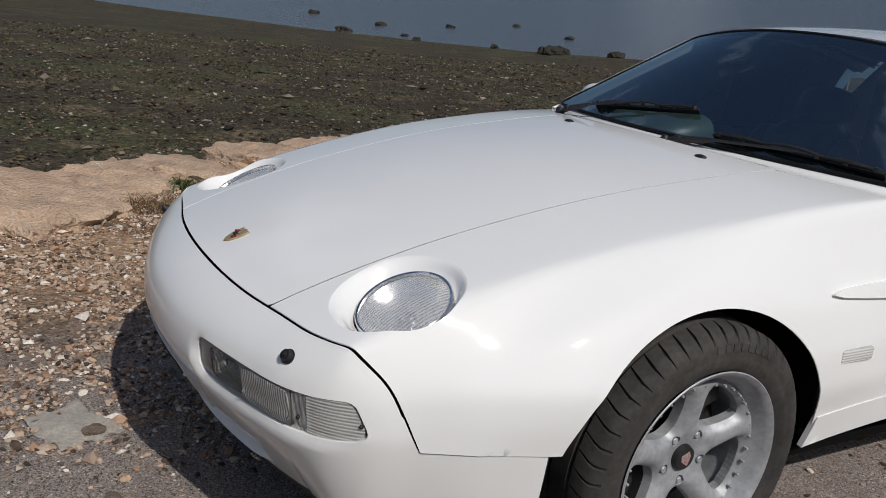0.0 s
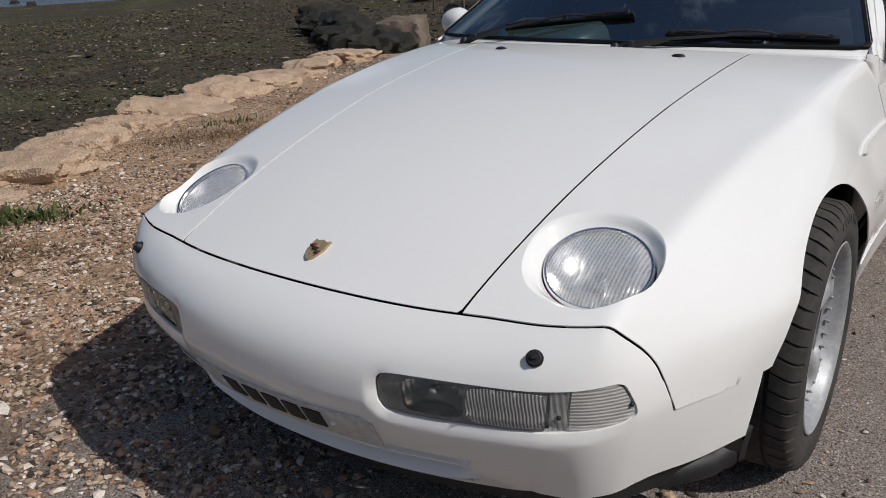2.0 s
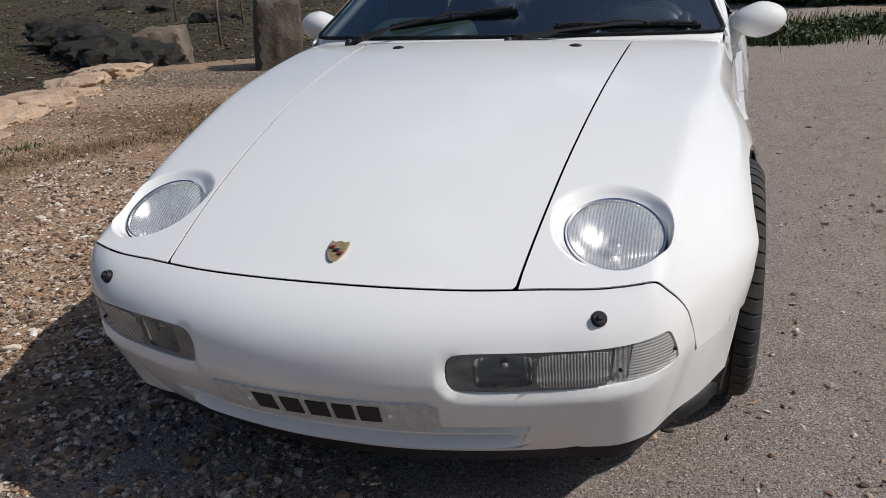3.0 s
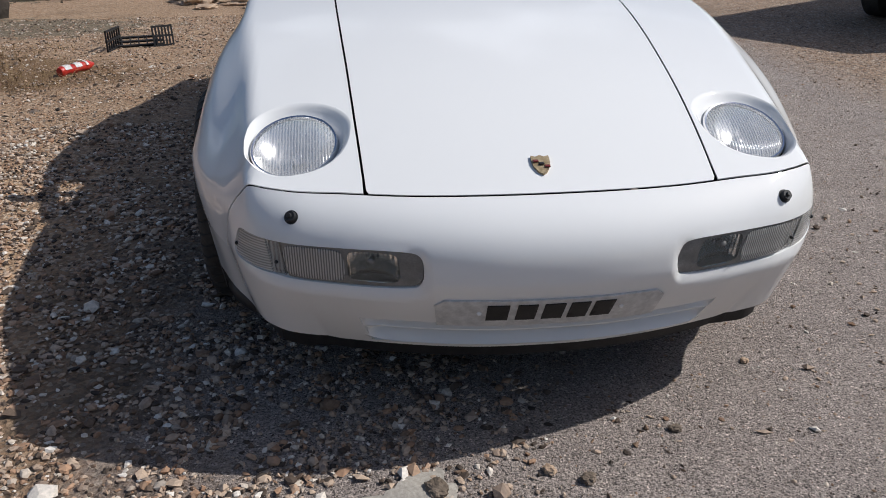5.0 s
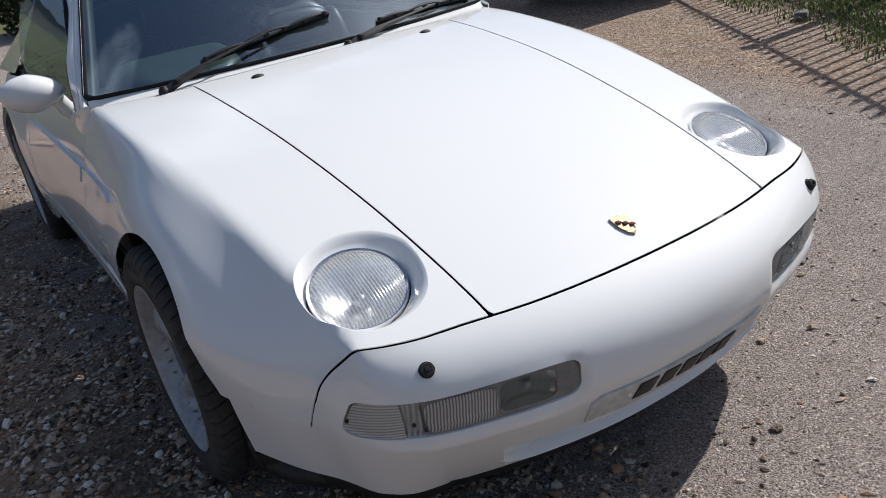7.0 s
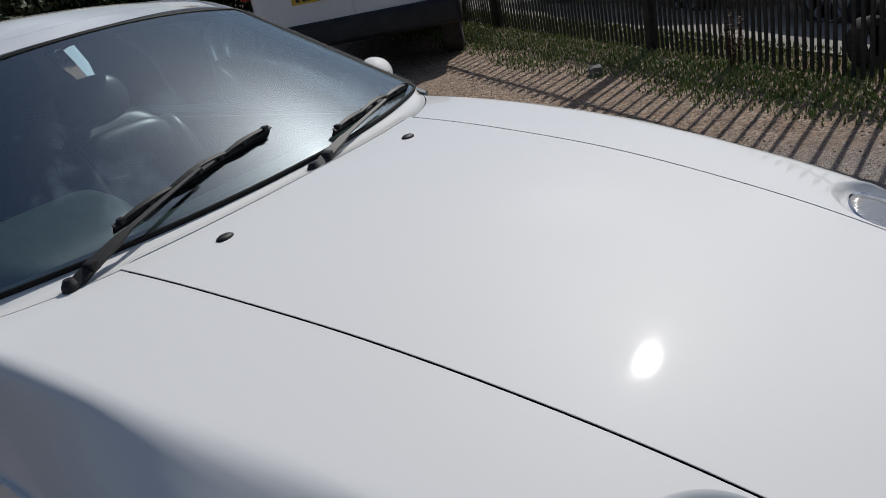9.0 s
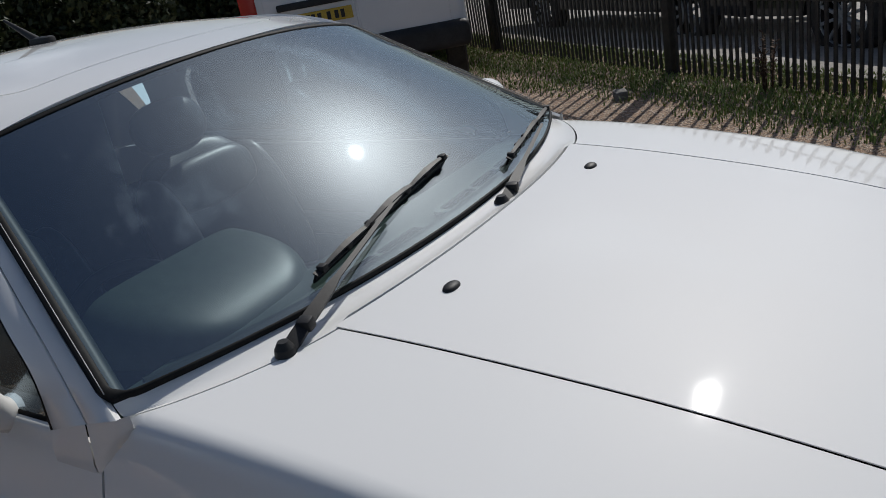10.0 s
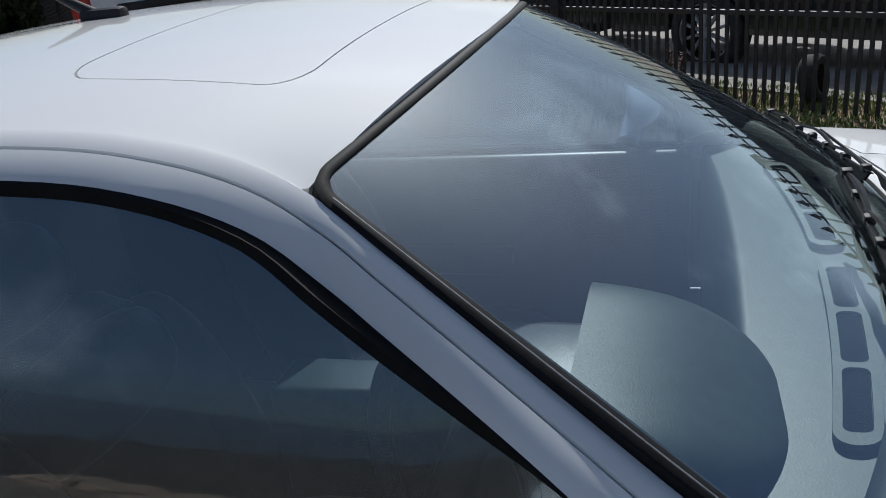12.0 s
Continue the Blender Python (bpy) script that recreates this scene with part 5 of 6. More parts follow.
for sign in (-1, 1):
    bm = bmesh.new()
    box(bm, (0.70, 1.9, 0.3), (0.745, 3.4, 0.862), 0.02, seg=3)
    box(bm, (0.62, 2.35, 0.56), (0.71, 2.8, 0.62), 0.02, seg=3)
    if sign < 0:
        bmesh.ops.transform(bm, matrix=Matrix.Diagonal((-1, 1, 1, 1)), verts=bm.verts)
    part("door_card", bm, HIDE, car)
bm = bmesh.new()
box(bm, (-0.74, 1.55, 0.24), (0.74, 3.7, 0.28))
box(bm, (-0.68, 3.46, 0.28), (0.68, 3.52, 0.70), 0.02)
# added wall up to the headlining, shutting light out of the cabin's rear
box(bm, (-0.50, 3.40, 0.28), (0.50, 3.44, 1.19), 0.01)
box(bm, (-0.72, 1.62, 0.28), (0.72, 1.66, 0.80))
part("cabin_floor_and_walls", bm, CARPET, car)
v, f = skin(lambda x, y: roof(x, y) - np.array([0, 0, 0.035]), [(-0.52, 2.295), (-0.25, 2.235), (0.25, 2.235), (0.52, 2.295), (0.52, 3.7), (-0.52, 3.7)], (), 0.1, 0, flip=True)
link_mesh("headlining", v, f, CARPET, car)

TRIM = mottled("dark_green_trim", (0.012, 0.020, 0.017), (0.020, 0.031, 0.027), 30, 0.5, 0.2, 0.0008)

# inner trim along the pillars and under the windscreen's edge
for sign in (1, -1):
    t = np.linspace(0.02, 0.97, 24)
    rows = [inset(screen, d)(np.full_like(t, sign * u), t) for u, d in ((0.992, 0.007), (0.980, 0.009), (0.968, 0.014), (0.963, 0.040))]
    link_mesh("pillar_trim", np.concatenate(rows), grid_faces(4, 24, flip=sign < 0), TRIM, car, label="dark green pillar trim")
u = np.linspace(-0.93, 0.93, 60)
rows = [inset(screen, d)(u, np.full_like(u, t)) for t, d in ((0.015, 0.008), (0.035, 0.012), (0.055, 0.020), (0.065, 0.045))]
link_mesh("dash_edge", np.concatenate(rows), grid_faces(4, 60, flip=True), TRIM, car, label="dark green dashboard edge")


# ---- ground ----
EDGE = [(-1.2, -30), (-1.2, -8), (-1.9, -3), (-2.4, -0.9), (-3.0, 0.0), (-3.75, 0.75), (-4.4, 1.6), (-4.95, 2.75), (-5.55, 4.2), (-6.1, 5.6), (-6.4, 7.0),
        (-5.2, 8.2), (-3.6, 8.9), (-2.2, 9.8), (-1.2, 11.5), (-0.6, 16), (-0.2, 40), (0, 200), (3000, 400), (3000, -3000), (-1.2, -3000)]


def shore_distance(px, py):
    """Metres from the land's edge, below nought on land."""
    loop = np.array(EDGE, float)
    d = np.full(len(px), 1e9)
    for a, b in zip(loop, np.roll(loop, -1, 0)):
        ab = b - a
        t = np.clip(((px - a[0]) * ab[0] + (py - a[1]) * ab[1]) / (ab @ ab), 0, 1)
        d = np.minimum(d, np.hypot(px - a[0] - t * ab[0], py - a[1] - t * ab[1]))
    return np.where(inside(px, py, loop), -d, d)


def hill(py):
    """The land and the bay rise against the car's level farther along the shore: the car stands on a slope."""
    return 0.08 * 3.0 * np.log1p(np.exp(np.clip((py - 24) / 3.0, -30, 400)))


def ground_height(px, py):
    d = shore_distance(px, py)
    soft = np.interp(py, [6, 8.5], [0.30, 3.0])
    step = np.clip(d / soft, 0, 1)
    z = -0.32 * step * step * (3 - 2 * step)
    z -= np.clip(d - 0.3, 0, 60) * 0.0145
    return z + hill(py) - 0.10 * np.clip(0.873 * px - 0.487 * py - 3.5, 0, 9)


def spread(fine_lo, fine_hi, step, far):
    mid = list(np.arange(fine_lo, fine_hi, step))
    up, down, s = [fine_hi], [fine_lo], step
    while up[-1] < far:
        s *= 1.25
        up.append(up[-1] + s)
        down.append(down[-1] - s)
    return np.array(down[:0:-1] + mid + up)


gx, gy = spread(-9, 7, 0.09, 3500), spread(-3, 13, 0.09, 3500)
GX, GY = np.meshgrid(gx, gy, indexing="ij")
px, py = GX.ravel(), GY.ravel()
pz = ground_height(px, py)
rough_amp = np.where(shore_distance(px, py) > 0, 0.03, 0.004)
bump_z = np.array([noise.noise((x * 1.3, y * 1.3, 0)) + 0.6 * noise.noise((x * 4.1, y * 4.1, 3)) if -40 < x < 20 and -20 < y < 60 else 0.0 for x, y in zip(px, py)])
pz = pz + bump_z * rough_amp * np.where((px > -1.2) & (px < 1.2) & (py > 0) & (py < 5), 0.2, 1.0)


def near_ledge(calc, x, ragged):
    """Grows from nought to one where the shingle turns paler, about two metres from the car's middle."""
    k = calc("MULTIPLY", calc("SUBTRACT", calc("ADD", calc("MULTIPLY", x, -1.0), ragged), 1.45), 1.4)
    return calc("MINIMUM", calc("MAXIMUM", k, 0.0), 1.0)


def ground_material():
    """Worn asphalt, pebbly gravel towards the shore, dark weedy mud below it: by place, with ragged borders."""
    m = shader("ground", (0.2, 0.2, 0.2), 0.9, spec=0.3)
    n, l = m.node_tree.nodes, m.node_tree.links
    v = coords(m)
    sep = n.new("ShaderNodeSeparateXYZ")
    l.new(v, sep.inputs[0])

    def calc(op, a, b=None):
        k = n.new("ShaderNodeMath")
        k.operation = op
        for s, val in zip(k.inputs, (a, b)):
            if val is None:
                continue
            if isinstance(val, (int, float)):
                s.default_value = val
            else:
                l.new(val, s)
        return k.outputs[0]
    ragged = noise_node(m, v, 1.1, 6, 0.65)
    fine = noise_node(m, v, 70, 5, 0.75)
    mid = noise_node(m, v, 7, 5, 0.65)
    asphalt = mixed(m, 0.75, ramp(m, mid, [(0.25, (0.315, 0.266, 0.235)), (0.75, (0.425, 0.360, 0.318))]), ramp(m, fine, [(0.32, grey(0.42)), (0.5, grey(0.95)), (0.70, grey(1.25))]), "MULTIPLY")
    grain = cells(m, v, 230)
    gs = n.new("ShaderNodeSeparateColor")
    l.new(grain, gs.inputs[0])
    asphalt = mixed(m, 0.8, asphalt, ramp(m, gs.outputs[0], [(0.0, grey(0.32)), (0.25, grey(0.85)), (0.8, grey(1.1)), (0.92, grey(1.3)), (1.0, grey(2.2))]), "MULTIPLY")
    pits = noise_node(m, v, 190, 3, 0.65)
    asphalt = mixed(m, 0.9, asphalt, ramp(m, pits, [(0.38, grey(0.15)), (0.46, grey(1.08))]), "MULTIPLY")
    stone = cells(m, v, 62)
    sc = n.new("ShaderNodeSeparateColor")
    l.new(stone, sc.inputs[0])
    gravel = ramp(m, sc.outputs[0], [(0.0, (0.12, 0.09, 0.07)), (0.3, (0.29, 0.2, 0.135)), (0.6, (0.46, 0.28, 0.165)), (0.8, (0.52, 0.38, 0.255)), (1.0, (0.64, 0.54, 0.43))])
    gravel = mixed(m, 0.5, gravel, ramp(m, mid, [(0.3, grey(0.5)), (0.7, grey(1.0))]), "MULTIPLY")
    weed = mixed(m, noise_node(m, v, 0.45, 6, 0.6), (0.018, 0.014, 0.009), (0.068, 0.053, 0.029))
    green = ramp(m, noise_node(m, v, 0.32, 5), [(0.48, grey(0.0)), (0.62, grey(0.75))])
    weed = mixed(m, green, weed, (0.058, 0.060, 0.022))
    tan = ramp(m, noise_node(m, v, 0.7, 6, 0.7), [(0.55, grey(0.0)), (0.66, grey(0.8))])
    weed = mixed(m, tan, weed, (0.12, 0.092, 0.052))

    weed = mixed(m, 0.85, weed, ramp(m, noise_node(m, v, 14, 7, 0.8), [(0.34, grey(0.12)), (0.5, grey(0.85)), (0.64, grey(3.2))]), "MULTIPLY")
    # gravel lies where x falls below a line that wanders
    x, y, z = sep.outputs
    field = calc("MULTIPLY", calc("GREATER_THAN", y, 15.0), calc("GREATER_THAN", x, -9.0))
    weed = mixed(m, field, weed, (0.13, 0.125, 0.045))
    side = calc("ADD", x, calc("MULTIPLY", calc("SUBTRACT", ragged, 0.5), 1.5))
    side = calc("SUBTRACT", side, calc("MULTIPLY", calc("MINIMUM", calc("ABSOLUTE", calc("SUBTRACT", y, 0.6)), 1.2), -0.12))
    is_gravel = ramp(m, calc("MULTIPLY", calc("ADD", side, 0.55), -1.6), [(0.0, grey(0)), (0.75, grey(1))])
    far = ramp(m, calc("SUBTRACT", x, 2.6), [(0.0, grey(0)), (0.6, grey(0.8))])
    # dark tarmac bed under the pebbles, its colour lowered further to deepen the car's shadow
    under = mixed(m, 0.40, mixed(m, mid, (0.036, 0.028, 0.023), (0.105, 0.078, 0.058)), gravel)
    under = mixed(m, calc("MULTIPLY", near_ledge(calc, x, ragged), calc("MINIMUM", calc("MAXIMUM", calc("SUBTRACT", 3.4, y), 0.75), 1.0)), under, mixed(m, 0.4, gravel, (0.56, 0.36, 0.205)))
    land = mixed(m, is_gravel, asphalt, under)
    land = mixed(m, far, land, gravel)
    # bare dusty and brown patches
    dry = ramp(m, noise_node(m, v, 0.8, 5, 0.7), [(0.54, grey(0)), (0.66, grey(0.45))])
    land = mixed(m, calc("MULTIPLY", dry, is_gravel), land, mixed(m, fine, (0.09, 0.06, 0.035), (0.2, 0.14, 0.085)))
    def blob(cx, cy, rx, ry):
        a, b = calc("DIVIDE", calc("SUBTRACT", x, cx), rx), calc("DIVIDE", calc("SUBTRACT", y, cy), ry)
        d = calc("ADD", calc("ADD", calc("MULTIPLY", a, a), calc("MULTIPLY", b, b)), calc("MULTIPLY", calc("SUBTRACT", mid, 0.5), 2.6))
        return ramp(m, d, [(0.55, grey(0.85)), (1.0, grey(0.0))])
    soil = mixed(m, noise_node(m, v, 30, 5, 0.7), (0.06, 0.032, 0.015), (0.30, 0.18, 0.085))
    land = mixed(m, blob(-3.3, 4.7, 1.5, 0.75), land, soil)
    land = mixed(m, blob(-2.75, 0.5, 0.75, 0.3), land, soil)
    land = mixed(m, blob(-4.4, 6.9, 2.4, 0.8), land, mixed(m, fine, (0.07, 0.06, 0.04), (0.22, 0.19, 0.13)))
    low = ramp(m, calc("MULTIPLY", z, -5.0), [(0.25, grey(0)), (0.8, grey(1))])
    shore = calc("MULTIPLY", calc("GREATER_THAN", y, 17.0), calc("LESS_THAN", x, 60.0))
    low = mixed(m, shore, low, (1.0, 1.0, 1.0))
    low = mixed(m, calc("GREATER_THAN", x, 2.5), low, (0.0, 0.0, 0.0))
    put(m, "Base Color", mixed(m, low, land, weed))
    put(m, "Roughness", ramp(m, noise_node(m, v, 3.0, 4), [(0.35, grey(0.75)), (0.7, grey(0.95))]))
    h = mixed(m, is_gravel, mixed(m, 0.16, mixed(m, 0.5, fine, pits), cells(m, v, 120, "Distance")), mixed(m, 0.5, fine, cells(m, v, 62, "Distance")))
    relief(m, h, 1.0, 0.022)
    return m


GROUND = ground_material()
ground = link_mesh("ground", np.stack([px, py, pz], 1), grid_faces(len(gx), len(gy)), GROUND)
tagged(ground, "worn asphalt and gravel ground falling to a weedy beach", "ground", kind="structure")

WATER = shader("sea_water", (0.075, 0.083, 0.094), 0.26, spec=0.2)
_v = coords(WATER, (0.5, 0.8, 1))
relief(WATER, mixed(WATER, 0.5, noise_node(WATER, _v, 0.9, 5, 0.6), noise_node(WATER, _v, 5.0, 3)), 0.7, 0.25)
_wx = -12 - np.concatenate([np.arange(0, 80, 4), np.geomspace(80, 1500, 30)])[::-1]
_wy = np.concatenate([-np.geomspace(60, 900, 12)[::-1], np.arange(-56, 90, 4), np.geomspace(90, 1600, 30)])
_WX, _WY = (k.ravel() for k in np.meshgrid(_wx, _wy, indexing="ij"))
_out = -0.497 * (_WX + 45) + 0.869 * (_WY - 27.5)
_wz = -0.33 - 0.0145 * np.clip(-5.5 - _WX, 0, 60) + hill(_WY) + 0.03 * _out
link = link_mesh("water", np.stack([_WX, _WY, _wz], 1), grid_faces(len(_wx), len(_wy)), WATER)
tagged(link, "calm grey-blue sea beyond the beach", "sea", kind="structure")


# ---- stones ----
def stone_shapes():
    """A rounded stone of 20 triangles and a chip of 8."""
    out = []
    bm = bmesh.new()
    bmesh.ops.create_icosphere(bm, subdivisions=1, radius=1)
    out.append((np.array([v.co[:] for v in bm.verts]), np.array([[v.index for v in f.verts] for f in bm.faces])))
    bm.free()
    s = 0.8
    v = np.array([(1, 0.1, 0), (0.1, s, 0.1), (-1, -0.1, 0), (-0.1, -s, -0.1), (0.2, 0.1, 0.9), (-0.1, 0, -0.9)])
    f = np.array([(0, 1, 4), (1, 2, 4), (2, 3, 4), (3, 0, 4), (1, 0, 5), (2, 1, 5), (3, 2, 5), (0, 3, 5)])
    out.append((v, f))
    return out


SHAPES = stone_shapes()


def pebbles(name, xy, size, material, label, sink=0.2, seed=1, shape=0):
    PEBBLE_V, PEBBLE_F = SHAPES[shape]
    rng = np.random.default_rng(seed)
    n = len(xy)
    s = size[:, None] * rng.uniform(0.6, 1.25, (n, 3)) * np.array([1, 0.85, 0.5])
    a = rng.uniform(0, 2 * math.pi, n)
    jit = PEBBLE_V[None] * (1 + rng.uniform(-0.42, 0.3, (n, len(PEBBLE_V), 1)))
    p = jit * s[:, None, :]
    tilt = rng.uniform(-0.4, 0.4, n)
    c, q = np.cos(tilt)[:, None], np.sin(tilt)[:, None]
    y2, z2 = p[:, :, 1] * c - p[:, :, 2] * q, p[:, :, 1] * q + p[:, :, 2] * c
    c, q = np.cos(a)[:, None], np.sin(a)[:, None]
    x3, y3 = p[:, :, 0] * c - y2 * q, p[:, :, 0] * q + y2 * c
    z0 = ground_height(xy[:, 0], xy[:, 1]) + s[:, 2] * (1 - 2 * sink)
    v = np.stack([x3 + xy[:, :1], y3 + xy[:, 1:2], z2 + z0[:, None]], 2).reshape(-1, 3)
    f = (PEBBLE_F[None] + (np.arange(n) * len(PEBBLE_V))[:, None, None]).reshape(-1, 3)
    me = bpy.data.meshes.new(name)
    me.vertices.add(len(v))
    me.vertices.foreach_set("co", v.ravel())
    me.loops.add(f.size)
    me.loops.foreach_set("vertex_index", f.ravel().astype(np.int32))
    me.polygons.add(len(f))
    me.polygons.foreach_set("loop_start", np.arange(0, f.size, 3, dtype=np.int32))
    me.update()
    me.validate()
    me.polygons.foreach_set("use_smooth", [False] * len(me.polygons))
    me.materials.append(material)
    return tagged(new(name, me), label, "gravel", kind="stuff")


def pebble_material():
    m = shader("pebbles", (0.3, 0.25, 0.2), 0.75, spec=0.35)
    geo = m.node_tree.nodes.new("ShaderNodeNewGeometry")
    r = geo.outputs["Random Per Island"]
    c = ramp(m, r, [(0.0, (0.045, 0.034, 0.027)), (0.2, (0.16, 0.112, 0.08)), (0.38, (0.44, 0.262, 0.158)), (0.52, (0.52, 0.395, 0.292)), (0.68, (0.56, 0.42, 0.31)), (0.8, (0.24, 0.175, 0.132)), (0.9, (0.70, 0.60, 0.49)), (1.0, (0.84, 0.78, 0.70))])
    v = coords(m)
    put(m, "Base Color", mixed(m, 0.5, c, ramp(m, noise_node(m, v, 120, 3), [(0.3, grey(0.45)), (0.7, grey(1.0))]), "MULTIPLY"))
    relief(m, noise_node(m, v, 200, 3), 0.3, 0.002)
    return m


PEBBLES = pebble_material()
rng = np.random.default_rng(7)


def scatter(n, x0, x1, y0, y1, weight):
    xy = np.stack([rng.uniform(x0, x1, n), rng.uniform(y0, y1, n)], 1)
    w = weight(xy[:, 0], xy[:, 1])
    return xy[rng.uniform(0, 1, n) < w]


def gravel_weight(x, y):
    patch = np.array([noise.noise((a * 1.1, b * 1.1, 5)) for a, b in zip(x, y)])
    fine = np.array([noise.noise((a * 5.3, b * 5.3, 9)) + 0.6 * noise.noise((a * 14, b * 14, 2)) for a, b in zip(x, y)])
    w = np.clip((-(x - 0.12) + 0.9 * patch) * 1.2, 0.015, 1)
    return w * np.clip(0.68 + 1.3 * fine, 0.05, 1) * (shore_distance(x, y) < -0.12)


xy = scatter(95000, -3.4, 1.6, -1.0, 3.2, gravel_weight)
pebbles("gravel", xy, rng.lognormal(math.log(0.0083), 0.38, len(xy)), PEBBLES, "loose brown and grey pebbles on the ground", seed=3)
xy = scatter(150000, -6.2, 2.6, -1.2, 7.5, gravel_weight)
pebbles("gravel_chips", xy, rng.lognormal(math.log(0.0082), 0.42, len(xy)), PEBBLES, "small angular gravel chips on the ground", seed=5, shape=1)


def asphalt_weight(x, y):
    return np.clip(0.5 + (x > 2.6) * 1.0, 0, 1) * (shore_distance(x, y) < -0.3)


xy = scatter(105000, -0.5, 4.6, -1.2, 7.5, asphalt_weight)
pebbles("grit", xy, rng.lognormal(math.log(0.0032), 0.5, len(xy)), PEBBLES, "scattered grit on worn asphalt", seed=6, shape=1)


def beach_weight(x, y):
    return np.clip(shore_distance(x, y), 0, 1) * np.clip(9 / (np.hypot(x, y) + 1), 0, 1) ** 1.5


BEACHSTONE = shader("beach_stones", (0.1, 0.09, 0.075), 0.8, spec=0.4)
_geo = BEACHSTONE.node_tree.nodes.new("ShaderNodeNewGeometry")
put(BEACHSTONE, "Base Color", ramp(BEACHSTONE, _geo.outputs["Random Per Island"], [(0.0, (0.012, 0.009, 0.006)), (0.4, (0.04, 0.028, 0.016)), (0.65, (0.085, 0.07, 0.03)), (0.85, (0.13, 0.095, 0.06)), (0.96, (0.2, 0.17, 0.13)), (1.0, (0.42, 0.38, 0.32))]))
xy = scatter(260000, -30, -1.5, -4, 32, beach_weight)
far = np.hypot(xy[:, 0], xy[:, 1])
pebbles("beach_weed", xy, rng.lognormal(math.log(0.013), 0.5, len(xy)) * (1 + far / 25), BEACHSTONE, "dark weed and stones strewn over the beach", seed=8, shape=1)


# ---- shore ledge, rocks and litter ----
CONCRETE = mottled("pebbly_concrete", (0.46, 0.32, 0.215), (0.64, 0.47, 0.33), 5.0, 0.9, 0.9, 0.012, 14)
_cv = coords(CONCRETE)
_cc = cells(CONCRETE, _cv, 55, "Distance")
relief(CONCRETE, mixed(CONCRETE, 0.5, _cc, noise_node(CONCRETE, _cv, 40, 5, 0.7)), 1.0, 0.018)
ROCK = mottled("brown_rock", (0.11, 0.085, 0.062), (0.26, 0.20, 0.15), 2.2, 0.85, 0.8, 0.02, 9)
WEEDROCK = mottled("weedy_rock", (0.012, 0.011, 0.007), (0.045, 0.038, 0.022), 6, 0.6, 1.0, 0.03, 6)


def lump(name, size, m, material, label, category, group="", seed=0, square=0.0, rough=0.22, flat=0.0):
    """An uneven boulder or slab: a ball pressed towards a box and broken up by noise."""
    bm = bmesh.new()
    bmesh.ops.create_icosphere(bm, subdivisions=5 if square == 0.5 else 4, radius=1)
    for v in bm.verts:
        p = v.co.copy()
        k = max(abs(p.x), abs(p.y), abs(p.z))
        p = p.lerp(p / k, square)
        n = noise.fractal(p * 1.6 + Vector((seed * 7.3, seed, 0)), 0.9, 2.1, 5)
        p *= 1 + rough * n + 0.22 * rough * noise.fractal(p * 6.5 + Vector((seed, 3, 0)), 0.8, 2.0, 4)
        if flat and p.z > flat:
            p.z = flat + (p.z - flat) * 0.25
        v.co = Vector((p.x * size[0], p.y * size[1], p.z * size[2]))
    ob = part(name, bm, material, None, sharp=35)
    ob.matrix_basis = m
    return tagged(ob, label, category, group)


_along = [(-2.35, -0.75), (-2.8, -0.12), (-3.3, 0.42), (-3.85, 0.98), (-4.3, 1.65), (-4.6, 2.3), (-4.95, 3.0), (-5.2, 3.65), (-5.5, 4.35), (-5.75, 5.05), (-6.0, 5.7), (-6.2, 6.4), (-6.35, 7.1)]
for i, (x, y) in enumerate(_along):
    nx, ny = _along[min(i + 1, len(_along) - 1)]
    ox, oy = _along[max(i - 1, 0)]
    turn = math.degrees(math.atan2(ny - oy, nx - ox))
    s = 0.85 + 0.3 * noise.noise((i * 3.1, 0, 0))
    lump("concrete_slab", (0.44 * s, 0.44 + 0.10 * math.sin(i * 2.1), 0.19), pose(x + 0.17 + 0.08 * math.sin(i * 5), y + 0.0, -0.10 + 0.03 * math.sin(i * 1.7), 6 * math.sin(i), 5 * math.cos(i * 2), turn + 15 * math.sin(i * 3)), CONCRETE, "broken pinkish pebbly concrete slab at the shore edge", "slab", "slabs along the shore", i, 0.5, 0.22)
lump("boulder", (0.42, 0.36, 0.42), pose(-7.75, 10.3, -0.14, 4, -3, 20), ROCK, "square brown boulder on the beach", "boulder", "", 31, 0.75, 0.12)
lump("boulder", (0.27, 0.28, 0.46), pose(-4.25, 7.75, 0.34, 3, 4, 35), mottled("dark_rock", (0.05, 0.04, 0.032), (0.14, 0.115, 0.09), 2.2, 0.85, 0.8, 0.02, 9), "square brown boulder on shingle", "boulder", "", 37, 0.75, 0.12)
for i in range(9):
    t = i / 8
    lump("weedy_rock", (0.75, 0.55, 0.38), pose(-14.2 + 7.2 * t, 15.2 - 6.3 * t, -0.25 + 0.04 * math.sin(i * 2), 0, 0, 40 * i), WEEDROCK, "dark rock covered with seaweed", "rock", "weedy rocks in a row", 50 + i, 0.2, 0.35)
for i, (x, y) in enumerate(((-13.4, 20.7), (-18.3, 25.0), (-14.6, 26.0), (-12.5, 24), (-22, 27))):
    lump("weedy_rock", (0.75, 0.5, 0.35), pose(x, y, -0.45, 0, 0, 70 * i), WEEDROCK, "dark rock covered with seaweed", "rock", "weedy rocks in a row", 70 + i, 0.3, 0.3)
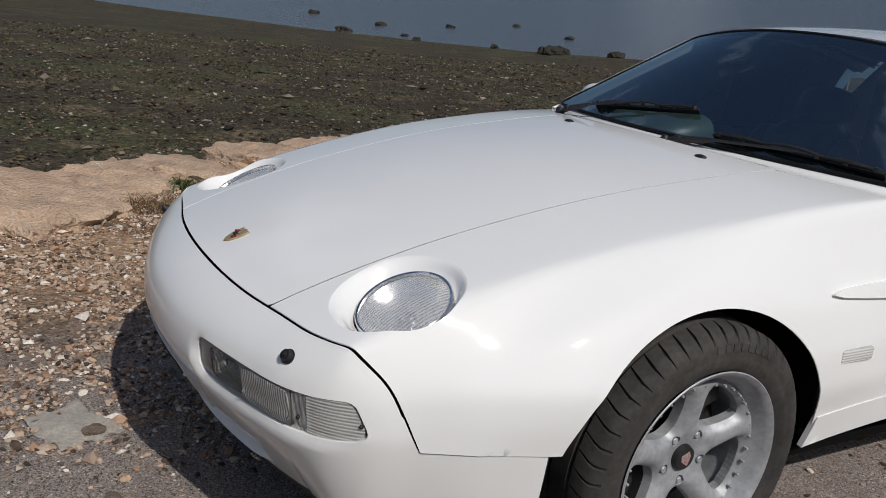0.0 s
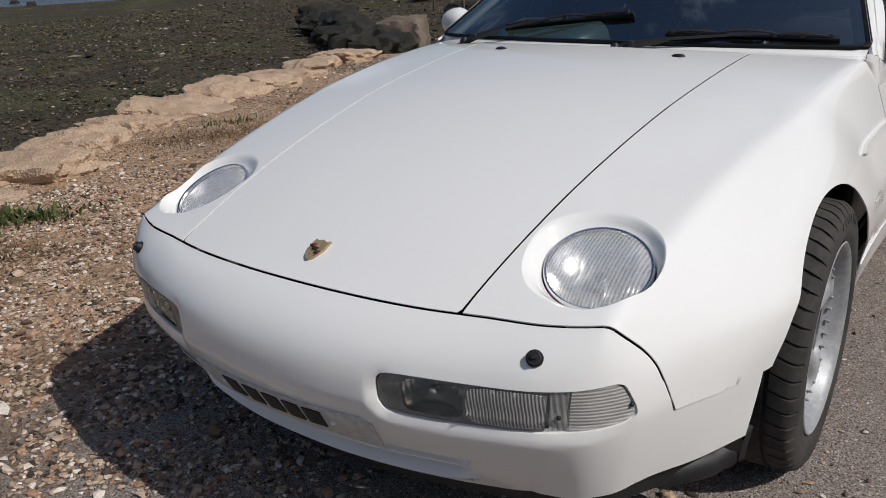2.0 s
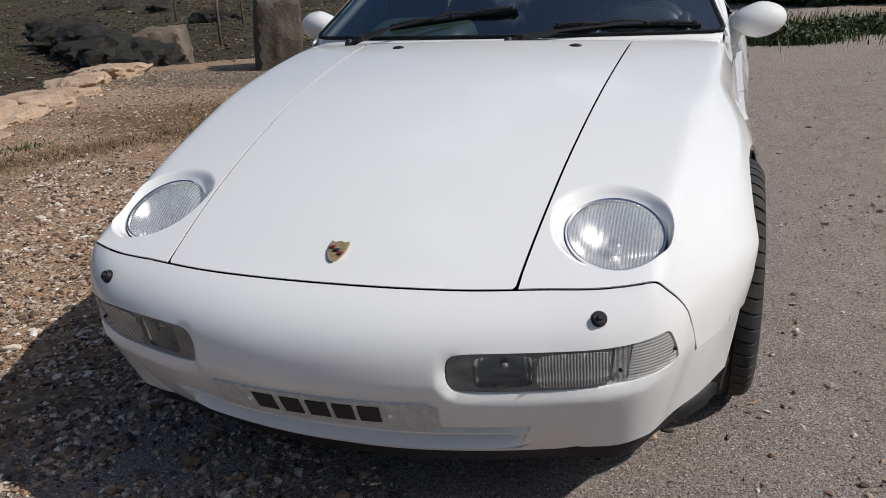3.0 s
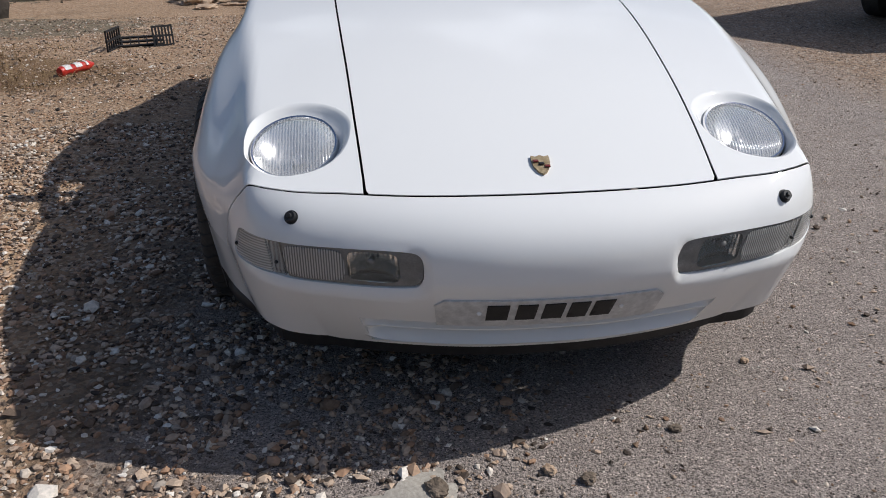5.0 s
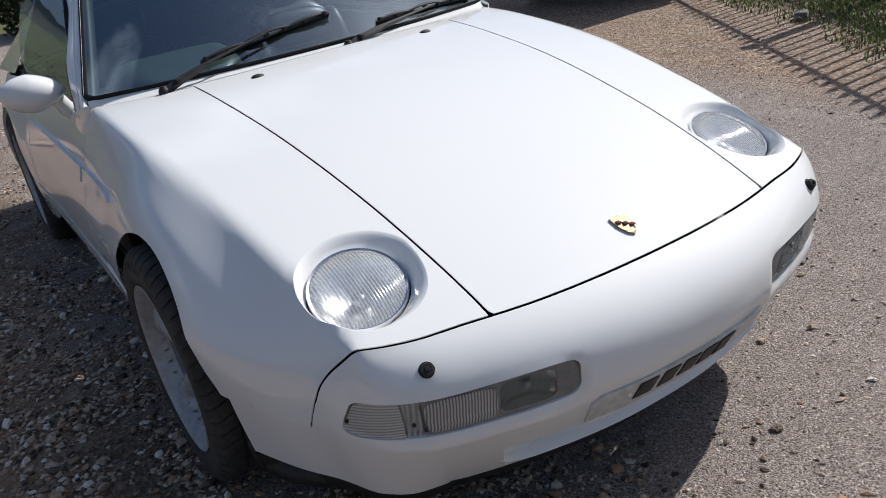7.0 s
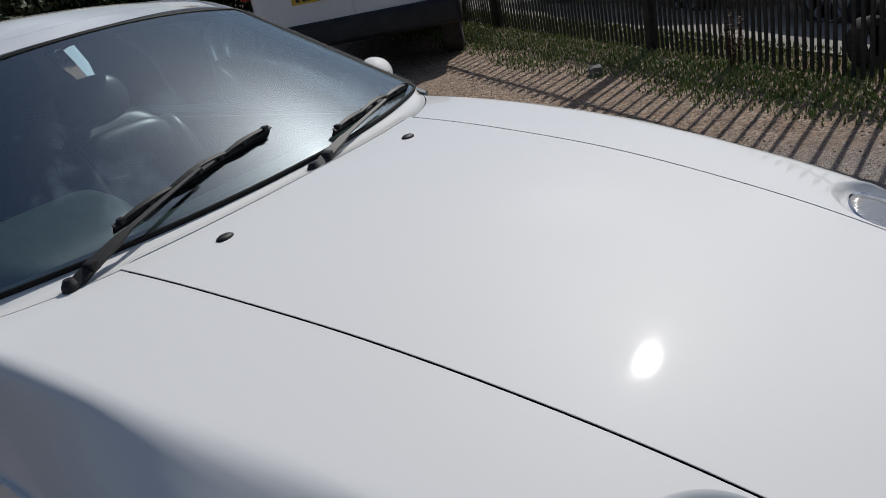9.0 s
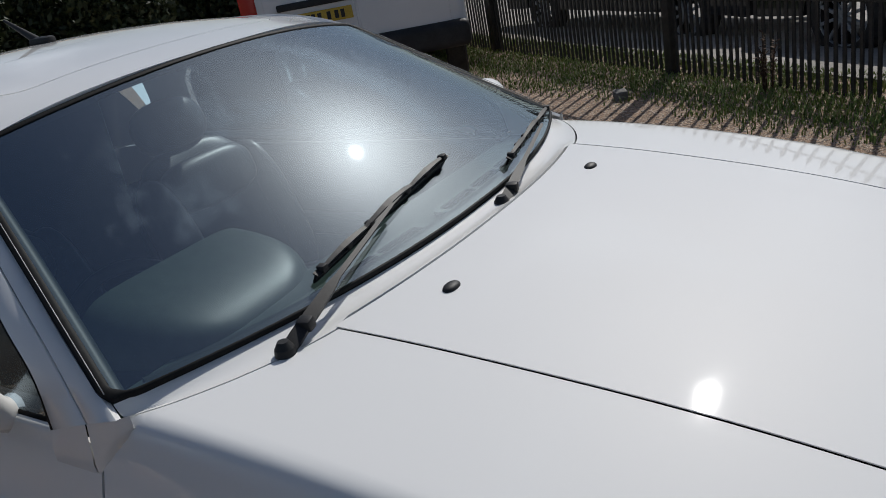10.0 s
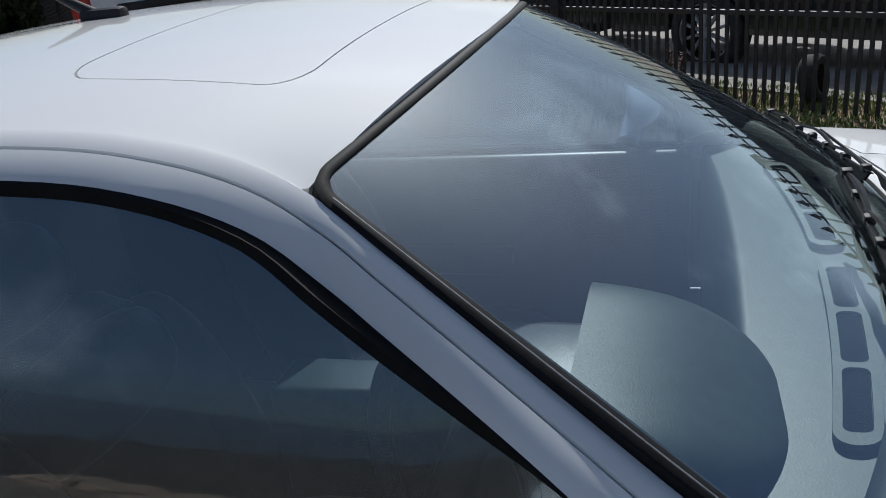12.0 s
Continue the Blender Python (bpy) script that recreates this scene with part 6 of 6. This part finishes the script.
for i, (x, y, r) in enumerate(((-74.9, 28.8, 0.7), (-53.3, 22.9, 0.6), (-60.6, 29.1, 0.45), (-46.5, 25.1, 0.35), (-57.5, 33.8, 0.4), (-57.1, 39.9, 0.35), (-36.8, 28.6, 0.75), (-37.6, 29.9, 0.6), (-45.7, 36.7, 0.35), (-34.8, 31.7, 0.5), (-41, 27.5, 0.3), (-50, 26, 0.3))):
    out = -0.497 * (x + 45) + 0.869 * (y - 27.5)
    z = -0.33 - 0.0145 * (-5.5 - x) + float(hill(np.array([y]))[0]) + 0.03 * max(0, out)
    lump("shore_rock", (r, r * 0.8, r * 0.6), pose(x, y, z, 0, 0, 50 * i), WEEDROCK, "small dark rock at the waterline", "rock", "rocks at the waterline", 90 + i, 0.1, 0.35)
for x, y, h in ((-9.03, 13.95, 1.5), (-11.8, 19.5, 1.7), (-15.0, 21.0, 1.7)):
    v, f = tube([(0, 0, -0.3), (0.02, 0, h * 0.5), (0.05, 0.02, h)], [0.035, 0.03, 0.026], 8)
    ob = link_mesh("mooring_stake", v, f, ROCK)
    ob.location = (x, y, float(ground_height(np.array([x]), np.array([y]))[0]))
    tagged(ob, "thin weathered stake stuck in the beach", "stake", "stakes on the beach")
lump("pale_slab", (0.115, 0.085, 0.009), pose(-0.33, -0.11, 0.002, 0, 0, 25), mottled("pale_stone", (0.36, 0.33, 0.29), (0.48, 0.44, 0.38), 12, 0.9, 0.4, 0.004), "pale flat broken stone on the ground", "stone", "", 11, 0.3, 0.4)
for i, (x, y, r) in enumerate(((0.63, 0.69, 0.018), (0.07, -0.06, 0.02), (-0.01, -0.02, 0.017), (0.33, 0.10, 0.016), (0.635, 0.382, 0.013), (-0.27, -0.06, 0.03))):
    lump("loose_stone", (r, r * 0.8, r * 0.5), pose(x, y, r * 0.35, 0, 0, 60 * i), ROCK if i % 2 else CONCRETE, "single loose stone on the asphalt", "stone", "loose stones", 120 + i, 0.1, 0.3)

for i, (x, y, r) in enumerate(((-1.65, 8.45, 0.26), (-1.28, 8.30, 0.2), (-2.0, 8.15, 0.15), (-2.25, 8.7, 0.3), (-1.5, 8.05, 0.1), (-1.85, 8.75, 0.22))):
    lump("rubble_slab", (r, r * 0.7, r * 0.2), pose(x, y, r * 0.08, 0, 0, 40 * i), CONCRETE, "flat pale piece of broken concrete on shingle", "rubble", "rubble by the shore", 140 + i, 0.4, 0.3)

# litter
REDFOIL = mottled("red_foil", (0.42, 0.02, 0.015), (0.62, 0.05, 0.03), 14, 0.3, 0.5, 0.004)
WHITEFOIL = mottled("white_print", (0.6, 0.58, 0.55), (0.78, 0.76, 0.73), 14, 0.35, 0.4, 0.003)
m = pose(-2.40, 4.72, 0.036, 0, 0, 62)
prof = [(-0.16, 0.002), (-0.16, 0.03), (-0.14, 0.036)] + [(x, 0.033) for x in np.linspace(-0.12, 0.11, 8)] + [(0.13, 0.026), (0.16, 0.012), (0.16, 0.001)]
v, f = lathe(prof, 24)
v = [(x, y * (1 + 0.45 * noise.noise((x * 22, y * 30, 0))), z * (1 + 0.4 * noise.noise((x * 18, z * 20, 4)))) for x, y, z in v]
can = link_mesh("drink_can", v, f, REDFOIL, sharp=40)
can.matrix_basis = m
tagged(can, "crushed red and white drink can lying on gravel", "can")
for x0, x1 in ((-0.13, -0.07), (-0.03, 0.03), (0.07, 0.09)):
    v, f = lathe([(x0, 0.0365), (x0 * 0.5 + x1 * 0.5, 0.039), (x1, 0.0365)], 24)
    link_mesh("print_band", v[:len(v) // 2], [q for q in f if max(q) < len(v) // 2], WHITEFOIL, can)
crate = empty("plastic_crate", pose(-2.2, 5.68, 0.0, 0, 0, 8), "broken black plastic crate lying on gravel", "crate")
def crate_panel(m, w, h, parent):
    """A moulded lattice panel: a frame with upright and level bars."""
    for x in np.linspace(-w / 2, w / 2, 7):
        bm = bmesh.new()
        box(bm, (x - 0.006, -0.006, 0), (x + 0.006, 0.006, h), 0, m)
        part("upright_bar", bm, BLACK, parent, smooth=False)
    for z in (0.008, h * 0.5, h - 0.008):
        bm = bmesh.new()
        box(bm, (-w / 2 - 0.006, -0.008, z - 0.008), (w / 2 + 0.006, 0.008, z + 0.008), 0, m)
        part("level_bar", bm, BLACK, parent, smooth=False)
crate_panel(pose(-0.17, 0.0, 0, 0, 0, 75), 0.28, 0.17, crate)
crate_panel(pose(0.22, 0.06, 0, -8, 0, 20), 0.16, 0.17, crate)
crate_panel(pose(0.02, 0.06, 0.01, -62, 0, 6), 0.40, 0.13, crate)


# ---- plants on the shore side ----
WEED = grass_weed = shader("weed_green", (0.06, 0.085, 0.025), 0.6, spec=0.3)
_geo = WEED.node_tree.nodes.new("ShaderNodeNewGeometry")
put(WEED, "Base Color", ramp(WEED, _geo.outputs["Random Per Island"], [(0.0, (0.03, 0.05, 0.012)), (0.6, (0.075, 0.105, 0.03)), (1.0, (0.15, 0.13, 0.05))]))
STRAW = shader("dry_straw", (0.24, 0.15, 0.07), 0.8, spec=0.2)
_geo = STRAW.node_tree.nodes.new("ShaderNodeNewGeometry")
put(STRAW, "Base Color", ramp(STRAW, _geo.outputs["Random Per Island"], [(0.0, (0.07, 0.04, 0.02)), (0.6, (0.2, 0.125, 0.06)), (1.0, (0.36, 0.26, 0.14))]))


def blades(name, roots, height, width, material, label, seed, lean=0.5, category="grass"):
    """Bent, tapered blades of two faces each."""
    r = np.random.default_rng(seed)
    n = len(roots)
    a = r.uniform(0, 2 * math.pi, n)
    h = height * r.uniform(0.4, 1.2, n)
    w = width * r.uniform(0.6, 1.3, n)
    ln = h * r.uniform(0.1, lean * 2, n)
    side = np.stack([-np.sin(a), np.cos(a), np.zeros(n)], 1) * w[:, None] * 0.5
    out = np.stack([np.cos(a), np.sin(a), np.zeros(n)], 1)
    up = np.array([0, 0, 1.0])
    mid = roots + out * (ln * 0.3)[:, None] + up * (h * 0.6)[:, None]
    tip = roots + out * ln[:, None] + up * h[:, None]
    v = np.stack([roots - side, roots + side, mid + side * 0.8, mid - side * 0.8, tip], 1).reshape(-1, 3)
    faces = [q for k in np.arange(n) * 5 for q in ((k, k + 1, k + 2, k + 3), (k + 3, k + 2, k + 4))]
    return tagged(link_mesh(name, v, faces, material, smooth=False), label, category, kind="stuff")


def clump(n, cx, cy, rx, ry, turn=0.0):
    t = radians(turn)
    p = rng.normal(0, 0.5, (n, 2)) * (rx, ry)
    x, y = cx + p[:, 0] * math.cos(t) - p[:, 1] * math.sin(t), cy + p[:, 0] * math.sin(t) + p[:, 1] * math.cos(t)
    return np.stack([x, y, ground_height(x, y)], 1)


blades("shore_weed", np.concatenate([clump(1500, -3.2, 0.85, 0.5, 0.15, 50), clump(60, -3.75, 1.75, 0.2, 0.1, 60), clump(60, -4.1, 3.4, 0.3, 0.15, 60)]), 0.05, 0.013, WEED, "green weeds growing beside the broken concrete", 12, 1.0, "weeds")
blades("dry_grass", np.concatenate([clump(700, -2.75, 0.55, 0.6, 0.16, 40), clump(1500, -3.6, 3.3, 1.1, 0.3, 62), clump(900, -2.9, 4.4, 0.7, 0.5, 30), clump(700, -3.3, 5.3, 0.8, 0.5, 60)]), 0.045, 0.005, STRAW, "flattened dry brown grass on gravel", 13, 2.6, "dry grass")


def stems(name, x, y, n, height, seed, material, label, leaf=0.0):
    """A dry plant: thin branching stems with small leaves or seed heads."""
    r = random.Random(seed)
    base = empty(name, pose(x, y, 0), label, "plant")
    meshes, leaves = [], []
    for _ in range(n):
        a, lean, h = r.uniform(0, 6.28), r.uniform(0.02, 0.14), height * r.uniform(0.6, 1.0)
        pts = [(0.03 * math.cos(a) + lean * h * k * k * math.cos(a), 0.03 * math.sin(a) + lean * h * k * k * math.sin(a), h * k) for k in (0, 0.33, 0.66, 1)]
        meshes.append(tube(pts, [0.006, 0.005, 0.004, 0.002], 5))
        for _ in range(26):
            k = r.uniform(0.25, 1)
            c = Vector((pts[0][0] + lean * h * k * k * math.cos(a), pts[0][1] + lean * h * k * k * math.sin(a), h * k))
            d = Vector((r.uniform(-1, 1), r.uniform(-1, 1), r.uniform(-0.2, 0.8))).normalized() * r.uniform(0.02, 0.05)
            s = d.cross(Vector((0, 0, 1))) * 0.25
            leaves.append(([c, c + d * 0.5 + s, c + d, c + d * 0.5 - s], [(0, 1, 2, 3)]))
    link_mesh("stem", *joined(*meshes), material, base)
    link_mesh("foliage", *joined(*leaves), material, base, smooth=False)
    return base


DRYSTEM = mottled("reddish_stem", (0.06, 0.032, 0.02), (0.14, 0.08, 0.045), 12, 0.85, 0.2, 0.001)
stems("dry_dock_plant", -0.98, 8.15, 4, 0.95, 5, DRYSTEM, "tall dry reddish dock plant by the shore")
stems("dry_dock_plant", 4.52, 1.98, 9, 0.42, 8, DRYSTEM, "low dry reddish weed at the foot of the fence")


# ---- fence ----
IRON = mottled("black_iron", (0.025, 0.024, 0.023), (0.055, 0.05, 0.046), 12, 0.5, 0.3, 0.001)
FENCE_DIR = Vector((0.548, 0.836, 0)).normalized()
FENCE_AT = Vector((5.22, 2.85, 0))
fence = empty("fence", pose(*FENCE_AT, 0, 0, math.degrees(math.atan2(FENCE_DIR.y, FENCE_DIR.x))), "tall black iron railing with spear tops beside the grass", "fence")


def picket_mesh(height):
    bm = bmesh.new()
    box(bm, (-0.012, -0.007, 0.0), (0.012, 0.007, height))
    tip = [(0.014, height), (0.034, height + 0.02), (0.026, height + 0.05), (0.001, height + 0.13)]
    rings = []
    for r, z in tip:
        rings.append([bm.verts.new((r * a, r * b * 0.4, z)) for a, b in ((1, 0), (0, 1), (-1, 0), (0, -1))])
    for a, b in zip(rings, rings[1:]):
        for i in range(4):
            bm.faces.new((a[i], a[(i + 1) % 4], b[(i + 1) % 4], b[i]))
    me = bpy.data.meshes.new("picket")
    bm.to_mesh(me)
    bm.free()
    me.materials.append(IRON)
    return me


_tall, _short = picket_mesh(1.49), picket_mesh(0.66)
for i in range(-90, 200):
    if i % 45 == 0:
        continue
    ob = new("picket", _short if i % 2 else _tall)
    ob.parent = fence
    ob.location = (i * 0.0653 + 0.006 * math.sin(i * 7.1), 0, 0)
for z in (0.60, 1.46):
    bm = bmesh.new()
    box(bm, (-6.4, -0.014, z - 0.016), (13.6, 0.014, z + 0.016), 0.004)
    part("rail", bm, IRON, fence)
for k in range(-2, 5):
    bm = bmesh.new()
    x = k * 45 * 0.0653
    box(bm, (x - 0.042, -0.042, 0), (x + 0.042, 0.042, 1.56), 0.008)
    box(bm, (x - 0.055, -0.055, 1.56), (x + 0.055, 0.055, 1.60), 0.01)
    part("post", bm, IRON, fence)


def fence_point(along, out=0.0):
    """A place along the fence, out metres towards the car."""
    return FENCE_AT + FENCE_DIR * along + Vector((-FENCE_DIR.y, FENCE_DIR.x, 0)) * out


# grass strip before the fence
def grass_material():
    m = shader("grass", (0.07, 0.11, 0.025), 0.6, spec=0.3)
    geo = m.node_tree.nodes.new("ShaderNodeNewGeometry")
    put(m, "Base Color", ramp(m, geo.outputs["Random Per Island"], [(0.0, (0.08, 0.11, 0.028)), (0.5, (0.16, 0.23, 0.05)), (0.85, (0.24, 0.28, 0.08)), (1.0, (0.34, 0.28, 0.15))]))
    return m


GRASS = grass_material()


_g = []
for _ in range(62000):
    along, out = rng.uniform(-6.5, 9.5), rng.uniform(-0.5, 0.95)
    p = fence_point(along, out)
    dens = 1.0 - max(0, out - 0.4) * 1.9 + 0.7 * noise.noise((p.x * 1.7, p.y * 1.7, 0))
    if rng.uniform() < dens:
        _g.append((p.x, p.y, 0.0))
blades("grass", np.array(_g), 0.042, 0.010, GRASS, "rough green grass strip along the fence", 4)

# ---- van ----
VANPAINT = paint_material("van_white", (0.72, 0.73, 0.74))
VANBLACK = mottled("van_plastic", (0.015, 0.015, 0.016), (0.03, 0.03, 0.032), 8, 0.6, 0.3, 0.002)
YELLOW = mottled("plate_yellow", (0.55, 0.36, 0.03), (0.68, 0.46, 0.05), 8, 0.4, 0.05, 0.0005)
TAILRED = shader("tail_light_red", (0.45, 0.02, 0.015), 0.2)
van = empty("van", pose(4.72, 5.48, 0, 0, 0, -57), "white panel van seen from behind, parked", "van")


def van_part(name, lo, hi, bevel, mat, parent=van, label=""):
    bm = bmesh.new()
    box(bm, lo, hi, bevel, None, 4)
    return part(name, bm, mat, parent, label, sharp=50)


body_van = van_part("body", (-0.96, 0.0, 0.41), (0.96, 4.6, 1.80), 0.09, VANPAINT)
van_part("bumper", (-0.97, -0.08, 0.38), (0.97, 0.35, 0.62), 0.06, VANBLACK)
van_part("skirt", (-0.95, 0.3, 0.36), (0.95, 4.6, 0.43), 0.03, VANBLACK)
for s in (-1, 1):
    van_part("tail_light", (s * 0.955 - 0.075, -0.015, 0.92), (s * 0.955 + 0.075 - 0.14 * (s > 0), 0.1, 1.58), 0.02, TAILRED, body_van)
    van_part("rear_door", (min(s * 0.01, s * 0.82), -0.012, 0.61), (max(s * 0.01, s * 0.82), 0.02, 1.72), 0.012, VANPAINT)
    for y in (0.75, 3.7):
        vs, fs = lathe([(-0.1, 0.1), (-0.1, 0.3), (-0.08, 0.325), (0.08, 0.325), (0.1, 0.3), (0.1, 0.19), (0.08, 0.18), (0.08, 0.01)], 32)
        w = link_mesh("wheel", [(v[0] * s + s * 0.82, v[1] + y, v[2] + 0.325) for v in vs], fs, TYRE, van, sharp=40)
van_part("side_window", (-0.975, 0.5, 1.1), (-0.955, 2.2, 1.48), 0.004, BLACK)
vp = van_part("number_plate", (-0.56, -0.03, 0.80), (-0.04, -0.005, 0.91), 0.004, YELLOW, van, "yellow number plate with dark bars")
for i, x in enumerate((-0.52, -0.455, -0.41, -0.355, -0.27, -0.20, -0.145)):
    van_part("character_bar", (x, -0.034, 0.82), (x + 0.035, -0.028, 0.89), 0.001, BLACK, vp)
van_part("door_handle", (-0.70, -0.045, 0.955), (-0.05, -0.004, 1.015), 0.012, VANBLACK)

# ---- cars behind the fence ----
DARKPAINT = paint_material("dark_paint", (0.012, 0.013, 0.016))
DARKGLASS = shader("dark_glass", (0.01, 0.011, 0.013), 0.05, spec=0.6)


def dark_car(place, turn, label):
    """A large dark estate car: side profile drawn out to its width, arches cut, wheels with ten spokes."""
    base = empty("estate_car", pose(place[0], place[1], float(ground_height(np.array([place[0]]), np.array([place[1]]))[0]) + 0.012, 0, 0, turn), label, "car", "cars behind the fence")
    low = [(-0.95, 0.32), (-1.0, 0.55), (-0.95, 0.85), (-0.2, 1.0), (0.35, 1.04), (3.4, 1.08), (3.75, 0.98), (3.8, 0.6), (3.7, 0.32)]
    for a, r in ((2.85, 0.40), (0.0, 0.40)):
        low += [(a + r * math.cos(t), max(0.32, 0.34 + r * math.sin(t))) for t in np.linspace(0, math.pi, 14)]
    bm = bmesh.new()
    rings = []
    for x, inset_by in ((-0.9, 0.03), (-0.86, 0.0), (0.86, 0.0), (0.9, 0.03)):
        rings.append([bm.verts.new((x, y, z + (0 if z < 0.4 else -inset_by * 0.6))) for y, z in low])
    for p, q in zip(rings, rings[1:]):
        for i in range(len(low)):
            j = (i + 1) % len(low)
            bm.faces.new((p[i], p[j], q[j], q[i]))
    bm.faces.new(rings[0])
    bm.faces.new(rings[-1][::-1])
    shell = part("body", bm, DARKPAINT, base, sharp=35)
    bm = bmesh.new()
    cab = [(0.25, 1.02), (0.95, 1.55), (1.5, 1.66), (2.9, 1.62), (3.6, 1.07)]
    r2 = [[bm.verts.new((x * (1 - 0.22 * (z - 1.0)), y, z)) for y, z in cab] for x in (-0.82, 0.82)]
    for i in range(len(cab)):
        j = (i + 1) % len(cab)
        bm.faces.new((r2[0][i], r2[0][j], r2[1][j], r2[1][i]))
    bm.faces.new(r2[0])
    bm.faces.new(r2[1][::-1])
    part("cabin", bm, DARKGLASS, base, sharp=35)
    for s in (-1, 1):
        for y in (0.0, 2.85):
            vs, fs = lathe([(-0.1, 0.2), (-0.11, 0.30), (-0.08, 0.345), (0.08, 0.345), (0.11, 0.31), (0.112, 0.255), (0.10, 0.245), (0.03, 0.24)], 40)
            wheel = link_mesh("wheel", [(v[0] * s + s * 0.80, v[1] + y, v[2] + 0.345) for v in vs], fs, TYRE, base, sharp=40)
            bm = bmesh.new()
            for k in range(10):
                a = 2 * math.pi * k / 10
                box(bm, (-0.02, -0.014, 0.03), (0.015, 0.014, 0.245), 0.004, Matrix.Translation((s * 0.885, y, 0.345)) @ Matrix.Rotation(a, 4, "X"), 1)
            bmesh.ops.create_cone(bm, cap_ends=True, segments=20, radius1=0.05, radius2=0.045, depth=0.03, matrix=Matrix.Translation((s * 0.885, y, 0.345)) @ Matrix.Rotation(math.pi / 2, 4, "Y"))
            vs, fs = lathe([(0.0, 0.235), (0.02, 0.238), (0.022, 0.25), (0.0, 0.252)], 40)
            part("rim", bm, ALLOY, wheel, "silver ten-spoke rim", sharp=30)
            link_mesh("rim_lip", [(v[0] * s + s * 0.88, v[1] + y, v[2] + 0.345) for v in vs], fs, ALLOY, wheel, sharp=40)
    bm = bmesh.new()
    box(bm, (-0.70, -1.0, 0.62), (-0.35, -0.93, 0.72), 0.02)
    part("headlight", bm, REFLECTOR, base)
    return base


_ft = math.degrees(math.atan2(FENCE_DIR.y, FENCE_DIR.x)) - 90
dark_car((7.0, 1.26), _ft + 180, "dark estate car parked behind the iron fence")
dark_car((9.9, 5.33), _ft + 180, "dark estate car parked behind the iron fence, farther along")

# pale yard behind the fence
YARD = mottled("pale_yard", (0.28, 0.265, 0.24), (0.40, 0.38, 0.345), 1.5, 0.9, 0.3, 0.004, 20)
_yp = [fence_point(a, o) for a in np.linspace(-7, 14, 40) for o in np.linspace(-0.35, -16, 60)]
_yx, _yy = np.array([p.x for p in _yp]), np.array([p.y for p in _yp])
yard = link_mesh("pavement", np.stack([_yx, _yy, ground_height(_yx, _yy) + 0.016], 1), grid_faces(40, 60, flip=True), YARD)
tagged(yard, "pale concrete yard behind the fence", "yard", kind="structure")

# tyre lying by the fence, a lump of rubble in the grass
p = fence_point(-1.9, -0.25)
vs, fs = lathe([(-0.05, 0.09), (-0.06, 0.135), (-0.045, 0.155), (0.045, 0.155), (0.06, 0.135), (0.05, 0.09)], 32)
tyre = link_mesh("old_tyre", vs, fs, TYRE, sharp=40)
tyre.matrix_basis = Matrix.Translation((p.x, p.y, 0.15)) @ pose(0, 0, 0, 0, 8, _ft + 100)
tagged(tyre, "small old black tyre leaning at the fence", "tyre")
lump("rubble_block", (0.075, 0.05, 0.038), pose(4.49, 3.02, 0.03, 0, 0, 30), mottled("grey_block", (0.12, 0.115, 0.105), (0.26, 0.25, 0.23), 12, 0.9, 0.4, 0.004), "small grey block at the edge of the grass", "block", "", 44, 0.7, 0.1)

# ---- hedge and bank behind ----
LEAF = shader("hedge_leaf", (0.05, 0.08, 0.02), 0.55, spec=0.4)
_geo = LEAF.node_tree.nodes.new("ShaderNodeNewGeometry")
put(LEAF, "Base Color", ramp(LEAF, _geo.outputs["Random Per Island"], [(0.0, (0.014, 0.024, 0.008)), (0.6, (0.034, 0.052, 0.016)), (1.0, (0.085, 0.10, 0.042))]))


def leaf_cloud(name, centres, leaves, size, label, seed, category="bush"):
    """Many small leaves in uneven heaps."""
    r = np.random.default_rng(seed)
    c = np.array(centres)
    which = r.integers(0, len(c), leaves)
    d = r.normal(0, 1, (leaves, 3))
    d /= np.linalg.norm(d, axis=1)[:, None]
    p = c[which, :3] + d * c[which, 3:4] * (r.uniform(0.35, 1, leaves) ** 0.5)[:, None] * (1, 1, 0.9)
    p[:, 2] = np.maximum(p[:, 2], 0.02)
    a, t = r.normal(0, 1, (leaves, 3)), r.normal(0, 1, (leaves, 3))
    a /= np.linalg.norm(a, axis=1)[:, None]
    t = np.cross(a, t)
    t /= np.linalg.norm(t, axis=1)[:, None]
    s = size * r.uniform(0.5, 1.3, leaves)[:, None]
    v = np.stack([p - a * s, p + t * s * 0.45, p + a * s, p - t * s * 0.45], 1).reshape(-1, 3)
    o = np.arange(leaves) * 4
    return tagged(link_mesh(name, v, [(k, k + 1, k + 2, k + 3) for k in o], LEAF, smooth=False), label, category, kind="stuff")


_h = [(x, 15.5 + 0.35 * (x - 5) * -0.3 + math.sin(x * 1.9) * 0.5, 0.5 + 0.9 * ((k * 7 + int(x * 3)) % 3) / 2, 0.9) for x in np.arange(1.0, 14, 0.7) for k in range(3)]
leaf_cloud("hedge", _h, 80000, 0.085, "dark overgrown hedge behind the parking place", 21, "hedge")
_b = [(x, 9.6 + (x - 0.8) * 0.25 + 0.4 * math.sin(x * 3), 0.06, 0.22) for x in np.arange(0.85, 4.2, 0.22)]
leaf_cloud("bank_weeds", _b, 3500, 0.04, "low green weeds on the bank", 22, "weeds")
_gb = np.concatenate([clump(2600, 2.4, 11.2, 2.0, 1.6), clump(1200, 1.4, 9.6, 0.7, 0.4)])
blades("bank_grass", _gb, 0.12, 0.014, WEED, "rough grass on the bank", 23)
